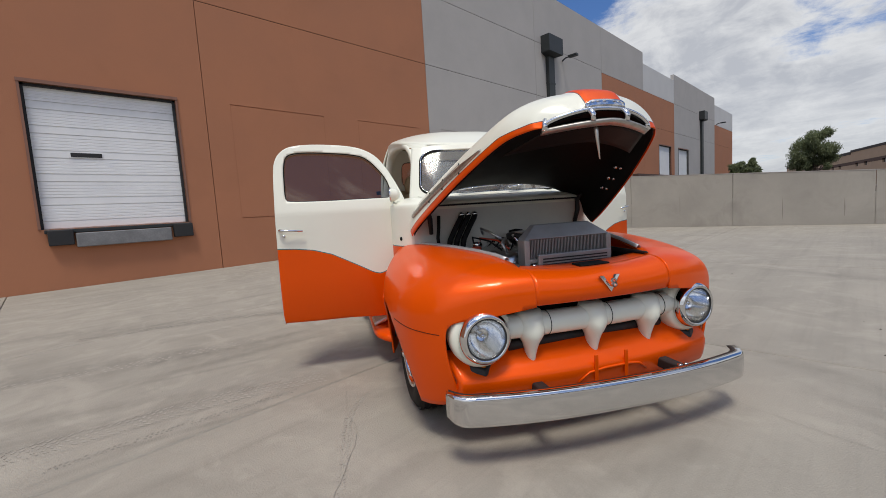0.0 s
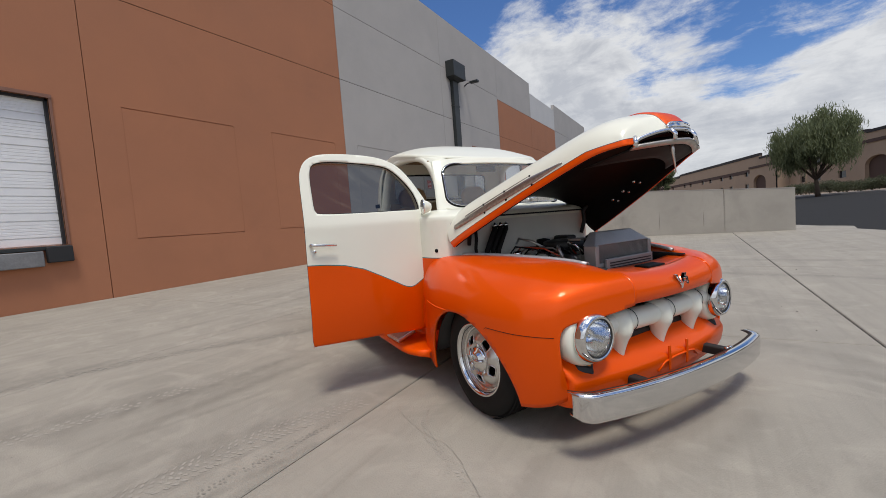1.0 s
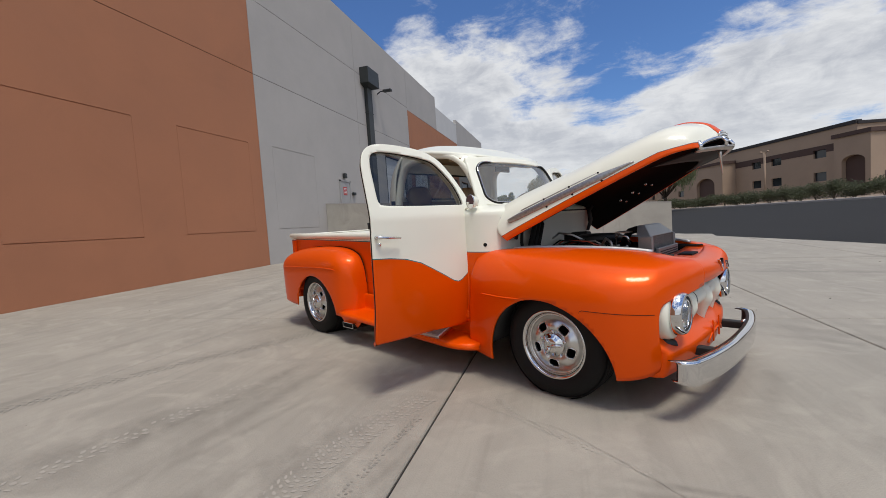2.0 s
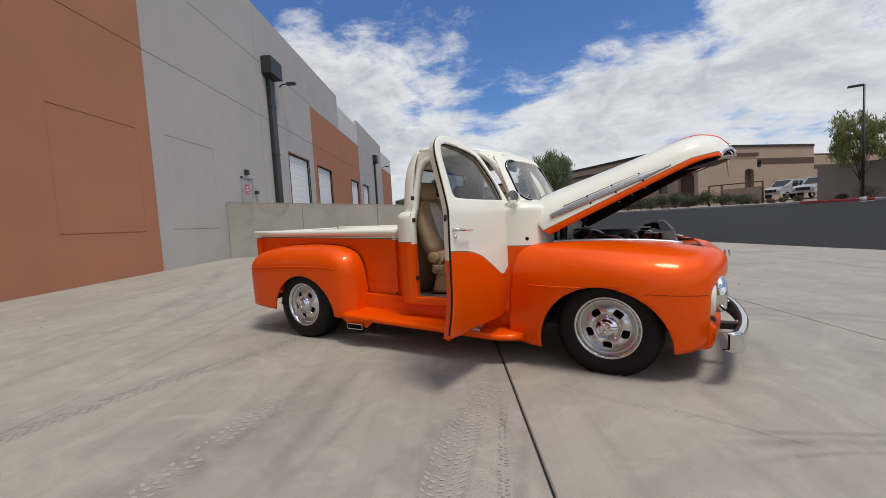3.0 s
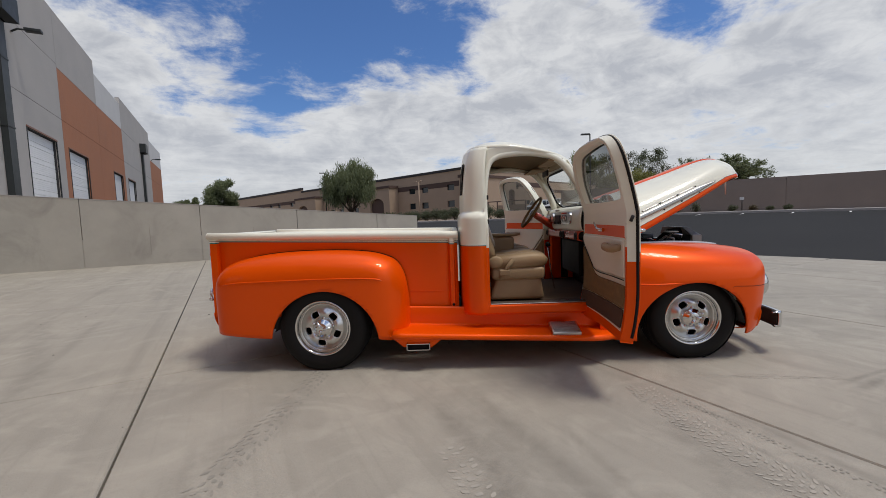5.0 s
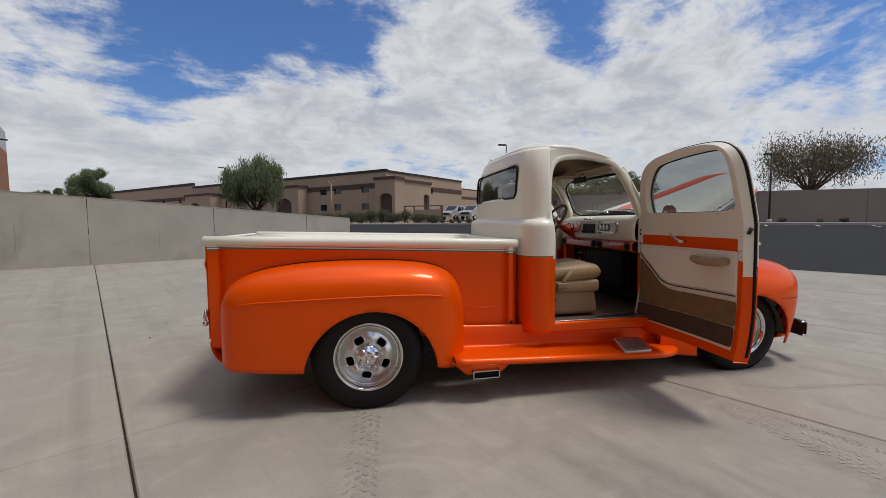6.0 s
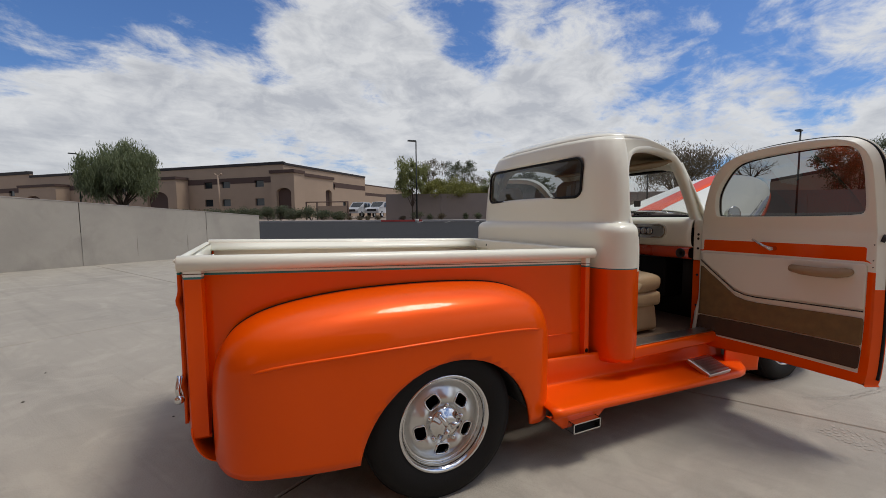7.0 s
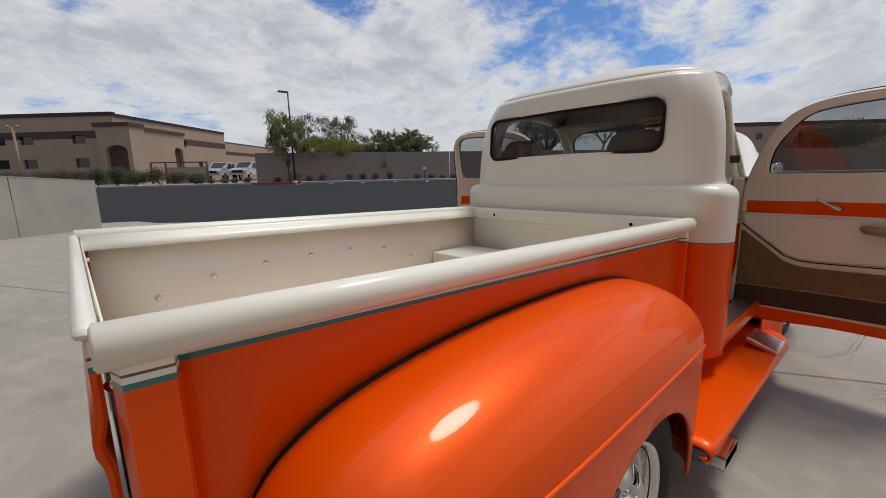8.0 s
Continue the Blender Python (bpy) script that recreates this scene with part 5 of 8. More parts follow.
# ---------------------------------------------------------------- wheels
def wheel(x, sg, R, W, yface, spin):
    y = sg * yface
    ax = Vector((0, sg, 0))
    c = Vector((x, y, R))
    rr = 0.205 if R < 0.35 else 0.21
    prof = [(rr - 0.012, -W), (R * 0.80, -W - 0.005), (R * 0.95, -W + 0.012), (R * 0.995, -W + 0.05), (R, -W / 2), (R * 0.995, -0.05), (R * 0.955, -0.012), (R * 0.86, 0.008), (R * 0.76, 0.012), (R * 0.66, 0.004), (rr + 0.002, -0.006), (rr - 0.012, -0.02)]
    ob = lathe("wheel", prof, c, ax, TYRE, truck, "low-profile black tyre on a polished five-slot wheel", 64)
    for k in range(-2, 3):
        lathe("tread_rib", [(R - 0.001, k * 0.036 - 0.008), (R + 0.0035, k * 0.036 - 0.006), (R + 0.0035, k * 0.036 + 0.006), (R - 0.001, k * 0.036 + 0.008)], c - ax * W / 2, ax, TYRE, ob, "", 64)
    lathe("rim", [(rr - 0.018, -W * 0.9), (rr - 0.02, -0.07), (rr - 0.014, -0.03), (rr - 0.004, -0.004), (rr + 0.006, 0.004), (rr + 0.010, -0.002)], c, ax, CHROME, ob, "polished stepped rim", 64)
    lathe("brake_backing", [(rr - 0.02, -0.13), (0.0, -0.13)], c, ax, BLACK, ob, "", 32)
    e1, e2 = Vector((math.cos(spin), 0, math.sin(spin))), Vector((-math.sin(spin), 0, math.cos(spin)))
    r0, r1 = 0.045, rr - 0.013

    def disc(u, v):
        a, r = u * math.tau, lerp(r0, r1, v)
        t = (r - r0) / (r1 - r0)
        bulge = -0.045 + 0.028 * math.exp(-((t - 0.42) / 0.26) ** 2) - 0.025 * max(0, t - 0.72) / 0.28
        spoke = 0.010 * max(0, math.cos(5 * a)) * math.exp(-((t - 0.5) / 0.3) ** 2)
        return c + (e1 * math.cos(a) + e2 * math.sin(a)) * r + ax * (bulge + spoke)
    slot = inside(round_rect(-0.031, 0.031, 0.094, 0.143, 0.017))

    def keep(p):
        d = p - c
        a, r = math.atan2(d.dot(e2), d.dot(e1)), math.hypot(d.dot(e1), d.dot(e2))
        a = (a - math.pi / 5) % (math.tau / 5)
        a = min(a, math.tau / 5 - a) if a > math.tau / 10 else a
        return -slot(r * math.sin(a), r * math.cos(a))
    shell("wheel_disc", surf(disc, 110, 22, keep), BRUSHED, ob, "polished disc with five rounded slots", 0.012, 0.0)
    ring = round_rect(-0.033, 0.033, 0.092, 0.145, 0.018, 4)
    for k in range(5):
        a0 = (k + 0.5) * math.tau / 5
        pts = []
        for sx, sr in ring:
            a, r = a0 + math.atan2(sx, sr), math.hypot(sx, sr)
            pts.append(disc(a / math.tau, (r - r0) / (r1 - r0)) + ax * 0.007)
        rod("slot_lip", pts, 0.0042, CHROME, ob, "raised polished slot edge", 6, True)
    lathe("rim_step", [(rr - 0.030, -0.052), (rr - 0.028, -0.040), (rr - 0.022, -0.036), (rr - 0.016, -0.040)], c, ax, CHROME, ob, "", 64)
    lathe("hub", [(0.080, -0.05), (0.078, -0.014), (0.068, 0.0), (0.052, 0.006), (0.047, 0.018), (0.036, 0.022), (0.012, 0.024), (0.0, 0.024)], c, ax, CHROME, ob, "chrome centre cap", 36)
    # three-eared spinner on the cap
    bm = bmesh.new()
    for k in range(3):
        a = math.tau * k / 3 + 0.1
        w = Vector((math.cos(a), 0, math.sin(a)))
        tube(bm, [c + w * 0.012 + ax * 0.026, c + w * 0.04 + ax * 0.024, c + w * 0.066 + ax * 0.012, c + w * 0.074 + ax * 0.006], [0.014, 0.011, 0.0085, 0.005], 8)
    part("spinner", bm, CHROME, ob, "chrome three-eared spinner", True)
    for k in range(5):
        a = k * math.tau / 5
        p = c + (e1 * math.cos(a) + e2 * math.sin(a)) * 0.082
        lathe("lug_nut", [(0.013, -0.05), (0.013, -0.012), (0.008, -0.004), (0.0, -0.003)], p, ax, CHROME, ob, "", 8)


for sg in (-1, 1):
    wheel(1.448, sg, 0.338, 0.20, 0.845, 0.3)
    wheel(-1.455, sg, 0.356, 0.26, 0.915, 0.19)


# ---------------------------------------------------------------- bed
def rail_z(x):
    return 1.132 - (x + 2.455) * 0.0255


def stripe_z(x):
    return 1.052 - (x + 2.38) * 0.036


PAINTS = [P_ORANGE, P_TEAL, P_BROWN, P_CREAM]
BANDS = [(-9, 0.0, 0), (0.0, 0.009, 1), (0.009, 0.018, 3), (0.018, 0.022, 2), (0.022, 9, 3)]


def bed():
    ob = None
    for sg in (-1, 1):
        def f(u, v):
            x = lerp(-2.44, -0.375, u)
            return (x, sg * 0.662, lerp(0.40, rail_z(x) - 0.03, v))
        side = shell("bed_side", surf(f, 12, 16, None, (lambda p: p.z - stripe_z(p.x), BANDS)), PAINTS, truck, "orange bed side with a cream top edge and pinstripes", 0.006)
        bm = surf(lambda u, v: (lerp(-2.43, -0.38, u), sg * 0.652, lerp(0.56, rail_z(lerp(-2.43, -0.38, u)) - 0.02, v)), 10, 2)
        shell("inner_side", bm, CREAM_WARM_LIT, side, "cream inner bed side", 0.004)
        bm = bmesh.new()
        tube(bm, [(x, sg * 0.682, rail_z(x) - 0.030) for x in (-2.462, -2.458, -2.0, -1.5, -1.0, -0.5, -0.374, -0.370)], [0.024, 0.031, 0.031, 0.031, 0.031, 0.031, 0.031, 0.024], 20)
        part("top_rail", bm, P_CREAM, side, "rolled cream top rail", True)
        bm = surf(lambda u, v: (lerp(-2.445, -0.375, u), sg * lerp(0.598, 0.684, v), rail_z(lerp(-2.445, -0.375, u)) - 0.066 + 0.064 * v), 6, 3)
        shell("rail_inner_face", bm, P_CREAM, side, "flat cream inner face of the rail", 0.008)
        for x0, x1, zb in ((-2.446, -2.375, 0.42), (-0.445, -0.40, 0.42)):
            def g(u, v):
                th = u * 4
                k = int(min(th, 3.999))
                xs = [(x0, 0.664), (x0 + 0.008, 0.692), (x1 - 0.008, 0.692), (x1, 0.664), (x1, 0.664)]
                a, b = xs[min(k, 3)], xs[min(k + 1, 4)]
                q = th - k
                x, y = lerp(a[0], b[0], q), lerp(a[1], b[1], q)
                return (x, sg * y, lerp(zb, rail_z(x) - 0.045, v))
            st = shell("stake_pocket", surf(g, 4, 20, None, (lambda p: p.z - stripe_z(p.x) + 0.012, BANDS)), PAINTS, side, "", 0.003)
            for pl in st.data.polygons:
                pl.use_smooth = False
        rod("side_bead", [(-0.80, sg * 0.666, 0.588), (-0.62, sg * 0.666, 0.584), (-0.45, sg * 0.666, 0.580)], [0.001, 0.0035, 0.001], P_ORANGE, side)
        lathe("bolt", [(0.012, 0), (0.012, 0.004), (0.0, 0.006)], (-0.42, sg * 0.692, 0.47), (0, sg, 0), BLACK, side, "", 12)
        for x, z in ((-2.242, 0.838), (-2.035, 0.890), (-1.812, 0.913), (-1.589, 0.918), (-1.369, 0.913), (-1.15, 0.893), (-0.957, 0.813)):
            lathe("rivet", [(0.013, 0), (0.012, 0.005), (0.006, 0.009), (0.0, 0.010)], (x, sg * 0.650, z), (0, -sg, 0), CHROME, side, "bright bolt head", 12)
    bm = surf(lambda u, v: (lerp(-2.44, -0.375, u), lerp(-0.655, 0.655, v), 0.58), 4, 14)
    fl = shell("bed_floor", bm, CREAM_WARM_LIT, truck, "cream bed floor with raised strips", 0.01)
    for k in range(7):
        y = -0.56 + 0.187 * k
        boxpart("floor_strip", (-2.43, -0.385, y - 0.012, y + 0.012, 0.586, 0.594), CREAM_WARM_LIT, fl)
    bm = bmesh.new()
    box(bm, -0.395, -0.375, -0.655, 0.655, 0.40, 1.0)
    fr = part("bed_front", bm, [P_CREAM], truck, "cream front wall of the bed")
    boxpart("flange", (-0.425, -0.365, -0.655, 0.655, 1.0, 1.075), P_CREAM, fr, "", 0.012)
    for y in (-0.44, 0.44):
        lathe("bolt_hole", [(0.009, 0), (0.0, 0.001)], (-0.4255, y, 1.035), (-1, 0, 0), BLACK, fr, "", 14)
    boxpart("floor_box", (-0.79, -0.45, 0.33, 0.645, 0.59, 0.82), P_CREAM, fr, "low cream box on the bed floor", 0.012)

    # tailgate
    def tg(u, v):
        y = lerp(-0.635, 0.635, u)
        z = lerp(0.46, 1.10, v)
        rib = 0.010 * (math.exp(-((z - 0.62) / 0.025) ** 2) + math.exp(-((z - 0.95) / 0.025) ** 2))
        return (-2.462 - rib, y, z)
    t = shell("tailgate", surf(tg, 8, 40, None, (lambda p: p.z - 1.055, BANDS)), PAINTS, truck, "closed orange tailgate with a cream top edge", 0.012)
    boxpart("tailgate_top", (-2.478, -2.45, -0.64, 0.64, 1.098, 1.12), P_CREAM, t, "rolled cream top edge", 0.011)
    bm = surf(lambda u, v: (-2.445, lerp(-0.63, 0.63, u), lerp(0.56, 1.10, v)), 2, 2)
    shell("inner_skin", bm, P_CREAM, t, "cream inner face", 0.004)
    for sg in (-1, 1):
        rod("latch_arm", [(-2.475, sg * 0.645, 0.66), (-2.485, sg * 0.652, 0.61), (-2.478, sg * 0.655, 0.575)], 0.010, CHROME, t, "chrome tailgate latch arm")
        lathe("latch_knob", [(0.016, -0.01), (0.018, 0.0), (0.016, 0.01), (0.0, 0.014)], (-2.48, sg * 0.655, 0.57), (0, sg, 0), CHROME, t, "", 16)
        rod("latch_pin", [(-2.45, sg * 0.63, 1.03), (-2.43, sg * 0.60, 1.03)], 0.008, CHROME, t)

    # roll pan under the tailgate
    def rp(u, v):
        y = lerp(-0.70, 0.70, u)
        a = v * math.pi / 2
        return (-2.44 + 0.10 * (1 - math.cos(a)), y, 0.46 - 0.15 * math.sin(a))
    shell("rear_pan", surf(rp, 12, 10), P_ORANGE, truck, "orange rear pan", 0.006)


bed()


def running_board(sg):
    prof = [(0.70, 0.16), (0.710, 0.10), (0.714, 0.03), (0.724, 0.010), (0.76, 0.005), (0.84, 0.002), (0.92, 0.0), (0.952, -0.005), (0.966, -0.016), (0.968, -0.035), (0.952, -0.045)]

    def f(u, v):
        x = lerp(-0.90, 0.86, u)
        y, dz = curve(prof, v)
        y = 0.70 + (y - 0.70) * (1 - 0.42 * max(0, (x - 0.60) / 0.26) ** 2.4)
        return (x, sg * y, 0.312 - (x + 0.87) * 0.038 + dz)
    ob = shell("running_board", surf(f, 24, 24), P_ORANGE, truck, "orange running board with a bright step plate", 0.008)
    pl = boxpart("step_plate", (-0.11, 0.11, -0.08, 0.08, -0.018, 0.012), BRUSHED, ob, "bright step plate with a dark tread on the running board", 0.007)
    boxpart("tread_pad", (-0.094, 0.094, -0.062, 0.058, 0.010, 0.0135), TREAD, pl, "grey rubber tread", 0.001)
    for k in range(6):
        y = -0.052 + 0.021 * k
        boxpart("rib", (-0.092, 0.092, y - 0.005, y + 0.005, 0.012, 0.0152), TREAD, pl)
    pl.matrix_basis = Matrix.Translation((0.44, sg * 0.885, 0.298)) @ Matrix.Rotation(radians(-20 * sg), 4, "X")

    def scallop(u, v):
        x = lerp(-0.92, -0.50, u)
        return (x, sg * lerp(0.960, 0.94, v), 0.285 - (x + 0.87) * 0.038 - v * 0.085 * min(1.0, u / 0.24, (1 - u) / 0.24))
    shell("exhaust_valance", surf(scallop, 25, 5), P_ORANGE, ob, "", 0.006)
    bm = bmesh.new()
    y0, y1 = 0.80, 0.992
    for a, b, c_, d in ((-0.79, -0.61, 0.229, 0.235), (-0.79, -0.61, 0.183, 0.189), (-0.79, -0.784, 0.183, 0.235), (-0.616, -0.61, 0.183, 0.235)):
        box(bm, a, b, min(sg * y0, sg * y1), max(sg * y0, sg * y1), c_, d)
    tip = part("exhaust_tip", bm, CHROME, ob, "rectangular chrome exhaust tip")
    boxpart("tip_inside", (-0.783, -0.617, min(sg * 0.82, sg * 0.965), max(sg * 0.82, sg * 0.965), 0.1895, 0.2285), BLACK, tip)


for sg in (-1, 1):
    running_board(sg)

# chassis under the body
bm = bmesh.new()
box(bm, -2.35, 1.95, -0.45, 0.45, 0.24, 0.36)
chassis = part("chassis", bm, SATIN, truck, "dark chassis under the body")
for x in (-1.448, 1.448):
    rod("axle", [(x, -0.74, 0.34), (x, 0.74, 0.34)], 0.05, SATIN, chassis)
boxpart("bed_underside", (-2.4, -0.4, -0.64, 0.64, 0.40, 0.45), SATIN, chassis)


# ---------------------------------------------------------------- cab
def two_tone(z0=0.955):
    return (lambda p: p.z - z0 + 0.03 * max(0, p.x) , [(-9, 0.0, 0), (0.0, 0.006, 1), (0.006, 9, 3)])


def roof_half(x):
    """Half width of the roof, which narrows towards the windscreen."""
    return 0.708 * (1 - 0.17 * max(0.0, (x + 0.3) / 0.95))


def cab():
    # lower rear body and greenhouse back in one sheet
    low = [(-0.148, -0.800), (-0.19, -0.815), (-0.25, -0.805), (-0.30, -0.77), (-0.333, -0.70), (-0.345, -0.58), (-0.35, -0.3), (-0.35, 0), (-0.35, 0.3), (-0.345, 0.58), (-0.333, 0.70), (-0.30, 0.77), (-0.25, 0.805), (-0.19, 0.815), (-0.148, 0.800)]
    high = [(-0.148, -0.738), (-0.17, -0.748), (-0.215, -0.742), (-0.255, -0.715), (-0.285, -0.66), (-0.31, -0.57), (-0.325, -0.3), (-0.33, 0), (-0.325, 0.3), (-0.31, 0.57), (-0.285, 0.66), (-0.255, 0.715), (-0.215, 0.742), (-0.17, 0.748), (-0.148, 0.738)]
    top = []
    for x, y in high:
        q = 1.0
        for _ in range(6):
            q = ((abs(x - 0.182) / 0.466) ** 3.6 + (abs(y) / roof_half(0.182 + (x - 0.182) / q)) ** 3.6) ** (1 / 3.6)
        top.append((0.182 + (x - 0.182) / q, y / q))

    def f(u, v):
        if v < 0.5:
            k = v / 0.5
            x, y = curve(low, u)
            z = lerp(0.40, 1.165, k)
            pinch = 0.004 * (1 - min(1, k / 0.15)) ** 2
            return (x + pinch, y * (1 - pinch), z)
        if v < 0.62:
            k = (v - 0.5) / 0.12
            a, b = curve(low, u), curve(high, u)
            s = math.sin(k * math.pi / 2)
            q = 1 - math.cos(k * math.pi / 2)
            return (lerp(a[0], b[0], q), lerp(a[1], b[1], q), 1.165 + 0.055 * s)
        k = (v - 0.62) / 0.38
        a, b = curve(high, u), curve(top, u)
        q = 0.30 * k + 0.70 * k ** 4
        return (lerp(a[0], b[0], q), lerp(a[1], b[1], q), lerp(1.22, 1.753, k))
    win = inside(round_rect(-0.515, 0.565, 1.385, 1.632, 0.055))

    def keep(p):
        return -win(p.y, p.z - 0.012 * (1 - (p.y / 0.57) ** 2)) if p.x < -0.2 and p.z > 1.3 else 1.0
    ob = shell("cab", surf(f, 96, 60, keep, two_tone()), PAINTS, truck, "cream over orange cab with a rounded roof", 0.014)
    line = [(y, z + 0.012 * (1 - (y / 0.57) ** 2)) for y, z in round_rect(-0.515, 0.565, 1.385, 1.632, 0.055)]

    def back_x(y, z):
        k = (z - 1.22) / 0.533
        q = 0.30 * k + 0.70 * k ** 4
        return lerp(-0.33 + 0.02 * (abs(y) / 0.57) ** 3, -0.284 + 0.02 * (abs(y) / 0.57) ** 3, q)
    rod("rear_window_seal", [(back_x(y, z) - 0.006, y, z) for y, z in line], 0.009, TYRE, ob, "black rubber window seal", 8, True)
    wk = inside(line)
    gl = surf(lambda u, v: (back_x(lerp(-0.6, 0.6, u), lerp(1.37, 1.67, v)) + 0.006, lerp(-0.6, 0.6, u), lerp(1.37, 1.67, v)), 40, 16, lambda p: wk(p.y, p.z))
    g = shell("rear_window", gl, GLASS_TINT, ob, "tinted rear window", 0.0)
    g.visible_shadow = False

    # pressed edge round the back panel
    for mirror in (False, True):
        crease = smooth_line([(0.27, 0.632), (0.20, 0.645), (0.168, 0.70), (0.165, 0.80), (0.168, 0.90), (0.185, 0.955), (0.23, 0.978), (0.30, 0.983)], 40)
        rod("panel_edge", [f(1 - u if mirror else u, v) for u, v in crease], [0.001] + [0.0045] * 38 + [0.001], P_CREAM, ob)

    # roof
    def roof(u, v):
        a, r = u * math.tau, v
        ca, sa = math.cos(a), math.sin(a)
        n = 3.6
        px, py = math.copysign(abs(ca) ** (2 / n), ca), math.copysign(abs(sa) ** (2 / n), sa)
        x = 0.182 + 0.466 * px * r
        y = roof_half(x) * py * r
        z = 1.757 + 0.098 * (1 - r ** 3.0) - 0.205 * max(0, x - 0.05) ** 1.3 - 0.06 * x * (1 - r ** 6)
        if r > 0.97:
            z -= 0.012 * (r - 0.97) / 0.03
        return (x, y, z)
    shell("roof", surf(roof, 96, 26), P_CREAM, ob, "smooth cream roof", 0.012)
    # dark line painting the shade along the cream ridge behind the roof
    seam = [roof(k / 96, 0.985) for k in range(97)]
    rod("roof_seam", [Vector(p) + Vector((0, 0, 0.002)) for p in seam if p[0] < 0.0], 0.0028, SATIN, ob, "fine dark line for the shade along the roof's rear ridge")
    bm = surf(lambda u, v: tuple(Vector(roof(u, v * 0.97)) - Vector((0, 0, 0.03))), 48, 10)
    shell("headliner", bm, CLOTH, ob, "tan cloth headliner", 0.004)

    # cream skin between the door openings and the roof
    frame_top = [(-0.147, 1.26), (-0.136, 1.42), (-0.105, 1.59), (-0.036, 1.668), (0.10, 1.695), (0.26, 1.698), (0.42, 1.672), (0.52, 1.615), (0.595, 1.525)]
    frame_y = [(-0.147, 0.735), (-0.136, 0.704), (-0.105, 0.676), (-0.036, 0.658), (0.10, 0.642), (0.26, 0.616), (0.42, 0.594), (0.52, 0.580), (0.60, 0.576)]
    for sg in (-1, 1):
        def side(u, v):
            x = lerp(-0.147, 0.595, u)
            rim = (roof_half(x) - 0.003) * (1 - min(0.999, abs(x - 0.182) / 0.466) ** 3.6) ** (1 / 3.6)
            zt = 1.750 - 0.205 * max(0, x - 0.05) ** 1.3
            return (x, sg * lerp(table_at(frame_y, x, 1) + 0.004, rim, v), lerp(min(zt, table_at(frame_top, x, 1)), zt, v))
        shell("roof_side", surf(side, 60, 6), P_CREAM, ob, "", 0.010)

    # door frames with the windscreen pillars
    for sg in (-1, 1):
        path = [(-0.145, 0.792, 0.42), (-0.145, 0.792, 0.8), (-0.145, 0.79, 1.12), (-0.145, 0.735, 1.25), (-0.136, 0.704, 1.42), (-0.105, 0.676, 1.59), (-0.036, 0.658, 1.668), (0.10, 0.642, 1.695), (0.26, 0.616, 1.698), (0.42, 0.594, 1.672), (0.52, 0.580, 1.615), (0.604, 0.577, 1.52), (0.683, 0.585, 1.37), (0.733, 0.604, 1.235), (0.735, 0.70, 1.15), (0.725, 0.782, 0.8), (0.725, 0.785, 0.42)]
        pts = smooth_line(path, 70)
        bm = bmesh.new()
        prev = None
        for i, (x, y, z) in enumerate(pts):
            a, c_ = pts[max(0, i - 1)], pts[min(len(pts) - 1, i + 1)]
            t = Vector((c_[0] - a[0], 0, c_[2] - a[2])).normalized()
            nrm = Vector((-t.z, 0, t.x))
            wd = 0.022 if i < 45 else 0.028
            ring = [bm.verts.new((x + nrm.x * o, sg * (y + w), z + nrm.z * o)) for o, w in ((-wd, -0.05), (-wd, 0.0), (-wd * 0.6, 0.012), (wd * 0.6, 0.012), (wd, 0.0), (wd, -0.05))]
            if prev:
                for k in range(6):
                    fc = bm.faces.new((prev[k], prev[(k + 1) % 6], ring[(k + 1) % 6], ring[k]))
                    fc.material_index = 3 if (z > 0.95 - 0.03 * max(0, x)) else 0
                    fc.smooth = True
            prev = ring
        part("door_frame", bm, PAINTS, ob, "door opening frame with the windscreen pillar")
        sill = boxpart("sill", (-0.163, 0.735, min(sg * 0.70, sg * 0.805), max(sg * 0.70, sg * 0.805), 0.40, 0.475), P_ORANGE, ob, "orange door sill", 0.015)
        boxpart("sill_plate", (-0.12, 0.70, min(sg * 0.69, sg * 0.79), max(sg * 0.69, sg * 0.79), 0.477, 0.484), WARM, sill, "bright ribbed sill plate", 0.003)
        for z in (0.62, 1.13, 1.32) if sg < 0 else (0.62, 1.13):
            boxpart("striker", (-0.129, -0.117, sg * 0.775 - 0.02, sg * 0.775 + 0.02, z, z + 0.035), SATIN, ob, "", 0.003)
    bm = bmesh.new()
    box(bm, -0.33, 1.0, -0.70, 0.70, 0.40, 0.455)
    part("cab_floor", bm, FLOOR_MAT, ob, "brown carpeted floor")
    bm = surf(lambda u, v: (-0.30, lerp(-0.58, 0.58, u), lerp(0.45, 1.36, v)), 2, 2)
    shell("rear_trim", bm, TAN, ob, "tan trim behind the seats", 0.006)

    # windscreen surround
    def ws(u, v):
        y = lerp(-0.645, 0.645, u)
        k = (y / 0.645) ** 2
        kk = (abs(y) / 0.645) ** 6
        xb, zb = 0.868 - 0.07 * k - 0.05 * kk, 1.235
        xt, zt = 0.648 - 0.055 * k - 0.03 * kk, 1.655 - 0.02 * k
        w = 1 - 0.12 * v
        return (lerp(xb, xt, v) + 0.005 * math.sin(math.pi * v), y * w, lerp(zb, zt, v))

    # the opening is drawn in (y, height fraction * 0.6)
    def frac(p):
        return (p.z - 1.235) / (1.655 - 0.02 * (p.y / 0.645) ** 2 - 1.235)
    shape = round_rect(-0.573, 0.573, 0.03, 0.53, 0.115)
    wi = inside(shape)
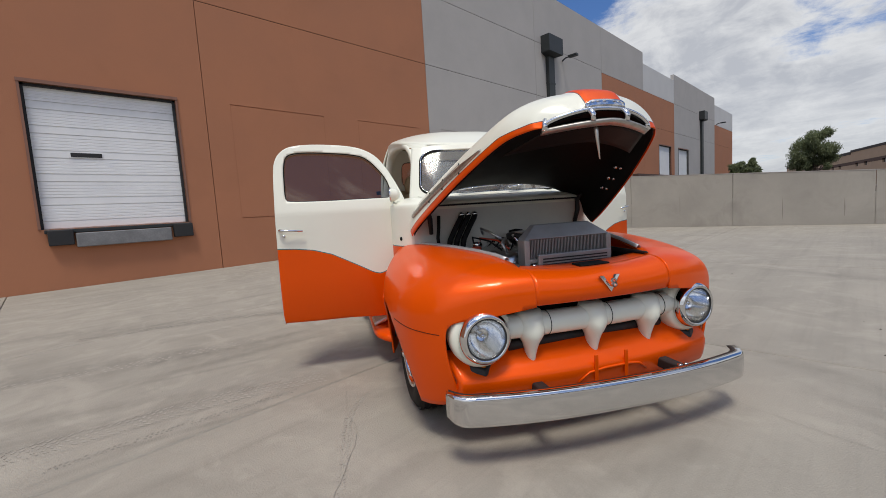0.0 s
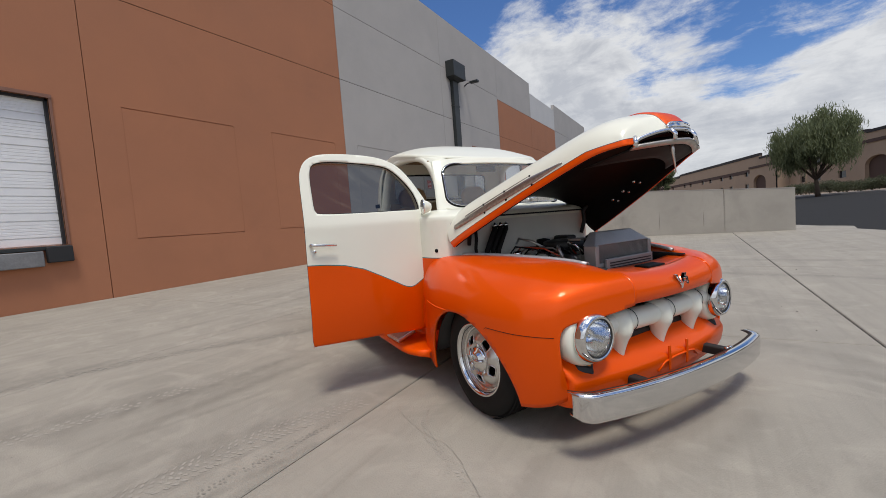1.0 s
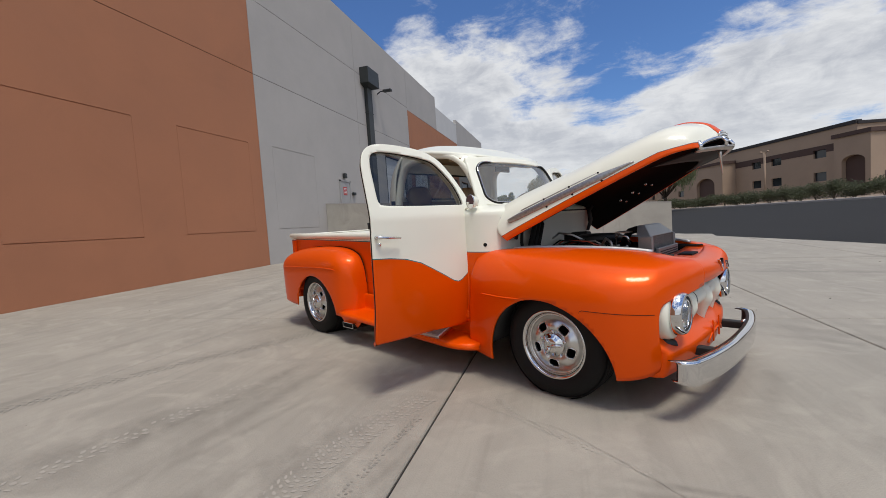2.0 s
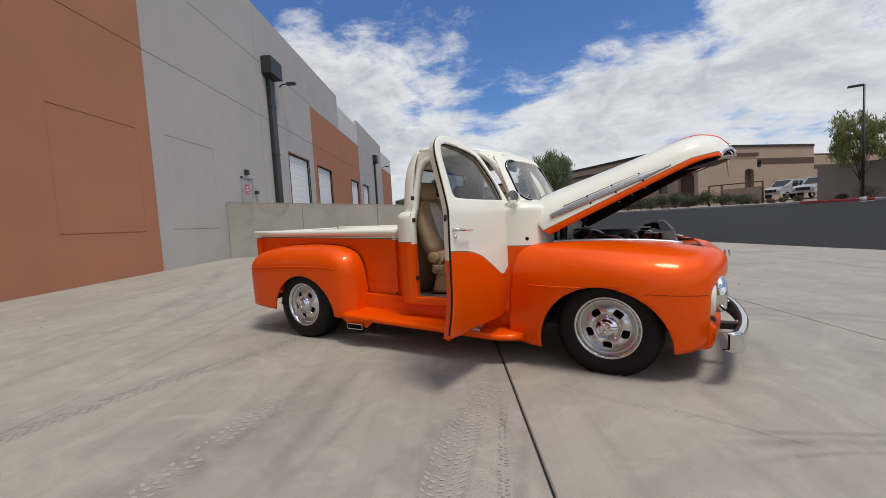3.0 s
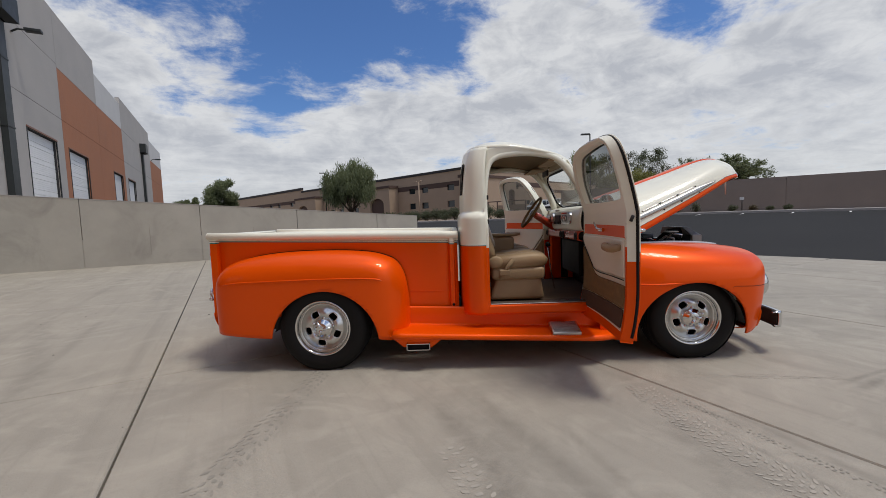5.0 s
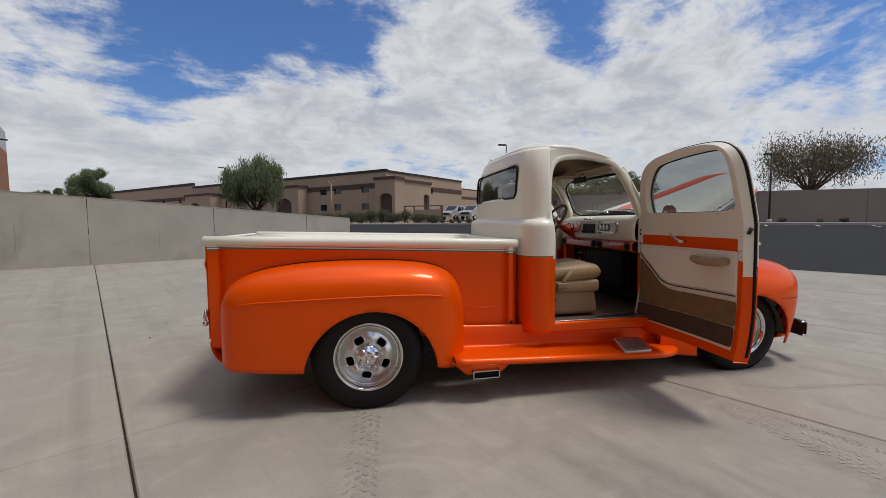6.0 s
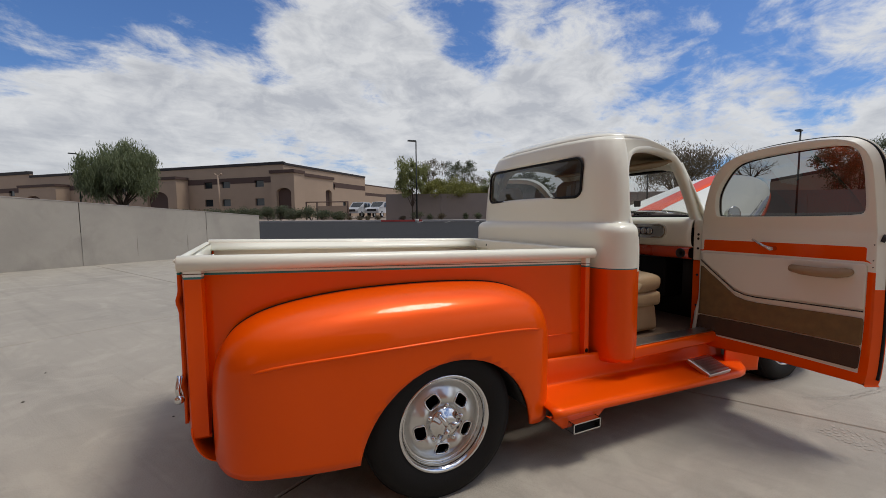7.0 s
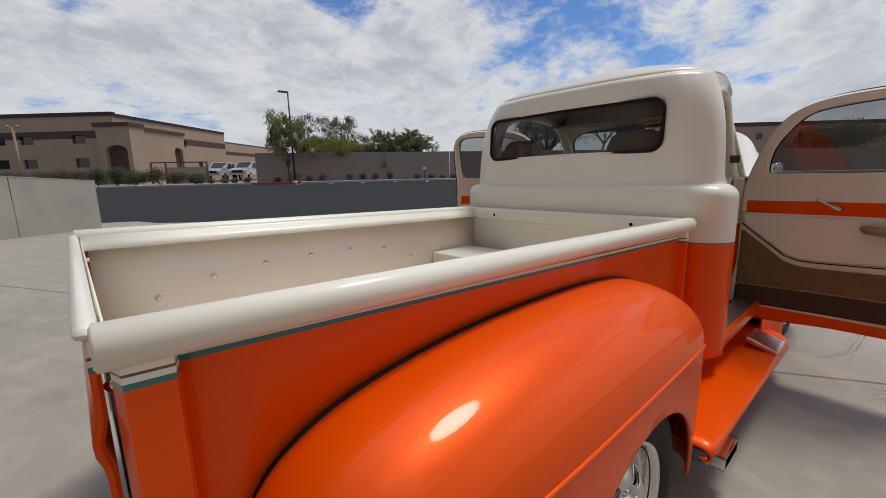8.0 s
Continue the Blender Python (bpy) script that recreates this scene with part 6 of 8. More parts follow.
    sur = shell("windscreen_surround", surf(ws, 80, 40, lambda p: -wi(p.y / (1 - 0.12 * frac(p)), frac(p) * 0.6)), P_CREAM, ob, "", 0.014)

    def on_ws(y, h):
        v = h / 0.6
        w = 1 - 0.12 * v
        return ws(0.5 + y / 1.29, v)
    rod("windscreen_seal", [Vector(on_ws(y, h)) + Vector((0.004, 0, 0.004)) for y, h in shape], 0.011, TYRE, sur, "black rubber windscreen seal", 8, True)
    rod("windscreen_trim", [Vector(on_ws(y * 1.0, h)) + Vector((0.013, 0, 0.011)) for y, h in shape], 0.003, CHROME, sur, "thin chrome insert", 6, True)
    g = shell("windscreen", surf(ws, 60, 30, lambda p: wi(p.y / (1 - 0.12 * frac(p)), frac(p) * 0.6)), WS_GLASS, sur, "clear windscreen with a pale veil for the mirrored sky", 0.0)
    g.visible_shadow = False
    for s0, s1 in (((0.10, 0.02), (0.42, 0.06)), ((-0.30, 0.02), (0.04, 0.05))):
        a, b = Vector(on_ws(s0[0], s0[1] + 0.02)) + Vector((0.03, 0, 0.02)), Vector(on_ws(s1[0], s1[1] + 0.03)) + Vector((0.02, 0, 0.015))
        rod("wiper", [a, a.lerp(b, 0.5) + Vector((0.008, 0, 0.006)), b], 0.006, CHROME, sur, "bright wiper arm")
    boxpart("inner_mirror", (0.50, 0.52, -0.10, 0.10, 1.555, 1.61), SATIN, ob, "rear-view mirror", 0.008)
    rod("mirror_stem", [(0.52, 0, 1.60), (0.55, 0, 1.65)], 0.008, CHROME, ob)
    for sg in (-1, 1):
        boxpart("sun_visor", (0.40, 0.53, min(sg * 0.12, sg * 0.58), max(sg * 0.12, sg * 0.58), 1.632, 1.648), CLOTH, ob, "tan sun visor", 0.008)

    # cowl: sides, top and firewall in one sheet
    out = [(0.70, -0.79), (0.78, -0.785), (0.86, -0.76), (0.93, -0.71), (0.975, -0.645), (0.99, -0.55), (0.995, -0.3), (1.0, 0.0), (0.995, 0.3), (0.99, 0.55), (0.975, 0.645), (0.93, 0.71), (0.86, 0.76), (0.78, 0.785), (0.70, 0.79)]

    def cw(u, v):
        x, y = curve(out, u)
        if v < 0.7:
            return (x, y, lerp(0.38, 1.185, v / 0.7))
        k = (v - 0.7) / 0.3
        yy = y * (1 - 0.19 * k ** 1.5)
        q = (yy / 0.645) ** 2
        xb = 0.868 - 0.07 * q - 0.05 * (abs(yy) / 0.645) ** 6
        xe = min(xb, x) if abs(y) < 0.70 else lerp(x, min(x, xb), 0.9)
        return (lerp(x, xe, k ** 1.5), yy, 1.185 + 0.055 * math.sin(k * math.pi / 2))

    def cowl_paint(p):
        if p.x > 0.965 and p.z < 1.15:
            return 3.0
        return p.z - 0.905 + 0.03 * max(0, p.x - 0.7)
    co = shell("cowl", surf(cw, 90, 50, None, (cowl_paint, [(-9, 0.0, 0), (0.0, 0.006, 1), (0.006, 2.0, 3), (2.0, 9, 4)])), PAINTS + [FIREWALL], ob, "cream cowl and pale firewall", 0.01)
    for sg in (-1, 1):
        lathe("cowl_grommet", [(0.014, 0), (0.014, 0.003), (0.0, 0.004)], (0.885, sg * 0.750, 0.955), (0.45, sg, 0), BLACK, co, "", 14)
    rod("firewall_lip", [(1.006, -0.6 + 0.06 * k, 1.172) for k in range(21)], 0.006, SATIN, co, "dark rubber lip at the firewall top")
    return ob


cab_ob = cab()


# ---------------------------------------------------------------- doors
DOOR_OUT = [(0.0, 0.385), (0.0, 0.7), (0.0, 1.08), (0.012, 1.20), (0.045, 1.30), (0.085, 1.39), (0.135, 1.485), (0.20, 1.57), (0.29, 1.625), (0.40, 1.652), (0.55, 1.664), (0.70, 1.664), (0.80, 1.647), (0.862, 1.605), (0.895, 1.54), (0.906, 1.45), (0.91, 1.2), (0.915, 0.95), (0.918, 0.6), (0.916, 0.395), (0.88, 0.385), (0.5, 0.38)]
DOOR_WIN = [(0.11, 1.26), (0.118, 1.33), (0.142, 1.40), (0.195, 1.48), (0.26, 1.548), (0.33, 1.580), (0.48, 1.600), (0.66, 1.610), (0.77, 1.604), (0.822, 1.575), (0.84, 1.50), (0.842, 1.38), (0.838, 1.285), (0.81, 1.255), (0.6, 1.246), (0.3, 1.246), (0.13, 1.248)]


STRETCH, THICK = 1.03, 0.066


def door(sg, hinge, angle):
    """angle: 0 lies shut along the side, 90 stands straight out."""
    a = radians(angle)
    d = Vector((-math.cos(a), sg * math.sin(a), 0))
    n = Vector((math.sin(a), sg * math.cos(a), 0))
    h = Vector((hinge[0], sg * hinge[1], 0))

    def put(s, z, o):
        lean = (0.118 + 0.10 * min(1.0, max(0.0, 1 - s / 0.92))) * max(0.0, (z - 1.17) / 0.5) ** 1.15 + 0.042 * max(0.0, (0.72 - z) / 0.33) ** 2
        belly = 0.018 * math.sin(math.pi * min(1, max(0, s / 0.92)))
        return h + d * (s * STRETCH) + n * (o + belly - lean) + Vector((0, 0, z + 0.010))

    def back(p):
        q = p - h
        return q.dot(d) / STRETCH, p.z - 0.010
    outline = smooth_line(DOOR_OUT, 120, True)
    window = smooth_line(DOOR_WIN, 90, True)
    inn, win = inside(outline), inside(window)

    def keep(p):
        s, z = back(p)
        return min(inn(s, z), -win(s, z))

    def inset(s, z):
        """The inner face is smaller than the outer skin: its free edge slants inwards."""
        return s - 0.030 * min(1.0, max(0.0, (s - 0.6) / 0.3)), z - 0.018 * min(1.0, max(0.0, (z - 1.45) / 0.2))
    inner_line = [inset(s, z) for s, z in outline]
    inn2 = inside(inner_line)

    def keep_in(p):
        s, z = back(p)
        return min(inn2(s, z), -win(s, z))
    vline = [(-0.1, 0.775), (0.0, 0.832), (0.11, 0.755), (0.20, 0.700), (0.235, 0.692), (0.28, 0.705), (0.36, 0.752), (0.46, 0.808), (0.56, 0.862), (0.68, 0.900), (0.80, 0.917), (1.0, 0.93)]

    def vz(s):
        for (a0, b0), (a1, b1) in zip(vline, vline[1:]):
            if s <= a1:
                return lerp(b0, b1, (s - a0) / (a1 - a0))
        return 0.93
    grid = lambda o: (lambda u, v: put(lerp(-0.02, 0.94, u), lerp(0.36, 1.68, v), o))
    ob = shell("door", surf(grid(0.0), 56, 72, keep, (lambda p: back(p)[1] - vz(back(p)[0]), [(-9, 0.0, 0), (0.0, 0.006, 1), (0.006, 9, 3)])), PAINTS, truck, "open door, cream over orange with a scalloped edge", 0.006)
    # edge
    bm = bmesh.new()
    for line, far, depth in ((outline, inner_line, THICK), (window, window, THICK)):
        A = [bm.verts.new(put(s, z, 0.001)) for s, z in line]
        B = [bm.verts.new(put(s, z, -depth)) for s, z in far]
        for k in range(len(line)):
            q = (k + 1) % len(line)
            fc = bm.faces.new((A[k], A[q], B[q], B[k]))
            fc.smooth = True
            fc.material_index = 3 if line[k][1] > (0.93 if line[k][0] > 0.4 else 0.83) else 0
    part("door_edge", bm, PAINTS, ob, "", True)
    # inside trim: cream upper, orange strip, pale panel, tan carpet, dark kick strip
    def trim(p):
        s, z = back(p)
        if s > 0.855 and z < 1.12:
            return 5.5 if z < 0.97 else 0.5
        if z > 1.092:
            return 0.5
        if z > 1.012:
            return 1.5 if 0.015 < s < 0.85 else 0.5
        return 2.5
    inner = surf(grid(-THICK), 56, 88, keep_in, (trim, [(0, 1, 0), (1, 2, 1), (2, 9, 2)]))
    for fc in inner.faces:
        c_ = fc.calc_center_median()
        s, z = back(c_)
        if s > 0.862:
            fc.material_index = 1 if z < 0.965 else 0
        elif z < 0.43:
            fc.material_index = 1
    tp = shell("inner_skin", inner, [P_CREAM, P_ORANGE, P_CREAM], ob, "cream inner door skin with an orange strip", 0.003)
    # raised trim panels
    up = [(0.012, 1.0), (0.012, 0.955), (0.07, 0.905), (0.15, 0.84), (0.20, 0.797), (0.23, 0.775), (0.26, 0.762), (0.30, 0.753), (0.36, 0.750), (0.6, 0.758), (0.853, 0.765), (0.853, 1.0)]
    lo = [(0.012, 0.912), (0.07, 0.860), (0.15, 0.795), (0.23, 0.727), (0.29, 0.708), (0.36, 0.703), (0.6, 0.710), (0.853, 0.718), (0.853, 0.575), (0.012, 0.565)]
    kick = [(0.012, 0.558), (0.853, 0.568), (0.853, 0.455), (0.012, 0.445)]
    for nm, shape, m, off, lab in (("upper_trim", up, P_CREAM, -THICK - 0.006, "pale vinyl trim panel"), ("carpet_panel", lo, TAN_DARK, -THICK - 0.006, "tan carpet panel"), ("kick_strip", kick, BROWN, -THICK - 0.007, "dark brown carpet kick strip")):
        ins = inside(shape)
        shell(nm, surf(grid(off), 60, 90, lambda p: ins(*back(p))), m, tp, lab, 0.008)
    rod("trim_piping", [put(s, z, -THICK - 0.011) for s, z in [(0.012, 0.945), (0.07, 0.893), (0.15, 0.828), (0.23, 0.762), (0.29, 0.743), (0.36, 0.738), (0.6, 0.746), (0.85, 0.754)]], 0.0035, SATIN, tp, "dark piping")
    bm = bmesh.new()
    tube(bm, [put(s, z, o - THICK + 0.046) for s, z, o in ((0.53, 0.95, -0.052), (0.545, 0.948, -0.082), (0.60, 0.942, -0.095), (0.68, 0.940, -0.098), (0.75, 0.943, -0.092), (0.785, 0.950, -0.075), (0.79, 0.952, -0.052))], [0.016, 0.022, 0.026, 0.027, 0.027, 0.024, 0.018], 12)
    part("armrest", bm, TAN, ob, "tan padded pull handle", True)
    rod("inner_handle", [put(0.435, 1.052, -THICK), put(0.43, 1.052, -THICK - 0.037), put(0.40, 1.065, -THICK - 0.042), put(0.335, 1.105, -THICK - 0.04)], [0.014, 0.012, 0.008, 0.006], CHROME, ob, "chrome inner handle")
    for z in (1.10, 1.02, 0.985):
        lathe("latch_screw", [(0.007, 0), (0.0, 0.003)], put(0.873, z, -THICK), -n, SATIN, ob, "", 8)
    boxp = [put(0.892, 1.115, -THICK + 0.02), put(0.90, 1.115, -0.04), put(0.902, 1.15, -0.035), put(0.89, 1.15, -0.05)]
    rod("latch", [boxp[0], boxp[2]], 0.010, SATIN, ob)
    # weather seal round the edge
    rod("door_seal", [put(s, z, -0.011) for s, z in smooth_line([(s - (0.0085 if s > 0.5 else -0.010), z - (0.0085 if z > 1.5 else 0)) for s, z in DOOR_OUT], 120, True) if s > 0.05 and z > 0.40], 0.0095, TYRE, ob, "thick black rubber door seal", 8)
    # glass
    gl = surf(grid(-0.028), 50, 60, lambda p: win(*back(p)) + 0.004)
    g = shell("window_glass", gl, GLASS_TINT, ob, "lightly tinted door glass", 0.0)
    rod("window_seal", [put(s, z, -0.016) for s, z in window], 0.006, TYRE, ob, "black window channel", 6, True)
    # outer handle
    hd = rod("handle", [put(0.885, 1.058, 0.0), put(0.885, 1.058, 0.035), put(0.86, 1.056, 0.042), put(0.735, 1.046, 0.040)], [0.012, 0.010, 0.009, 0.007], CHROME, ob, "chrome door handle")
    lathe("lock", [(0.011, 0), (0.010, 0.005), (0.0, 0.006)], put(0.865, 1.015, 0.004), n, CHROME, ob, "", 12)
    for z in (0.55, 1.06):
        rod("hinge", [put(-0.02, z - 0.03, 0.01), put(-0.02, z + 0.03, 0.01)], 0.014, P_CREAM if z > 0.9 else P_ORANGE, ob, "")
        rod("hinge_leaf", [put(-0.05, z, 0.0), put(0.03, z, 0.006)], 0.010, P_CREAM if z > 0.9 else P_ORANGE, ob)
    if sg > 0:
        return ob
    # door mirror
    c_ = put(0.125, 1.262, 0.095)
    rod("mirror_arm", [put(0.10, 1.215, 0.0), put(0.11, 1.225, 0.05), c_ - n * 0.03], 0.008, P_CREAM, ob, "cream mirror arm")
    axm = d * 0.95 - n * 0.22
    mr = lathe("door_mirror", [(0.0, -0.065), (0.022, -0.06), (0.039, -0.038), (0.049, -0.008), (0.051, 0.0), (0.046, 0.003)], c_, axm, P_CREAM, ob, "round cream door mirror", 28)
    lathe("mirror_rim", [(0.051, -0.004), (0.054, 0.001), (0.051, 0.006), (0.046, 0.004)], c_, axm, CHROME, mr, "chrome rim", 28)
    lathe("mirror_glass", [(0.047, 0.003), (0.0, 0.003)], c_, axm, CHROME, mr, "mirror glass", 28)
    return ob


door(-1, (0.735, 0.66), 88.0)
door(1, (0.695, 0.70), 68.0)


# ---------------------------------------------------------------- hood, raised
HA = radians(25.6)


def hood_point(a, y, h):
    return Vector((1.0 + a * math.cos(HA) - h * math.sin(HA), y, 0.955 + a * math.sin(HA) + h * math.cos(HA)))


HOOD = [(0.0, 0.70, 0.345, 0.0, 0.0), (0.15, 0.685, 0.332, 0.0, 0.0), (0.4, 0.632, 0.298, 0.0, 0.0), (0.7, 0.555, 0.260, 0.005, 0.0), (0.95, 0.473, 0.232, 0.02, 0.0), (1.08, 0.422, 0.212, 0.035, 0.002), (1.15, 0.384, 0.184, 0.055, 0.010), (1.195, 0.350, 0.142, 0.072, 0.020), (1.228, 0.322, 0.094, 0.083, 0.029), (1.243, 0.290, 0.036, 0.087, 0.033), (1.248, 0.268, -0.006, 0.088, 0.034)]


def hood_sheet(inset=0.0):
    """Rows: station, half width, crown height, forward bow of the centre, droop of the edge."""
    def f(u, v):
        a, w, hh, bow, drop = curve(HOOD, u)
        w, hh = w - inset, hh - inset
        ph = math.pi * v
        c_, s_ = math.cos(ph), max(0.0, math.sin(ph))
        y = w * math.copysign(abs(c_) ** (2 / 3.0), c_)
        h = -drop + (hh + drop) * s_ ** (2 / 3.0)
        rear = (0.05 * max(0.0, 1 - h / 0.15) ** 2 + 0.11 * (1 - (y / w) ** 2)) * (1 - u) ** 4
        ridge = (0.013 + 0.017 * u ** 3) / (1 + math.exp((abs(y) - 0.098) / 0.008)) * min(1.0, u / 0.25) * min(1.0, (1 - u) / 0.05)
        return hood_point(a + rear + bow * (1 - (y / w) ** 2) + 0.5 * ridge * u ** 6, y - 0.02 * u * u, h + ridge)
    return f


def hood():
    f = hood_sheet()

    def local(p):
        q = p - Vector((1.0, 0, 0.955))
        return q.x * math.cos(HA) + q.z * math.sin(HA), -q.x * math.sin(HA) + q.z * math.cos(HA)

    def paint(p):
        a, h = local(p)
        stripe = 0.092 - abs(p.y + 0.018) + 0.05 * max(0, 0.6 - a)
        edge = 0.048 - 0.012 * a - h - 0.036 * max(0, (a - 1.08) / 0.17)
        return max(stripe if h > 0.05 or a > 1.28 else -1, edge if abs(p.y + 0.02) > 0.25 else -1)
    ob = shell("hood", surf(f, 70, 140, None, (paint, [(-9, -0.004, 3), (-0.004, 0.0, 2), (0.0, 9, 0)])), PAINTS, truck, "raised cream hood with an orange centre stripe and edge", 0.004)
    g = hood_sheet(0.014)
    shell("hood_liner", surf(lambda u, v: g(0.01 + u * 0.98, v), 40, 50), BLACK, ob, "flat black hood underside", 0.003)
    # chrome scoop mouth: upper lip, ends, lower bar and two teeth
    def shift(da, dh):
        return hood_point(da, 0, dh) - hood_point(0, 0, 0)

    def low(t, back=0.0, dh=0.0):
        return hood_point(1.246 + 0.106 * (1 - abs(t) ** 1.5) - back, 0.272 * t - 0.02, -0.042 - 0.026 * (1 - abs(t) ** 1.5) + dh)
    ring = [f(1.0, k / 60) + shift(0.006, 0.002) for k in range(61)]
    ring = [p for p in ring if abs(p.y + 0.02) < 0.262]
    rod("scoop_trim", ring, 0.0105, CHROME, ob, "chrome scoop surround", 10)
    lb = shell("scoop_lower_bar", surf(lambda u, v: low(lerp(-1, 1, u), 0.035 * v), 24, 2), PEWTER, ob, "dull grey lower scoop bar with a centre peak", 0.012)
    shell("nose_underside", surf(lambda u, v: low(lerp(-1, 1, u) * (1 + 0.35 * v), 0.035 + 0.16 * v, 0.004 + 0.02 * v), 20, 5), BLACK, lb, "dark metal under the nose", 0.006)
    for s in (-1, 1):
        e = low(s * 0.99)
        rod("scoop_end", [e + shift(-0.004, -0.004), e + shift(0.004, 0.02) + Vector((0, -s * 0.006, 0)), e + shift(0.008, 0.048) + Vector((0, -s * 0.012, 0))], [0.012, 0.015, 0.011], CHROME, ob, "chrome scoop end")
    # black sheet across the scoop mouth in place of its shaded depth
    bm = surf(lambda u, v: f(1.0, lerp(0.06, 0.94, u)).lerp(low(lerp(0.92, -0.92, u)), v) + shift(-0.05, 0.0), 24, 3)
    shell("scoop_inside", bm, BLACK, ob, "black sheet standing in for the shade in the scoop", 0.002)
    for y in (-0.105, 0.065):
        t = (y + 0.02) / 0.272
        b_ = low(t)
        a_ = hood_point(1.249 + 0.088 * (1 - t * t), y, -0.010)
        rod("scoop_tooth", [a_ + shift(-0.006, 0.012), a_ + shift(0.010, -0.004), a_.lerp(b_, 0.55) + shift(0.012, 0), b_ + shift(0.0, 0.002)], [0.010, 0.014, 0.014, 0.010], CHROME, ob, "chrome scoop tooth")
    # badge plate above the scoop
    bm = surf(lambda u, v: f(0.958 + 0.034 * v, lerp(0.436, 0.572, u)) + shift(0.009, 0.004), 14, 4)
    bp = shell("badge_plate", bm, CHROME, ob, "chrome badge plate with worn lettering bars", 0.008)
    for k in range(7):
        q = f(0.975, 0.449 + 0.0184 * k) + shift(0.014, 0.008)
        rod("lettering_bar", [q + Vector((0, -0.007, 0)), q + Vector((0, 0.006, 0))], 0.0024, PEWTER, bp)
    # latch pin under the nose
    b_ = hood_point(1.29, -0.065, -0.05)
    rod("latch_pin", [b_, b_ + Vector((0.004, 0.002, -0.03)), b_ + Vector((0.014, 0.008, -0.15))], [0.011, 0.009, 0.0025], SPIKE, ob, "tapered bright hood latch pin")
    e_ = hood_point(1.21, -0.005, -0.035)
    em = lathe("latch_emblem", [(0.026, 0.0), (0.026, 0.006), (0.021, 0.009), (0.020, 0.005)], e_, (0.5, -0.2, -0.85), SPIKE, ob, "small oval bright emblem plate", 20)
    lathe("emblem_centre", [(0.020, 0.004), (0.010, 0.006), (0.0, 0.007)], e_, (0.5, -0.2, -0.85), SATIN, em, "", 16)
    # side spears
    for sg in (-1, 1):
        def side(a, h, off):
            lo, hi = 0.0, 0.5
            u = 0.0
            ua, ub = 0.0, 1.0
            for _ in range(24):
                u = (ua + ub) / 2
                if curve(HOOD, u)[0] < a:
                    ua = u
                else:
                    ub = u
            for _ in range(24):
                m_ = (lo + hi) / 2
                if local(f(u, m_))[1] < h:
                    lo = m_
                else:
                    hi = m_
            p = f(u, lo)
            return Vector((p.x, sg * (abs(p.y) + off), p.z))

        def spear(u, v):
            a = lerp(0.115, 0.955, u)
            wd = 0.021 * min(1, (1 - u) / 0.25 + 0.15) * (0.8 + 0.2 * min(1, u / 0.1))
            hc = lerp(0.118, 0.058, u)
            ang = v * math.pi
            return side(a, hc - wd * math.cos(ang), 0.003 + 0.013 * math.sin(ang))
        sp = shell("hood_spear", surf(spear, 50, 8), SPEAR, ob, "worn bright hood side spear", 0.004)
        for u1 in (0.33, 0.54, 0.76):
            a1 = lerp(0.115, 0.955, u1)
            hm = lerp(0.118, 0.058, u1)

            def dash(u, v):
                a = lerp(a1 - 0.17, a1, u)
                return side(a, lerp(0.118, 0.058, (a - 0.115) / 0.84) + 0.033 - 0.004 * math.cos(v * math.pi), 0.002 + 0.004 * math.sin(v * math.pi))
            shell("spear_dash", surf(dash, 10, 6), SPEAR, sp, "short bright dash", 0.002)
            for dh in (0.031, -0.027):
                lathe("dash_bolt", [(0.0075, -0.002), (0.007, 0.002), (0, 0.003)], side(a1 + 0.004, hm + dh, 0.006), (0, sg, 0), TYRE, sp, "", 8)
        for k in range(3):
            p = side(0.40 + 0.13 * k, 0.11, -0.022)
            lathe("spear_stud", [(0.014, 0), (0.012, 0.012), (0, 0.014)], p, (0, -sg, 0), CHROME, ob, "bright trim stud nut", 10)
            lathe("spear_stud", [(0.010, 0), (0.009, 0.012), (0, 0.014)], p + Vector((0.05, 0, -0.012)), (0, -sg, 0), CHROME, ob, "bright trim stud nut", 10)
        # hinge arm down to the firewall
        rod("hinge_arm", [(1.02, sg * 0.56, 0.98), (1.05, sg * 0.57, 1.08), (1.03, sg * 0.585, 1.16), (1.06, sg * 0.60, 1.20)], [0.014, 0.018, 0.016, 0.012], SATIN, ob, "black hood hinge arm")


hood()


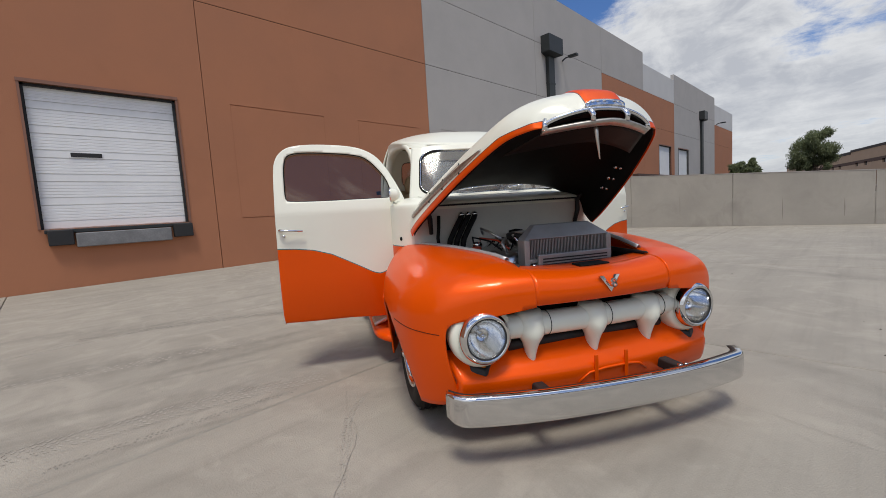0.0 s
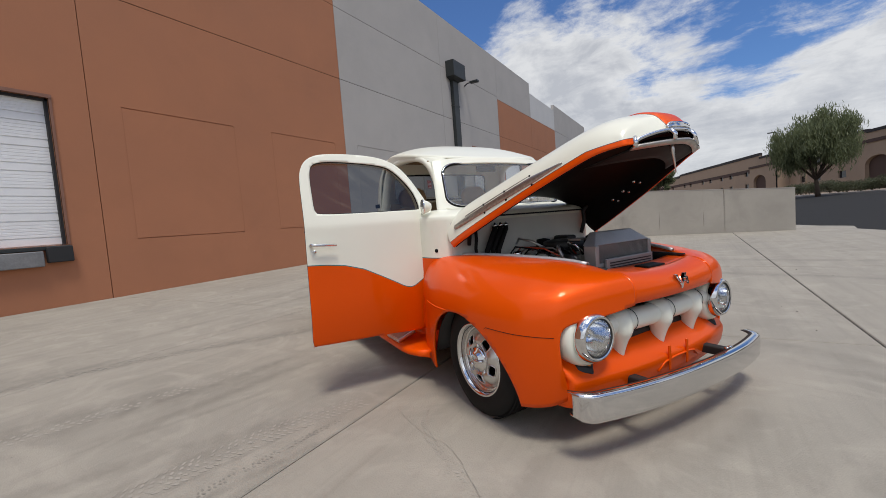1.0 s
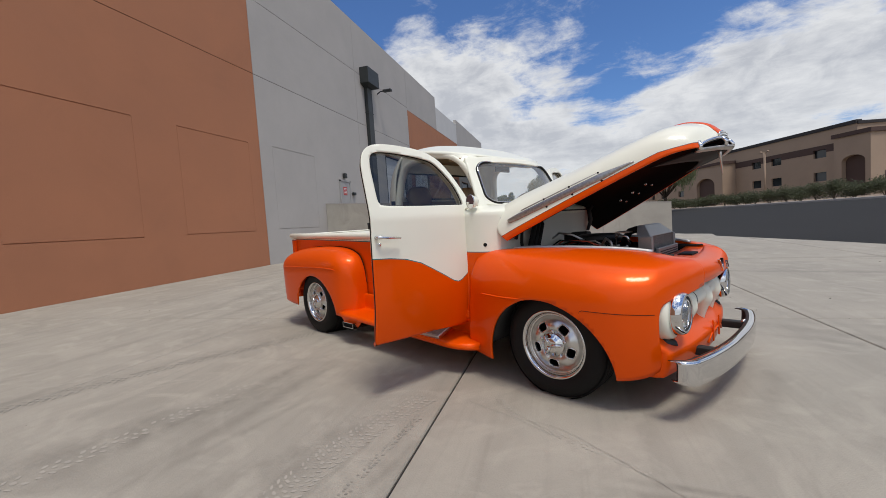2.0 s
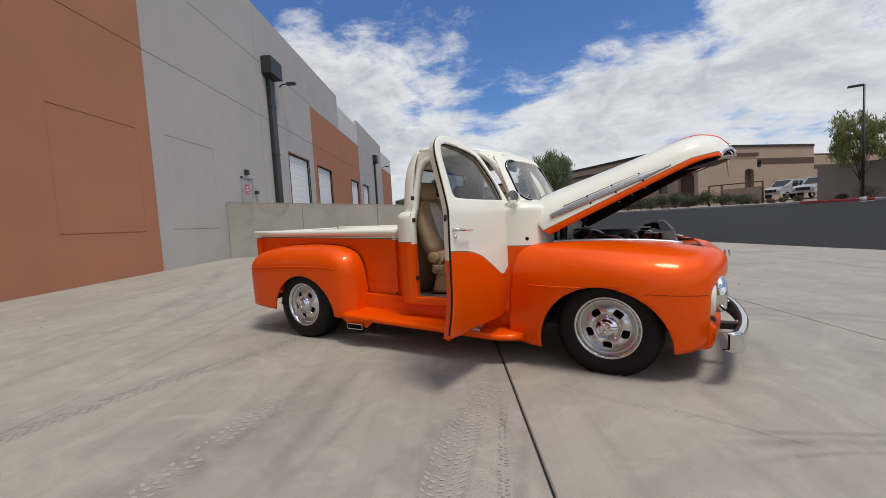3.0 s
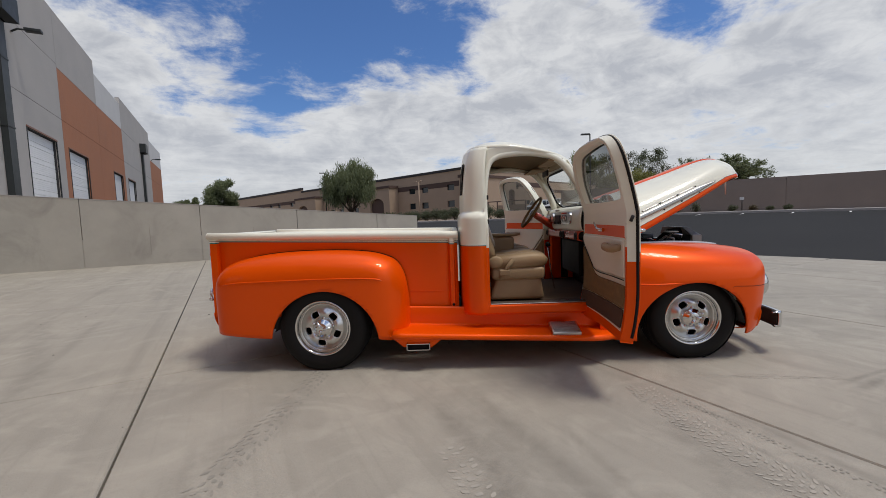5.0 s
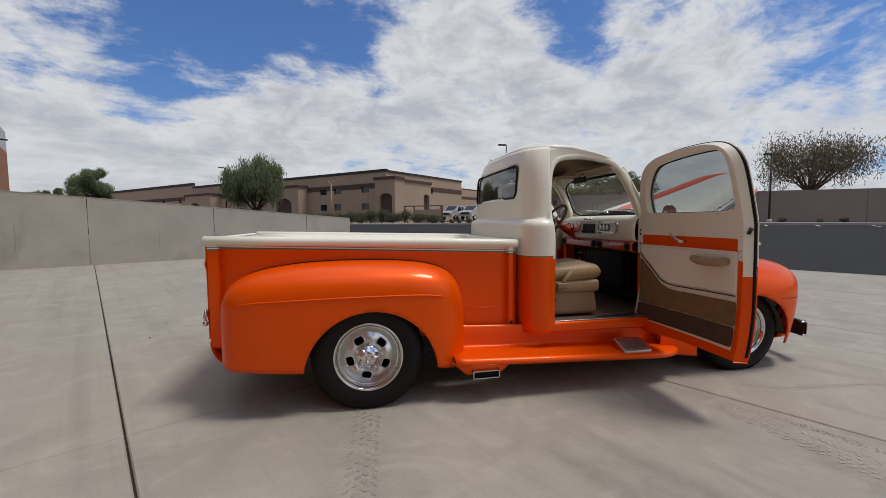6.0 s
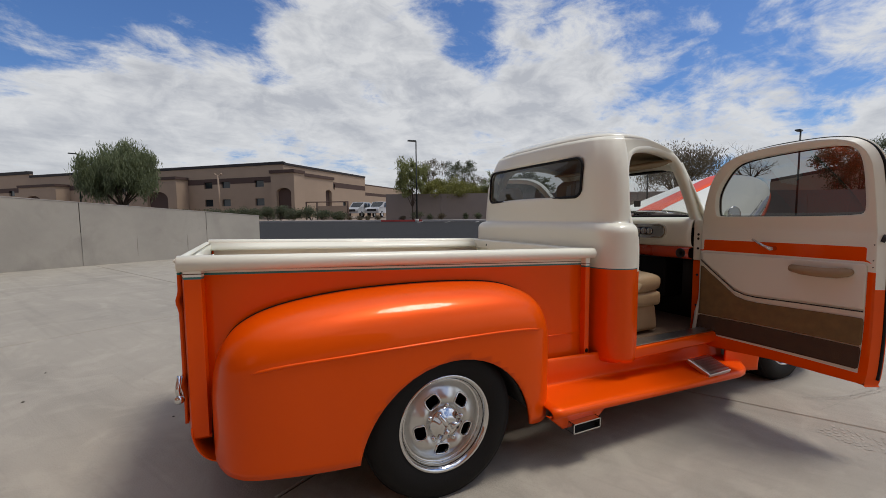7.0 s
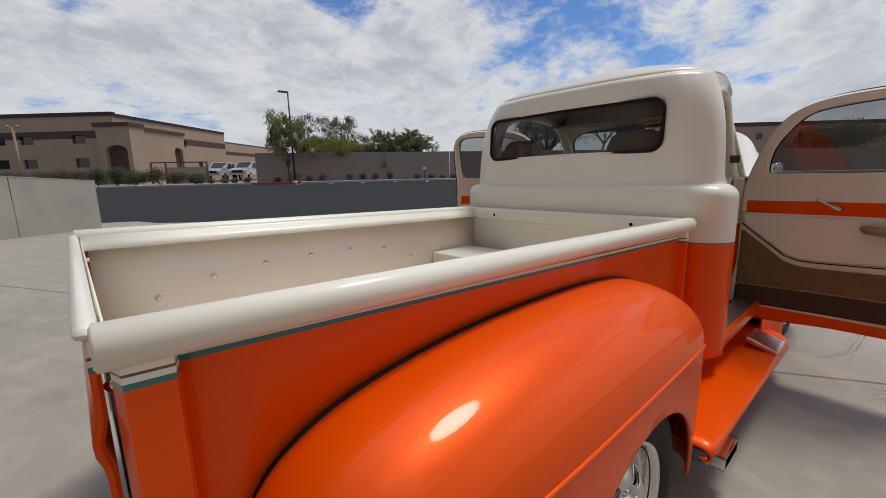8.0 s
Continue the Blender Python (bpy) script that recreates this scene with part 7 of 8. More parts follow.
# ---------------------------------------------------------------- engine bay
def engine_bay():
    bm = bmesh.new()
    # top tank: a low trapezoid
    pts = [(-0.265, 0.955), (0.265, 0.955), (0.17, 1.028), (-0.17, 1.028)]
    fr = [bm.verts.new((1.86 - (z - 0.955) * 0.9, y, z)) for y, z in pts]
    bk = [bm.verts.new((1.77 - (z - 0.955) * 0.35, y, z)) for y, z in pts]
    bm.faces.new(fr)
    bm.faces.new(bk)
    for k in range(4):
        bm.faces.new((fr[k], fr[(k + 1) % 4], bk[(k + 1) % 4], bk[k]))
    ob = soften(part("radiator", bm, ALU, truck, "grey aluminium radiator standing above the nose"), 0.006)
    for y0, y1 in ((-0.268, -0.235), (0.235, 0.268)):
        boxpart("side_tank", (1.78, 1.868, y0, y1, 0.50, 0.956), ALU, ob, "", 0.006)
    boxpart("core", (1.80, 1.84, -0.235, 0.235, 0.50, 0.955), SATIN, ob, "dark radiator core")
    for k in range(52):
        y = -0.231 + 0.462 * k / 51
        boxpart("fin", (1.838, 1.852, y - 0.0014, y + 0.0014, 0.80, 0.954), ALU, ob)
    boxpart("lower_frame", (1.84, 1.866, -0.24, 0.24, 0.83, 0.852), ALU, ob, "", 0.004)
    cond = boxpart("condenser", (1.868, 1.890, -0.20, 0.245, 0.60, 0.876), ALU, ob, "grey condenser in front of the radiator", 0.006)
    for k in range(8):
        boxpart("condenser_tube", (1.888, 1.8925, -0.175, 0.22, 0.742 + 0.0152 * k, 0.749 + 0.0152 * k), SATIN, cond)
    lathe("bolt", [(0.012, 0), (0.012, 0.008), (0, 0.01)], (1.886, -0.225, 0.82), (1, 0, 0), CHROME, ob, "", 10)
    # engine
    bm = bmesh.new()
    box(bm, 1.10, 1.68, -0.2, 0.2, 0.36, 0.80)
    eng = soften(part("engine", bm, SATIN, truck, "dark V8 engine behind the radiator"), 0.03)
    for sg in (-1, 1):
        e = boxpart("valve_cover", (1.12, 1.62, -0.05, 0.05, -0.045, 0.045), BRUSHED if sg < 0 else SATIN, eng, "ribbed valve cover", 0.02)
        e.matrix_basis = Matrix.Translation((0, sg * 0.19, 0.835)) @ Matrix.Rotation(radians(-35 * sg), 4, "X")
        for k in range(4):
            rod("header_pipe", [(1.2 + 0.12 * k, sg * 0.24, 0.74), (1.2 + 0.12 * k, sg * 0.32, 0.72), (1.19 + 0.11 * k, sg * 0.36, 0.60)], 0.02, PEWTER, eng, "", 8)
        for k in range(4):
            rod("plug_lead", [(1.17 + 0.13 * k, sg * 0.22, 0.86), (1.2 + 0.1 * k, sg * 0.16, 0.93), (1.16, sg * 0.05, 0.92)], 0.005, TYRE, eng, "", 6)
    boxpart("intake", (1.18, 1.58, -0.11, 0.11, 0.80, 0.88), PEWTER, eng, "", 0.02)
    lathe("air_cleaner", [(0.0, 0.06), (0.14, 0.055), (0.165, 0.045), (0.165, 0.0), (0.14, -0.012), (0.0, -0.012)], (1.38, 0.02, 0.915), (0, 0, 1), SATIN, eng, "round black air cleaner", 40)
    lathe("distributor", [(0.0, 0.08), (0.05, 0.07), (0.055, 0.0), (0.03, -0.06)], (1.14, 0.02, 0.90), (0, 0, 1), BLACK, eng, "", 20)
    lathe("alternator", [(0.0, 0.07), (0.06, 0.06), (0.075, 0.03), (0.075, -0.04), (0.05, -0.06), (0, -0.065)], (1.66, -0.24, 0.80), (1, 0, 0), BRUSHED, eng, "bright alternator", 24)
    for y, z, r in ((-0.24, 0.80, 0.045), (0.0, 0.72, 0.085), (0.18, 0.80, 0.06), (0.0, 0.52, 0.09)):
        lathe("pulley", [(r, 0), (r * 0.85, 0.012), (r, 0.024), (r * 0.5, 0.026), (0, 0.03)], (1.70, y, z), (1, 0, 0), PEWTER, eng, "", 24)
    lathe("fan", [(0.0, 0.02), (0.19, 0.012), (0.195, 0.0), (0.0, -0.01)], (1.755, 0.0, 0.74), (1, 0, 0), BLACK, eng, "black cooling fan", 32)
    rod("radiator_hose", [(1.79, -0.12, 0.97), (1.72, -0.12, 1.0), (1.66, -0.08, 0.985), (1.60, -0.04, 0.92), (1.58, -0.03, 0.86)], 0.024, TYRE, eng, "black rubber radiator hose", 12)
    rod("braided_line", [(1.62, -0.25, 0.84), (1.60, -0.28, 0.93), (1.55, -0.24, 0.95), (1.50, -0.20, 0.90)], 0.010, PEWTER, eng, "braided metal line", 8)
    rod("braided_line", [(1.72, -0.20, 0.90), (1.70, -0.24, 0.96), (1.62, -0.22, 0.97), (1.58, -0.15, 0.90)], 0.008, CHROME, eng, "", 8)
    for k in range(8):
        random.seed(40 + k)
        p = Vector((random.uniform(1.15, 1.65), random.uniform(-0.3, 0.3), random.uniform(0.78, 0.9)))
        boxpart("fitting", (p.x - 0.025, p.x + 0.025, p.y - 0.02, p.y + 0.02, p.z - 0.02, p.z + 0.03), random.choice([SATIN, PEWTER, BLACK, BRUSHED]), eng, "", 0.006)
    for k, (x, y, z) in enumerate(((1.22, -0.30, 0.90), (1.32, -0.34, 0.88), (1.55, -0.33, 0.87))):
        lathe("filler_cap", [(0.03, -0.03), (0.032, 0.0), (0.028, 0.014), (0.0, 0.018)], (x, y, z), (0, 0, 1), (CHROME, REDDISH, BRUSHED)[k], eng, "", 18)
    for k in range(6):
        y = -0.30 + 0.05 * k
        rod("wire", [(1.15, y, 0.90), (1.25, y - 0.04, 0.95 - 0.008 * k), (1.38 + 0.03 * k, y + 0.02, 0.93), (1.52, y + 0.05, 0.88)], 0.006, (TYRE, REDDISH, PEWTER)[k % 3], eng, "", 6)
    rod("fuel_line", [(1.12, -0.22, 0.96), (1.2, -0.26, 1.0), (1.3, -0.24, 0.98), (1.36, -0.18, 0.93)], 0.009, BRUSHED, eng, "bright fuel line", 8)
    boxpart("coil_bracket", (1.60, 1.70, -0.20, -0.08, 0.98, 0.992), PEWTER, eng, "", 0.003)
    # hoses and lines on the firewall
    fw = boxpart("heater_block", (1.012, 1.03, -0.36, -0.22, 1.075, 1.10), PEWTER, truck, "bright fittings block on the firewall", 0.004)
    for k in range(3):
        y = -0.34 + 0.05 * k
        rod("heater_hose", [(1.03, y, 1.095), (1.05, y - 0.012, 1.075), (1.06, y - 0.055, 1.01), (1.065, y - 0.10, 0.93), (1.07, y - 0.125, 0.82), (1.1, y - 0.12, 0.68)], 0.019, TYRE, fw, "black ribbed heater hose", 10)
        rod("hose_end", [(1.025, y, 1.11), (1.045, y, 1.09)], 0.019, CHROME, fw, "bright hose end", 10)
    rod("loom", [(1.02, -0.50, 1.10), (1.04, -0.51, 1.02), (1.04, -0.52, 0.95), (1.05, -0.51, 0.80)], 0.012, TYRE, fw, "black wiring loom")
    boxpart("master_cylinder", (1.01, 1.16, 0.25, 0.35, 0.86, 0.98), SATIN, truck, "dark brake master cylinder", 0.015)
    bm = surf(lambda u, v: (lerp(1.0, 1.98, u), lerp(-0.5, 0.5, v), 0.40), 2, 2)
    shell("engine_shield", bm, BLACK, truck, "dark floor of the engine bay", 0.004)
    for sg in (-1, 1):
        bm = surf(lambda u, v: (lerp(1.0, 2.02, u), sg * lerp(0.50, curve(FA, 0.155 + 0.8 * u)[1] - 0.006 if u < 1 else 0.37, v), lerp(0.72, 0.875 - 0.02 * u, v)), 10, 3)
        shell("splash_panel", bm, SATIN, truck, "black engine bay side panel", 0.004)


engine_bay()


# ---------------------------------------------------------------- interior
def seat(yc):
    bm = bmesh.new()
    box(bm, -0.05, 0.33, yc - 0.22, yc + 0.22, 0.47, 0.66)
    for v in bm.verts:
        if v.co.z < 0.5:
            v.co.x += -0.06 if v.co.x < 0.1 else 0.03
    ob = soften(part("seat", bm, TAN, truck, "tan leather bucket seat with a headrest"), 0.03, 3)
    boxpart("pedestal", (-0.09, 0.36, yc - 0.24, yc + 0.24, 0.645, 0.75), TAN, ob, "", 0.03)

    def loft(name, secs, lab):
        bm = bmesh.new()
        rings = []
        for c_, t, wd, th in secs:
            c_, t = Vector(c_), Vector(t).normalized()
            nn = Vector((0, 1, 0)).cross(t)
            ring = []
            for k in range(24):
                a = k * math.tau / 24
                ca, sa = math.cos(a), math.sin(a)
                ring.append(bm.verts.new(c_ + Vector((0, 1, 0)) * wd * math.copysign(abs(ca) ** 0.55, ca) + nn * th * math.copysign(abs(sa) ** 0.55, sa)))
            rings.append(ring)
        for A, B in zip(rings, rings[1:]):
            for k in range(24):
                bm.faces.new((A[k], A[(k + 1) % 24], B[(k + 1) % 24], B[k]))
        bm.faces.new(rings[0])
        bm.faces.new(rings[-1])
        return part(name, bm, TAN, ob, lab, True)
    loft("cushion", [((-0.10, yc, 0.785), (1, 0, 0.06), 0.20, 0.05), ((-0.07, yc, 0.785), (1, 0, 0.06), 0.235, 0.07), ((0.10, yc, 0.795), (1, 0, 0.05), 0.245, 0.074), ((0.27, yc, 0.805), (1, 0, 0.0), 0.245, 0.076), ((0.35, yc, 0.80), (1, 0, -0.2), 0.23, 0.064), ((0.385, yc, 0.785), (1, 0, -0.4), 0.20, 0.04)], "")
    loft("backrest", [((-0.08, yc, 0.80), (-0.25, 0, 1), 0.21, 0.055), ((-0.125, yc, 0.90), (-0.24, 0, 1), 0.245, 0.075), ((-0.19, yc, 1.1), (-0.22, 0, 1), 0.245, 0.07), ((-0.222, yc, 1.24), (-0.2, 0, 1), 0.215, 0.062), ((-0.240, yc, 1.30), (-0.2, 0, 1), 0.16, 0.05), ((-0.245, yc, 1.325), (-0.2, 0, 1), 0.11, 0.03)], "")
    loft("headrest", [((-0.238, yc, 1.315), (-0.15, 0, 1), 0.10, 0.035), ((-0.238, yc, 1.35), (-0.15, 0, 1), 0.14, 0.046), ((-0.243, yc, 1.42), (-0.1, 0, 1), 0.145, 0.048), ((-0.245, yc, 1.475), (-0.1, 0, 1), 0.12, 0.04), ((-0.246, yc, 1.50), (-0.1, 0, 1), 0.08, 0.025)], "")
    ins = loft("backrest_insert", [((-0.045, yc, 0.92), (-0.24, 0, 1), 0.06, 0.012), ((-0.06, yc, 0.97), (-0.22, 0, 1), 0.085, 0.017), ((-0.11, yc, 1.12), (-0.2, 0, 1), 0.09, 0.018), ((-0.153, yc, 1.24), (-0.2, 0, 1), 0.08, 0.015), ((-0.182, yc, 1.30), (-0.2, 0, 1), 0.05, 0.01)], "pale pleated insert")
    ins.data.materials[0] = PALE
    cin = loft("cushion_insert", [((-0.03, yc, 0.856), (1, 0, 0.06), 0.11, 0.012), ((0.10, yc, 0.863), (1, 0, 0.05), 0.14, 0.016), ((0.26, yc, 0.874), (1, 0, 0.0), 0.14, 0.016), ((0.32, yc, 0.862), (1, 0, -0.3), 0.11, 0.010)], "")
    for s in (-1, 1):
        bm = bmesh.new()
        bmesh.ops.create_uvsphere(bm, u_segments=16, v_segments=8, radius=1.0)
        for v in bm.verts:
            v.co = Vector((-0.055 + v.co.x * 0.062, yc + s * 0.243 + v.co.y * 0.018, 0.80 + v.co.z * 0.052))
        part("recliner_cover", bm, TAN, ob, "", True)
    rod("belt_stalk", [(-0.02, yc - 0.27, 0.66), (0.04, yc - 0.275, 0.76), (0.09, yc - 0.275, 0.82)], 0.017, CLOTH, ob, "seat belt stalk", 8)
    boxpart("belt_buckle", (-0.03, 0.06, yc - 0.295, yc - 0.262, 0.69, 0.735), CLOTH, ob, "pale belt buckle", 0.008)
    return ob


seat(-0.36)
seat(0.36)
con = boxpart("console", (-0.10, 0.18, -0.10, 0.10, 0.455, 0.99), TAN, truck, "tan padded centre console", 0.03)
boxpart("lid", (-0.11, 0.19, -0.11, 0.11, 0.992, 1.02), TAN, con, "", 0.012)


def plaque(name, outline, x0, x1, material, parent, label=""):
    """A flat panel with a (y, z) outline, standing between x0 and x1."""
    bm = bmesh.new()
    A = [bm.verts.new((x0, y, z)) for y, z in outline]
    B = [bm.verts.new((x1, y, z)) for y, z in outline]
    bm.faces.new(A)
    bm.faces.new(B)
    for k in range(len(A)):
        j = (k + 1) % len(A)
        bm.faces.new((A[k], A[j], B[j], B[k]))
    return part(name, bm, material, parent, label)


def dashboard():
    prof = [(0.84, 1.245), (0.76, 1.25), (0.70, 1.235), (0.672, 1.20), (0.662, 1.14), (0.664, 1.08), (0.675, 1.045), (0.70, 1.035)]

    def f(u, v):
        y = lerp(-0.585, 0.585, u)
        x, z = curve(prof, v)
        return (x - 0.02 + 0.05 * (abs(y) / 0.7) ** 4, y, z)
    ob = shell("dashboard", surf(f, 30, 24), P_CREAM, truck, "cream metal dashboard with chrome instrument panels", 0.006)
    low = [(0.70, 1.035), (0.66, 1.03), (0.645, 1.0), (0.65, 0.965), (0.69, 0.95)]
    shell("lower_dash", surf(lambda u, v: (curve(low, v)[0], lerp(-0.583, 0.583, u), curve(low, v)[1]), 10, 12), REDDISH, ob, "red-orange lower dash rail", 0.006)
    for nm, y0, y1, m in (("instrument_panel", 0.20, 0.52, CHROME), ("glove_panel", -0.41, -0.09, CHROME)):
        p = plaque(nm, round_rect(y0, y1, 1.094, 1.200, 0.05), 0.628, 0.65, m, ob, "rounded chrome bezel panel")
        plaque("panel_face", round_rect(y0 + 0.012, y1 - 0.012, 1.106, 1.188, 0.04), 0.6245, 0.630, BRUSHED, p, "brushed panel field")
        plaque("gauge_window", round_rect(y0 + 0.10, y1 - 0.04, 1.118, 1.176, 0.026), 0.622, 0.626, GAUGE, p, "dark gauge window")
        for k in range(3):
            lathe("gauge", [(0.024, 0), (0.026, 0.004), (0.020, 0.006), (0.0, 0.003)], (0.622, y0 + 0.13 + 0.053 * k, 1.147), (-1, 0, 0), CHROME, p, "", 20)
    p = boxpart("radio", (0.626, 0.652, -0.055, 0.135, 1.088, 1.178), SATIN, ob, "black radio with round knobs", 0.006)
    for y in (-0.035, 0.115):
        lathe("knob", [(0.014, 0), (0.013, 0.016), (0, 0.018)], (0.626, y, 1.105), (-1, 0, 0), SATIN, p, "", 14)
    for k in range(5):
        lathe("dash_button", [(0.008, 0), (0.008, 0.008), (0, 0.01)], (0.64, 0.0 + 0.03 * k, 1.222), (-1, 0, 0), CHROME, ob, "", 10)
    for y in (-0.04, -0.13, -0.53, 0.53):
        v = lathe("air_vent", [(0.034, 0), (0.036, 0.008), (0.028, 0.012), (0.024, 0.002), (0, 0.0)], (0.642, y, 0.992), (-1, 0, 0), SATIN, ob, "round black air vent", 24)
        lathe("vent_core", [(0.012, 0.003), (0.010, 0.008), (0, 0.009)], (0.642, y, 0.992), (-1, 0, 0), BLACK, v, "", 12)
    # under-dash shade put in as colour: an added black block and a dark panel
    boxpart("heater_box", (0.72, 0.95, -0.35, 0.25, 0.62, 0.94), BLACK, ob, "added black block for the shade under the dash", 0.02)
    bm = surf(lambda u, v: (0.94, lerp(-0.62, 0.62, u), lerp(0.45, 1.17, v)), 2, 2)
    shell("inner_firewall", bm, SATIN, ob, "inner firewall, coloured dark for the shade under the dash", 0.006)
    for sg in (-1, 1):
        y0, y1 = min(sg * 0.588, sg * 0.652), max(sg * 0.588, sg * 0.652)
        post = boxpart("hinge_post", (0.69, 0.80, y0, y1, 0.945, 1.235), P_CREAM, ob, "cream door hinge post", 0.008)
        lower = boxpart("lower_post", (0.692, 0.80, y0, y1, 0.475, 0.943), P_ORANGE, ob, "orange lower hinge post", 0.008)
        for z, who in ((1.13, post), (1.10, post), (1.03, post), (0.84, lower), (0.62, lower)):
            lathe("bolt", [(0.009, 0), (0.008, 0.004), (0, 0.005)], (0.691, sg * 0.625, z), (-1, 0, 0), SATIN, who, "", 10)
        boxpart("kick_panel", (0.72, 0.90, sg * 0.70 - 0.006, sg * 0.70 + 0.006, 0.46, 1.03), SATIN, ob)
    # column and wheel
    c0, c1 = Vector((0.80, 0.36, 0.97)), Vector((0.46, 0.36, 1.20))
    col = rod("steering_column", [c0, c0.lerp(c1, 0.3), c0.lerp(c1, 0.32), c0.lerp(c1, 0.9), c1], [0.03, 0.03, 0.042, 0.036, 0.03], REDDISH, truck, "orange steering column with a tan-rimmed wheel", 14)
    ax = (c1 - c0).normalized()
    e1 = Vector((0, 1, 0))
    e2 = ax.cross(e1)
    ctr = c1 + ax * 0.03
    rod("wheel_rim", [ctr + (e1 * math.cos(k * math.tau / 48) + e2 * math.sin(k * math.tau / 48)) * 0.176 for k in range(48)], 0.014, TAN_DARK, col, "leather-wrapped rim", 10, True)
    for a in (0.5, math.pi - 0.5, -math.pi / 2):
        rod("spoke", [ctr - ax * 0.015 + (e1 * math.cos(a) + e2 * math.sin(a)) * r for r in (0.02, 0.172)], 0.010, BRUSHED, col, "", 8)
    lathe("horn_cap", [(0.045, 0), (0.04, 0.018), (0, 0.024)], ctr - ax * 0.01, ax, BRUSHED, col, "", 24)
    rod("turn_lever", [c0.lerp(c1, 0.8), c0.lerp(c1, 0.8) + Vector((0, -0.16, 0.03))], 0.006, CHROME, col)
    sh = rod("shift_lever", [(0.58, 0.0, 0.45), (0.54, 0.0, 0.68), (0.52, 0.0, 0.88)], 0.006, CHROME, truck, "chrome floor shifter with a dark knob")
    bm = bmesh.new()
    bmesh.ops.create_uvsphere(bm, u_segments=14, v_segments=8, radius=0.024)
    for v in bm.verts:
        v.co += Vector((0.52, 0.0, 0.895))
    part("knob", bm, BLACK, sh, "", True)


dashboard()


# the nose sits slightly askew on this old truck: its left side lies a little further back
def askew(ob):
    for child in ob.children:
        if child.type == "MESH" and child.matrix_basis == Matrix() and not child.name.startswith(("hood", "front_bumper")):
            for v in child.data.vertices:
                if v.co.x > 1.3:
                    k = min(1.0, (v.co.x - 1.3) / 0.6)
                    v.co.x -= 0.040 * (v.co.y + 0.6) * k * k * (3 - 2 * k)
        if not child.name.startswith(("hood", "front_bumper")):
            askew(child)


askew(truck)


# ================================================================ planting, parked cars, small things in the distance
def leaf_cloud(bm, rng, centre, radii, count, size, droop=0.0, flat=1.0):
    for _ in range(count):
        while True:
            p = Vector((rng.uniform(-1, 1), rng.uniform(-1, 1), rng.uniform(-1, 1)))
            if p.length < 1:
                break
        p = p * (0.35 + 0.65 * p.length)
        c = Vector(centre) + Vector((p.x * radii[0], p.y * radii[1], p.z * radii[2]))
        a = Vector((rng.gauss(0, 1), rng.gauss(0, 1), rng.gauss(0, 1) * flat - droop * 2)).normalized()
        b = a.orthogonal().normalized()
        b = (b * math.cos(rng.uniform(0, 6.28)) + a.cross(b) * math.sin(rng.uniform(0, 6.28))).normalized()
        ln, wd = size * rng.uniform(0.7, 1.5) * (1 + droop), size * rng.uniform(0.25, 0.5)
        v = [bm.verts.new(c + a * ln), bm.verts.new(c + b * wd), bm.verts.new(c - a * ln), bm.verts.new(c - b * wd)]
        bm.faces.new(v)


def tree(x, y, top, spread, bottom, leaf, seed, label, clumps=26, per=150, size=0.10, droop=0.0, limbs=7, sparse=False, trunk_r=0.14, base=None):
    rng = random.Random(seed)
    t_ = thing("tree", label, "tree", "far trees")
    z0 = ground_z(x, y) - 0.1 if base is None else base
    fork = lerp(z0, bottom, 0.75)
    bm = bmesh.new()
    lean = rng.uniform(-0.3, 0.3)
    trunk = [Vector((x, y, z0)), Vector((x + lean * 0.4, y + lean * 0.3, lerp(z0, fork, 0.5))), Vector((x + lean, y + lean * 0.6, fork))]
    tube(bm, trunk, [trunk_r * 1.3, trunk_r, trunk_r * 0.85], 8)
    centres = []
    for k in range(clumps):
        a = rng.uniform(0, math.tau)
        r = math.sqrt(rng.uniform(0.02, 1)) * spread * (1 + 0.10 * math.sin(2 * a + seed) + 0.08 * math.sin(3 * a + 2 * seed))
        hfrac = rng.uniform(0, 1) ** 0.8
        edge = math.sqrt(max(0.08, 1 - (r / spread / 1.25) ** 2)) * rng.uniform(0.8, 1.08)
        zc = lerp(bottom, top, 0.5) + (hfrac - 0.5) * (top - bottom) * edge * rng.uniform(0.85, 1.1)
        centres.append(Vector((x + lean + math.cos(a) * r, y + math.sin(a) * r, zc)))
    for k in range(limbs):
        c = centres[k % len(centres)]
        mid = trunk[-1].lerp(c, 0.5) + Vector((rng.uniform(-0.2, 0.2), rng.uniform(-0.2, 0.2), 0.25 * spread * 0.3))
        tube(bm, [trunk[-1], trunk[-1].lerp(mid, 0.5), mid, c], [trunk_r * 0.6, trunk_r * 0.45, trunk_r * 0.28, trunk_r * 0.1], 6)
        for _ in range(4 if sparse else 2):
            q = mid + Vector((rng.gauss(0, 0.5), rng.gauss(0, 0.5), rng.uniform(0.1, 0.8))) * spread * 0.35
            tube(bm, [mid, mid.lerp(q, 0.5) + Vector((0, 0, 0.1)), q], [trunk_r * 0.2, trunk_r * 0.12, trunk_r * 0.05], 5)
    part("trunk", bm, M["bark"], t_, "brown trunk and limbs", True)
    bm = bmesh.new()
    for c in centres:
        rr = spread * (rng.uniform(0.22, 0.38) if sparse else rng.uniform(0.16, 0.34))
        leaf_cloud(bm, rng, c, (rr, rr, rr * (0.75 + droop * 0.8)), int(per * 0.6), size, droop)
        leaf_cloud(bm, rng, c, (rr * 1.35, rr * 1.35, rr * 1.15), per // 3, size * 0.85, droop)
    part("crown", bm, M[leaf], t_)
    return t_


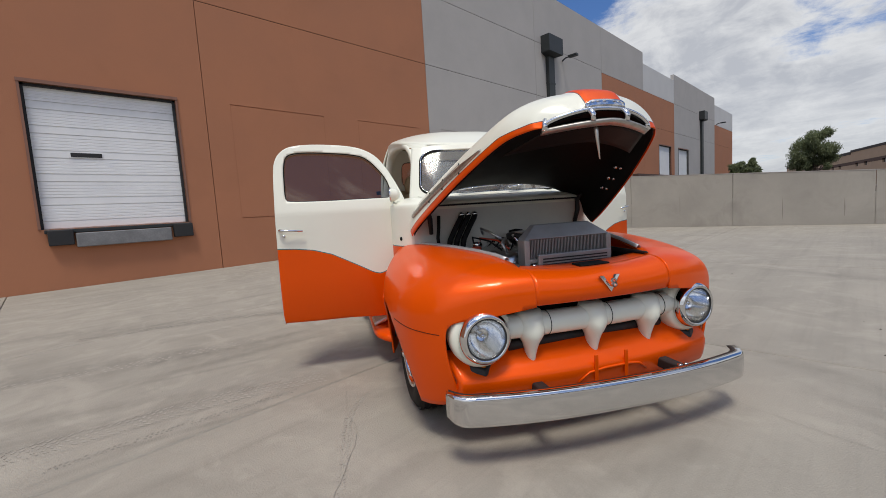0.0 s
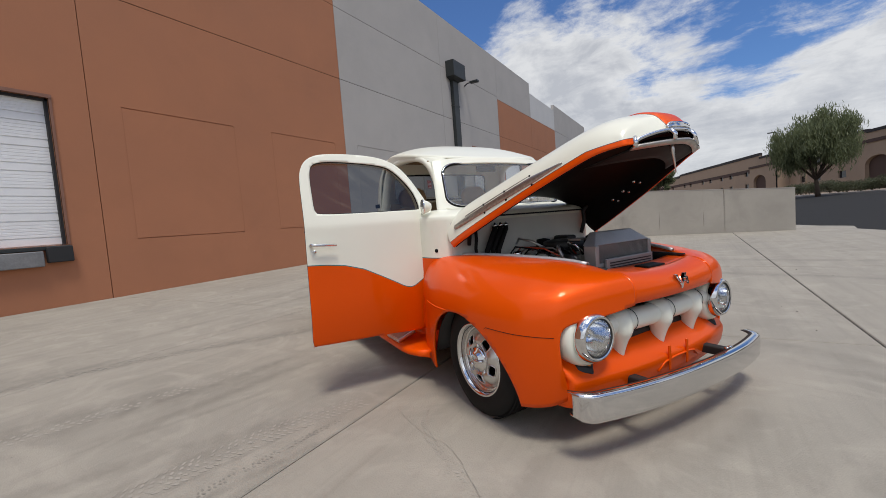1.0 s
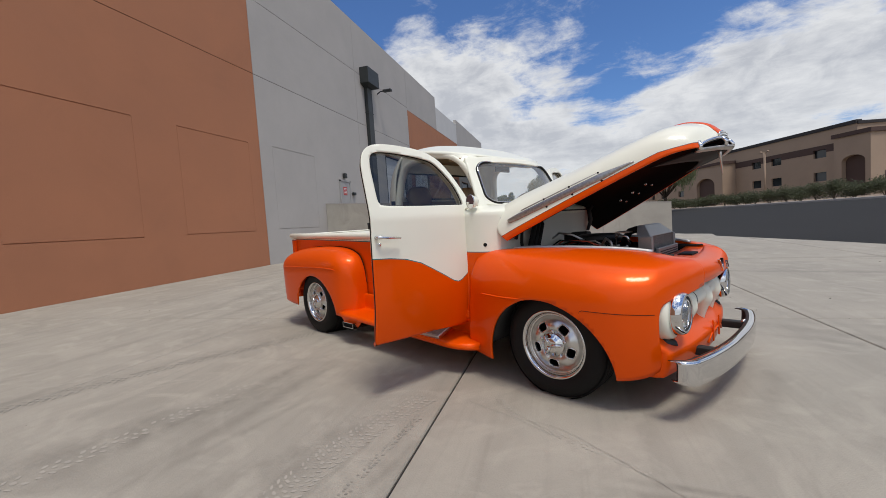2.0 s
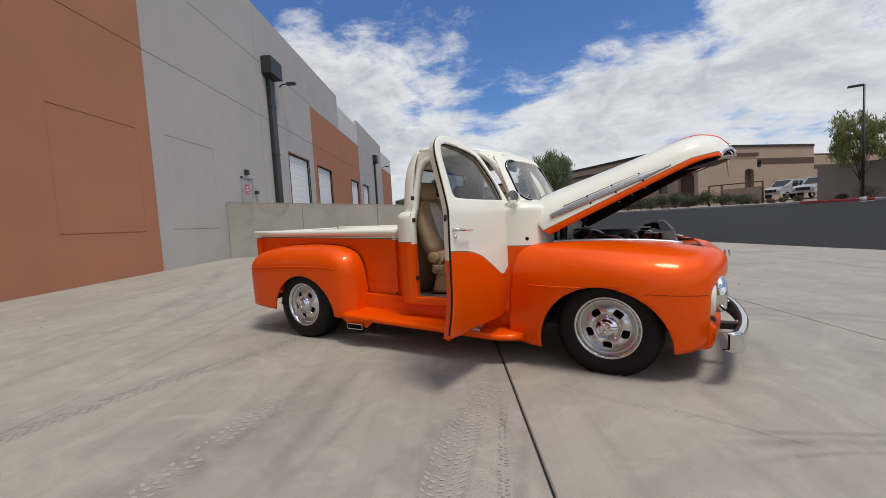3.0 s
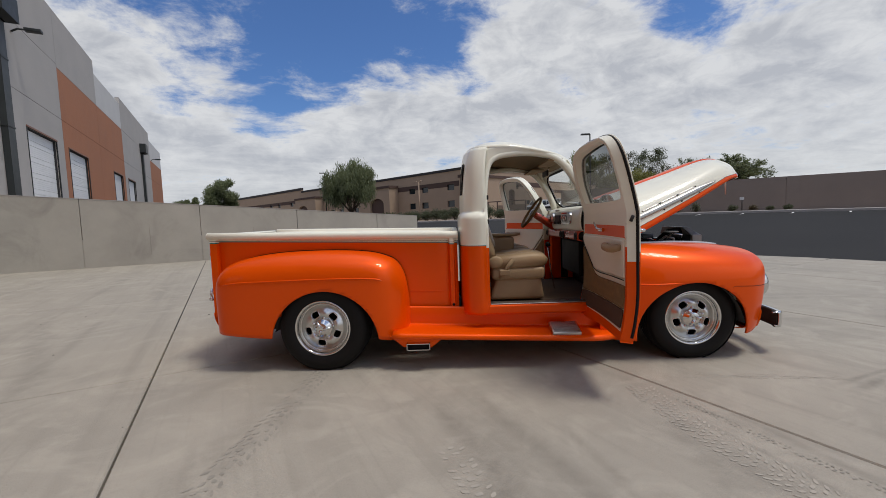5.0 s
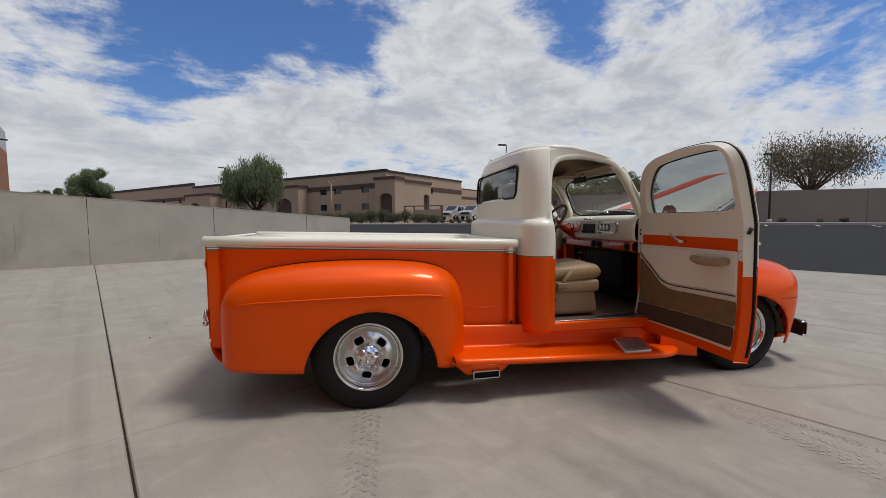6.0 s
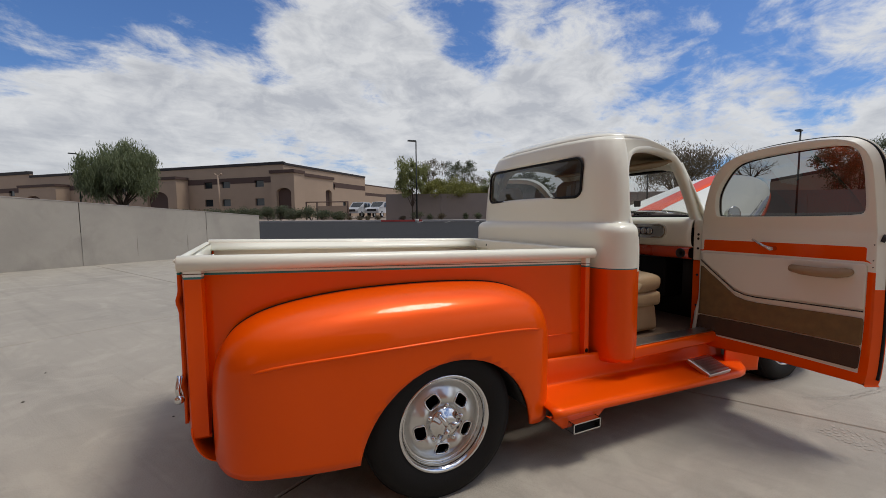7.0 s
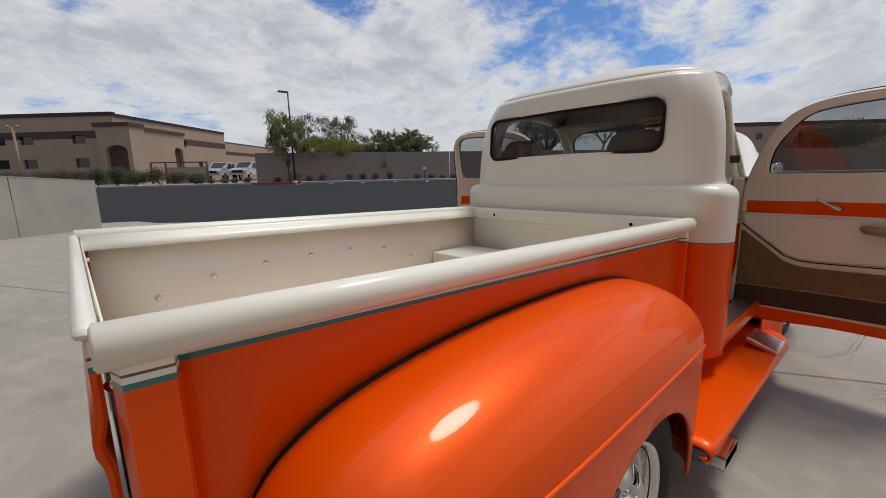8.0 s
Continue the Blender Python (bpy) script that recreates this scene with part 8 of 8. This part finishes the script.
def shrub(x, y, r, h, leaf, seed, label, per=420, size=0.06):
    rng = random.Random(seed)
    s = thing("shrub", label, "shrub", "lot shrubs")
    z = ground_z(x, y)
    bm = bmesh.new()
    for k in range(7):
        a = rng.uniform(0, math.tau)
        tube(bm, [(x, y, z - 0.05), (x + math.cos(a) * r * 0.3, y + math.sin(a) * r * 0.3, z + h * 0.4), (x + math.cos(a) * r * 0.7, y + math.sin(a) * r * 0.7, z + h * 0.8)], [0.02, 0.014, 0.006], 5)
    part("stem", bm, M["bark"], s)
    bm = bmesh.new()
    for k in range(8):
        a, q = rng.uniform(0, math.tau), rng.uniform(0, 0.6)
        leaf_cloud(bm, rng, (x + math.cos(a) * r * q, y + math.sin(a) * r * q, z + h * rng.uniform(0.35, 0.7)), (r * 0.55, r * 0.55, h * 0.36), per // 8, size)
    part("foliage", bm, M[leaf], s)


tree(13.0, 55.5, 9.2, 3.05, 3.2, "leaf", 3, "broad feathery green shade tree in front of the offices", 96, 300, 0.10, 1.5, 14, trunk_r=0.2)
tree(-3.35, 81.0, 9.4, 2.6, 3.2, "leaf", 5, "round green tree beyond the dividing wall", 70, 420, 0.13, 0.5)
tree(-6.3, 48.0, 4.2, 1.2, 2.2, "leaf", 6, "low green tree beyond the dividing wall", 30, 250, 0.13, 0.2)


def at_kerb(k, off):
    p = along(k, off)
    return p.x, p.y


tree(*at_kerb(11.7, 1.9), 7.0, 1.5, 2.7, "leaf_light", 8, "slender weeping tree with light green foliage", 40, 170, 0.085, 1.0, 9, trunk_r=0.07)
tree(*at_kerb(9.9, 6.0), 5.3, 2.0, 3.0, "leaf_yellow", 9, "yellow-green tree behind the block wall", 46, 260, 0.09, 0.2)
tree(*at_kerb(12.4, 9.5), 8.2, 1.6, 3.6, "leaf_dry", 10, "thin grey-brown tree behind the block wall", 30, 90, 0.08, 0.3, 14, True)
tree(*at_kerb(9.0, 10.0), 7.9, 1.6, 3.4, "leaf_dark", 11, "dark olive tree behind the block wall", 34, 150, 0.085, 0.2, 12, True)
tree(*at_kerb(7.4, 6.4), 4.7, 2.2, 3.1, "leaf_yellow", 21, "low yellow-green tree just over the block wall", 40, 240, 0.08, 0.1)
tree(*at_kerb(6.7, 9.0), 5.5, 1.5, 3.2, "leaf_dry", 12, "thin grey-brown tree behind the block wall", 26, 130, 0.08, 0.2, 12, True)
tree(*at_kerb(5.2, 8.0), 4.2, 1.2, 2.9, "leaf_dry", 13, "dark olive tree behind the block wall", 24, 150, 0.08, 0.2)


def twig_tree(x, y, base, fork, label, seed, stems, reach, rise, leaf=None, per=0, droop=0.0, lean=(0.0, 0.0), size=0.05):
    """Stems that branch three times and spray outwards, bare or with leaves along the twigs."""
    rng = random.Random(seed)
    t_ = thing("tree", label, "tree", "far trees")
    wood, crown = bmesh.new(), bmesh.new()
    top = Vector((x + lean[0], y + lean[1], fork))
    tube(wood, [(x, y, base), (x + lean[0] * 0.4, y + lean[1] * 0.4, (base + fork) / 2), top], [0.16, 0.12, 0.10], 8)

    def grow(p, v, length, r, level):
        pts, q, w = [p], p.copy(), v.copy()
        n = 4
        for k in range(n):
            w = (w + Vector((rng.gauss(0, 0.16), rng.gauss(0, 0.16), rng.gauss(0.02, 0.12) - droop * 0.10 * level))).normalized()
            q = q + w * (length / n)
            pts.append(q.copy())
        tube(wood, pts, [r, r * 0.8, r * 0.65, r * 0.5, r * 0.3], 5)
        if leaf and level >= 1:
            for a, b in zip(pts, pts[1:]):
                for _ in range(per):
                    c = a.lerp(b, rng.random()) + Vector((rng.gauss(0, 0.07), rng.gauss(0, 0.07), rng.gauss(0, 0.06) - 0.05))
                    f = (w + Vector((rng.gauss(0, 0.5), rng.gauss(0, 0.5), rng.gauss(0, 0.4)))).normalized()
                    g = f.orthogonal().normalized()
                    g = (g * math.cos(rng.uniform(0, 6.28)) + f.cross(g) * math.sin(rng.uniform(0, 6.28))) * size * 0.3
                    ln = size * rng.uniform(0.7, 1.6)
                    crown.faces.new([crown.verts.new(c + f * ln), crown.verts.new(c + g), crown.verts.new(c - f * ln), crown.verts.new(c - g)])
        if level < 3:
            for k in range(rng.choice((3, 4))):
                at = pts[rng.choice((2, 3, 4))]
                side = Vector((rng.gauss(0, 0.6), rng.gauss(0, 0.6), rng.gauss(0.05, 0.4)))
                grow(at, (w + side).normalized(), length * rng.uniform(0.5, 0.72), r * 0.5, level + 1)
    for k in range(stems):
        a = math.tau * k / stems + rng.uniform(-0.4, 0.4)
        grow(top, Vector((math.cos(a) * reach, math.sin(a) * reach, rise * rng.uniform(0.6, 1.3))).normalized(), rng.uniform(0.8, 1.15) * math.hypot(reach, rise) * 0.62, 0.06, 0)
    part("trunk", wood, M["bark"], t_, "brown trunk and limbs", True)
    if leaf:
        part("crown", crown, M[leaf], t_)


twig_tree(*at_kerb(2.2, 6.4), 0.9, 3.0, "feathery spreading green tree behind the block wall", 14, 20, 2.5, 1.6, "leaf", 9, 0.3, size=0.075)
tree(*at_kerb(2.6, 6.2), 3.7, 1.9, 2.9, "leaf_dark", 24, "low green growth just over the block wall", 30, 80, 0.07, 0.1)
tree(*at_kerb(-12.0, 7.0), 7.1, 3.3, 3.8, "leaf_dry", 15, "wide airy olive-brown tree with bare limbs behind the wall", 80, 150, 0.075, 0.9, 22, True, 0.16)
twig_tree(*at_kerb(-17.2, 8.0), 1.0, 3.9, "bare leafless tree with forked limbs behind the wall", 31, 8, 1.8, 2.5, lean=(0.4, -0.6))
tree(*at_kerb(-25.0, 7.0), 7.3, 2.3, 3.0, "leaf_dark", 17, "dark feathery tree behind the wall", 60, 190, 0.09, 0.3)
tree(*at_kerb(-40.0, 8.0), 5.0, 3.0, 3.0, "leaf_dark", 18, "dark tree by the terracotta building", 40, 180, 0.12, 0.2)

for k, (al, r, h) in enumerate(((12.7, 0.45, 0.55), (11.0, 0.95, 0.95), (9.9, 0.5, 0.7), (8.7, 0.5, 0.75), (6.3, 0.45, 0.75), (5.2, 0.5, 0.75), (4.1, 0.55, 0.75), (2.8, 0.5, 0.85), (0.45, 0.35, 0.55), (-0.8, 0.3, 0.5), (-1.8, 0.28, 0.4), (-2.7, 0.3, 0.45), (-9.6, 0.3, 0.4), (-11.6, 0.25, 0.35), (-12.8, 0.32, 0.4), (-17.5, 0.3, 0.4))):
    shrub(*at_kerb(al, 1.7), r, h, "leaf_dark" if k % 3 else "leaf_dry", 100 + k, "small round desert shrub at the foot of the block wall", 900, 0.05)
for k in range(24):
    al = 20.5 + 1.75 * k
    rr = random.Random(300 + k)
    shrub(*at_kerb(al, 2.4 + rr.uniform(-0.2, 0.5)), rr.uniform(1.1, 1.4), (1.1 if k < 2 else 1.6) * rr.uniform(0.9, 1.15), "leaf_dark", 300 + k, "tall dark oleander bush in the hedge before the offices", 1700, 0.085)
for k, al in enumerate((15.3, 16.4, 17.4, 18.6)):
    shrub(*at_kerb(al, 1.6), 0.45, 0.6, "leaf_dry", 400 + k, "small dry shrub beside the kerb", 700, 0.05)


def enclosure():
    e = thing("refuse_enclosure", "tan stucco refuse enclosure with brown steel posts", "enclosure wall")
    for k0, k1, z1 in ((21.9, 26.0, 3.05),):
        bm = bmesh.new()
        for v in box(bm, 0, 1, 0, 1, 0, 1):
            v.co = along(lerp(k0, k1, v.co.x), 7.0 + 0.2 * v.co.y, lerp(0.9, z1 - 0.35, v.co.z))
        part("wall", bm, M["tan_wall"], e)
    for k in (21.9, 26.1, 27.6):
        p = along(k, 6.95)
        bm = bmesh.new()
        tube(bm, [(p.x, p.y, 0.9), (p.x, p.y, 3.2)], 0.09, 8)
        part("post", bm, M["brown_wall"], e)
    bm = bmesh.new()
    tube(bm, [along(21.9, 6.95, 3.15), along(27.6, 6.95, 3.2)], 0.06, 8)
    part("top_rail", bm, M["brown_wall"], e)


enclosure()


def parked_pickup(k, off, seed):
    c = thing("parked_pickup", "white full-size pickup parked beyond the block wall", "pickup truck", "parked trucks")
    o = along(k, off)
    z = ground_z(o.x, o.y)
    # side profile in (length, height), nose towards the open lot
    prof = [(0, 0.55), (0, 1.15), (1.9, 1.2), (2.05, 1.85), (2.3, 1.93), (3.5, 1.93), (4.15, 1.28), (5.2, 1.15), (5.45, 0.95), (5.45, 0.5)]
    bm = bmesh.new()
    A, B = [], []
    for s, h in prof:
        inset = 0.12 if h > 1.4 else 0.0
        A.append(bm.verts.new(along(k - 0.95 + inset, off + 2.7 - s, z + h)))
        B.append(bm.verts.new(along(k + 0.95 - inset, off + 2.7 - s, z + h)))
    bm.faces.new(A)
    bm.faces.new(B)
    for i in range(len(prof)):
        j = (i + 1) % len(prof)
        bm.faces.new((A[i], A[j], B[j], B[i]))
    bmesh.ops.triangulate(bm, faces=[f for f in bm.faces if len(f.verts) > 4])
    part("body", bm, M["van_white"], c)
    for s0, s1 in ((2.2, 2.8), (2.9, 3.65)):
        for sd in (-1, 1):
            bm = bmesh.new()
            bm.faces.new([bm.verts.new(along(k + sd * (0.96 - (0.10 if h > 1.5 else 0.0)), off + 2.7 - s, z + h)) for s, h in ((s0, 1.25), (s1 + 0.15 * (s1 > 3), 1.25), (s1 - 0.1, 1.78), (s0 + 0.03, 1.78))])
            part("window", bm, M["window_dark"], c)
    bm = bmesh.new()
    bm.faces.new([bm.verts.new(along(k + y, off + 2.7 - s + dx, z + h)) for s, y, h, dx in ((4.13, -0.8, 1.33, -0.02), (4.13, 0.8, 1.33, -0.02), (3.56, 0.72, 1.88, -0.02), (3.56, -0.72, 1.88, -0.02))])
    part("windscreen", bm, M["window_dark"], c)
    bm = bmesh.new()
    for v in box(bm, -0.6, 0.6, -0.03, 0.03, 0.72, 1.0):
        v.co = along(k + v.co.x, off - 2.76 + v.co.y, z + v.co.z)
    part("grille", bm, GAUGE, c, "dark grille")
    for sd in (-1, 1):
        bm = bmesh.new()
        for v in box(bm, -0.12, 0.12, -0.03, 0.03, 0.82, 1.0):
            v.co = along(k + sd * 0.76 + v.co.x, off - 2.76 + v.co.y, z + v.co.z)
        part("headlight", bm, M["sign_white"], c)
    for s in (1.0, 4.45):
        for sd in (-1, 1):
            ctr = along(k + sd * 0.85, off + 2.7 - s, z + 0.38)
            w_ = lathe("wheel", [(0.0, -0.1), (0.34, -0.1), (0.38, -0.05), (0.38, 0.05), (0.34, 0.1), (0.24, 0.1)], ctr, (KERB_D.x * sd, KERB_D.y * sd, 0), TYRE, c, "black wheel", 20)
            lathe("rim", [(0.24, 0.09), (0.2, 0.06), (0.0, 0.08)], ctr, (KERB_D.x * sd, KERB_D.y * sd, 0), BRUSHED, w_, "", 16)


parked_pickup(22.9, 12.0, 1)
parked_pickup(20.5, 12.8, 2)


def far_warehouse():
    w = thing("far_warehouse", "long terracotta-tan building behind the boundary wall", "building")
    for z0, z1, m in ((0.3, 5.5, "tan_wall"), (5.5, 5.85, "brown_wall")):
        bm = bmesh.new()
        for v in box(bm, 0, 1, 0, 1, 0, 1):
            v.co = along(lerp(-27.5, -80, v.co.x), 10.0 + 20 * v.co.y - (0.1 if z1 > 5.6 else 0), lerp(z0, z1, v.co.z))
        part("wall" if z0 < 1 else "cornice", bm, M[m], w)
    for k in range(7):
        bm = bmesh.new()
        for v in box(bm, 0, 1, 0, 1, 0, 1):
            v.co = along(-30.5 - 4.2 * k + 0.5 * v.co.x, 9.93 + 0.1 * v.co.y, lerp(4.2, 4.75, v.co.z))
        part("wall_lamp" if k % 2 else "window", bm, M["window_dark"], w)


far_warehouse()


# ---------------------------------------------------------------- marks and litter on the slabs
def tread_track(pts, width, seed, rows=3, pitch=0.047, lug=0.011, mat_name="print", label="faint dusty tyre tread print on the concrete"):
    """Staggered rows of small rounded lug prints along a smooth line."""
    rng = random.Random(seed)
    line = [Vector((*p, 0)) for p in smooth_line(pts, 400)]
    bm = bmesh.new()
    run = 0.0
    for a, b in zip(line, line[1:]):
        run += (b - a).length
        if run < pitch:
            continue
        run = 0.0
        d = (b - a).normalized()
        s = Vector((-d.y, d.x, 0))
        for k in range(rows):
            row = k - (rows - 1) / 2
            if rng.random() < 0.14:
                continue
            c = a + d * (pitch * 0.5 * (k % 2) + rng.uniform(-0.004, 0.004)) + s * (row * width / rows + rng.uniform(-0.006, 0.006))
            w, l, sk = width / rows * 0.36 * rng.uniform(0.7, 1.1), lug * rng.uniform(0.6, 1.2), lug * 0.6 * row
            ring = []
            for q in range(8):
                an = q * math.tau / 8
                u, v = math.copysign(abs(math.cos(an)) ** 0.6, math.cos(an)), math.copysign(abs(math.sin(an)) ** 0.6, math.sin(an))
                p = c + s * (w * u) + d * (l * v + sk * u)
                ring.append(bm.verts.new((p.x, p.y, slab_z(p.x, p.y) + 0.002)))
            bm.faces.new(ring)
    tagged(part("tyre_print", bm, M[mat_name]), label, "tyre print", kind="stuff")


M["print"] = mat("tread_dust", (0.338, 0.309, 0.262), 0.9, var=0.12, scale=9)
M["print_dark"] = mat("tread_rubber_dust", (0.262, 0.24, 0.203), 0.9, var=0.2, scale=9)
M["crack"] = mat("crack_shadow", (0.26, 0.24, 0.205), 0.95)
M["bits"] = mat("dark_grit", (0.05, 0.04, 0.03), 0.9)
tread_track([(-2.55, 1.40), (-2.80, 1.02), (-3.08, 0.60), (-3.34, 0.21), (-3.55, -0.18), (-3.80, -0.70), (-3.98, -1.3)], 0.17, 7, 4, 0.055, 0.016, "print_dark", "dark dusty tyre tread print on the concrete")
tread_track([(-1.26, -1.95), (-1.20, -1.55), (-1.13, -1.15), (-1.05, -0.75), (-0.93, -0.38), (-0.80, -0.10)], 0.20, 8, 5, 0.036, 0.009)
tread_track([(-0.89, -1.6), (-0.86, -1.15), (-0.82, -0.78), (-0.76, -0.36)], 0.055, 9, 2, 0.022, 0.006, "print_dark")
tread_track([(0.42, -0.74), (0.12, -0.53), (-0.16, -0.33), (-0.34, -0.08)], 0.05, 11, 2, 0.024, 0.006)
tread_track([(-2.72, -1.9), (-2.52, -1.3), (-2.36, -0.7), (-2.24, -0.1)], 0.16, 12, 3, 0.05, 0.012)


def crack(pts, seed):
    rng = random.Random(seed)
    line = smooth_line(pts, 40)
    bm = bmesh.new()
    prev = None
    for i, (x, y) in enumerate(line):
        x, y = x + rng.uniform(-0.006, 0.006), y + rng.uniform(-0.006, 0.006)
        w = 0.0008 * rng.uniform(0.4, 1.3)
        z = slab_z(x, y) + 0.005
        cur = [bm.verts.new((x - w, y - w, z)), bm.verts.new((x + w, y + w, z))]
        if prev:
            bm.faces.new((prev[0], prev[1], cur[1], cur[0]))
        prev = cur
    tagged(part("crack", bm, M["crack"]), "hairline crack in the concrete slab", "crack", "slab cracks", kind="structure")


crack([(-0.5, -0.15), (-0.2, -0.32), (0.05, -0.42), (0.36, -0.72), (0.6, -0.95)], 1)
crack([(1.25, 1.15), (1.6, 1.02), (1.95, 0.93), (2.3, 0.85)], 2)

bm = bmesh.new()
rng = random.Random(12)
spots = [(0.11, -0.37), (-3.8, 1.1)] + [(rng.uniform(-7, 6), rng.uniform(-3.2, 6)) for _ in range(90)]
for x, y in spots:
    r = rng.uniform(0.004, 0.012)
    z = ground_z(x, y)
    a0 = rng.uniform(0, 6)
    base = [bm.verts.new((x + r * math.cos(a0 + k * 1.57) * rng.uniform(0.6, 1.4), y + r * math.sin(a0 + k * 1.57), z)) for k in range(4)]
    tip = bm.verts.new((x, y, z + r * 0.7))
    for k in range(4):
        bm.faces.new((base[k], base[(k + 1) % 4], tip))
tagged(part("grit", bm, M["bits"]), "scattered dark grit and leaf bits on the concrete", "litter", kind="stuff")
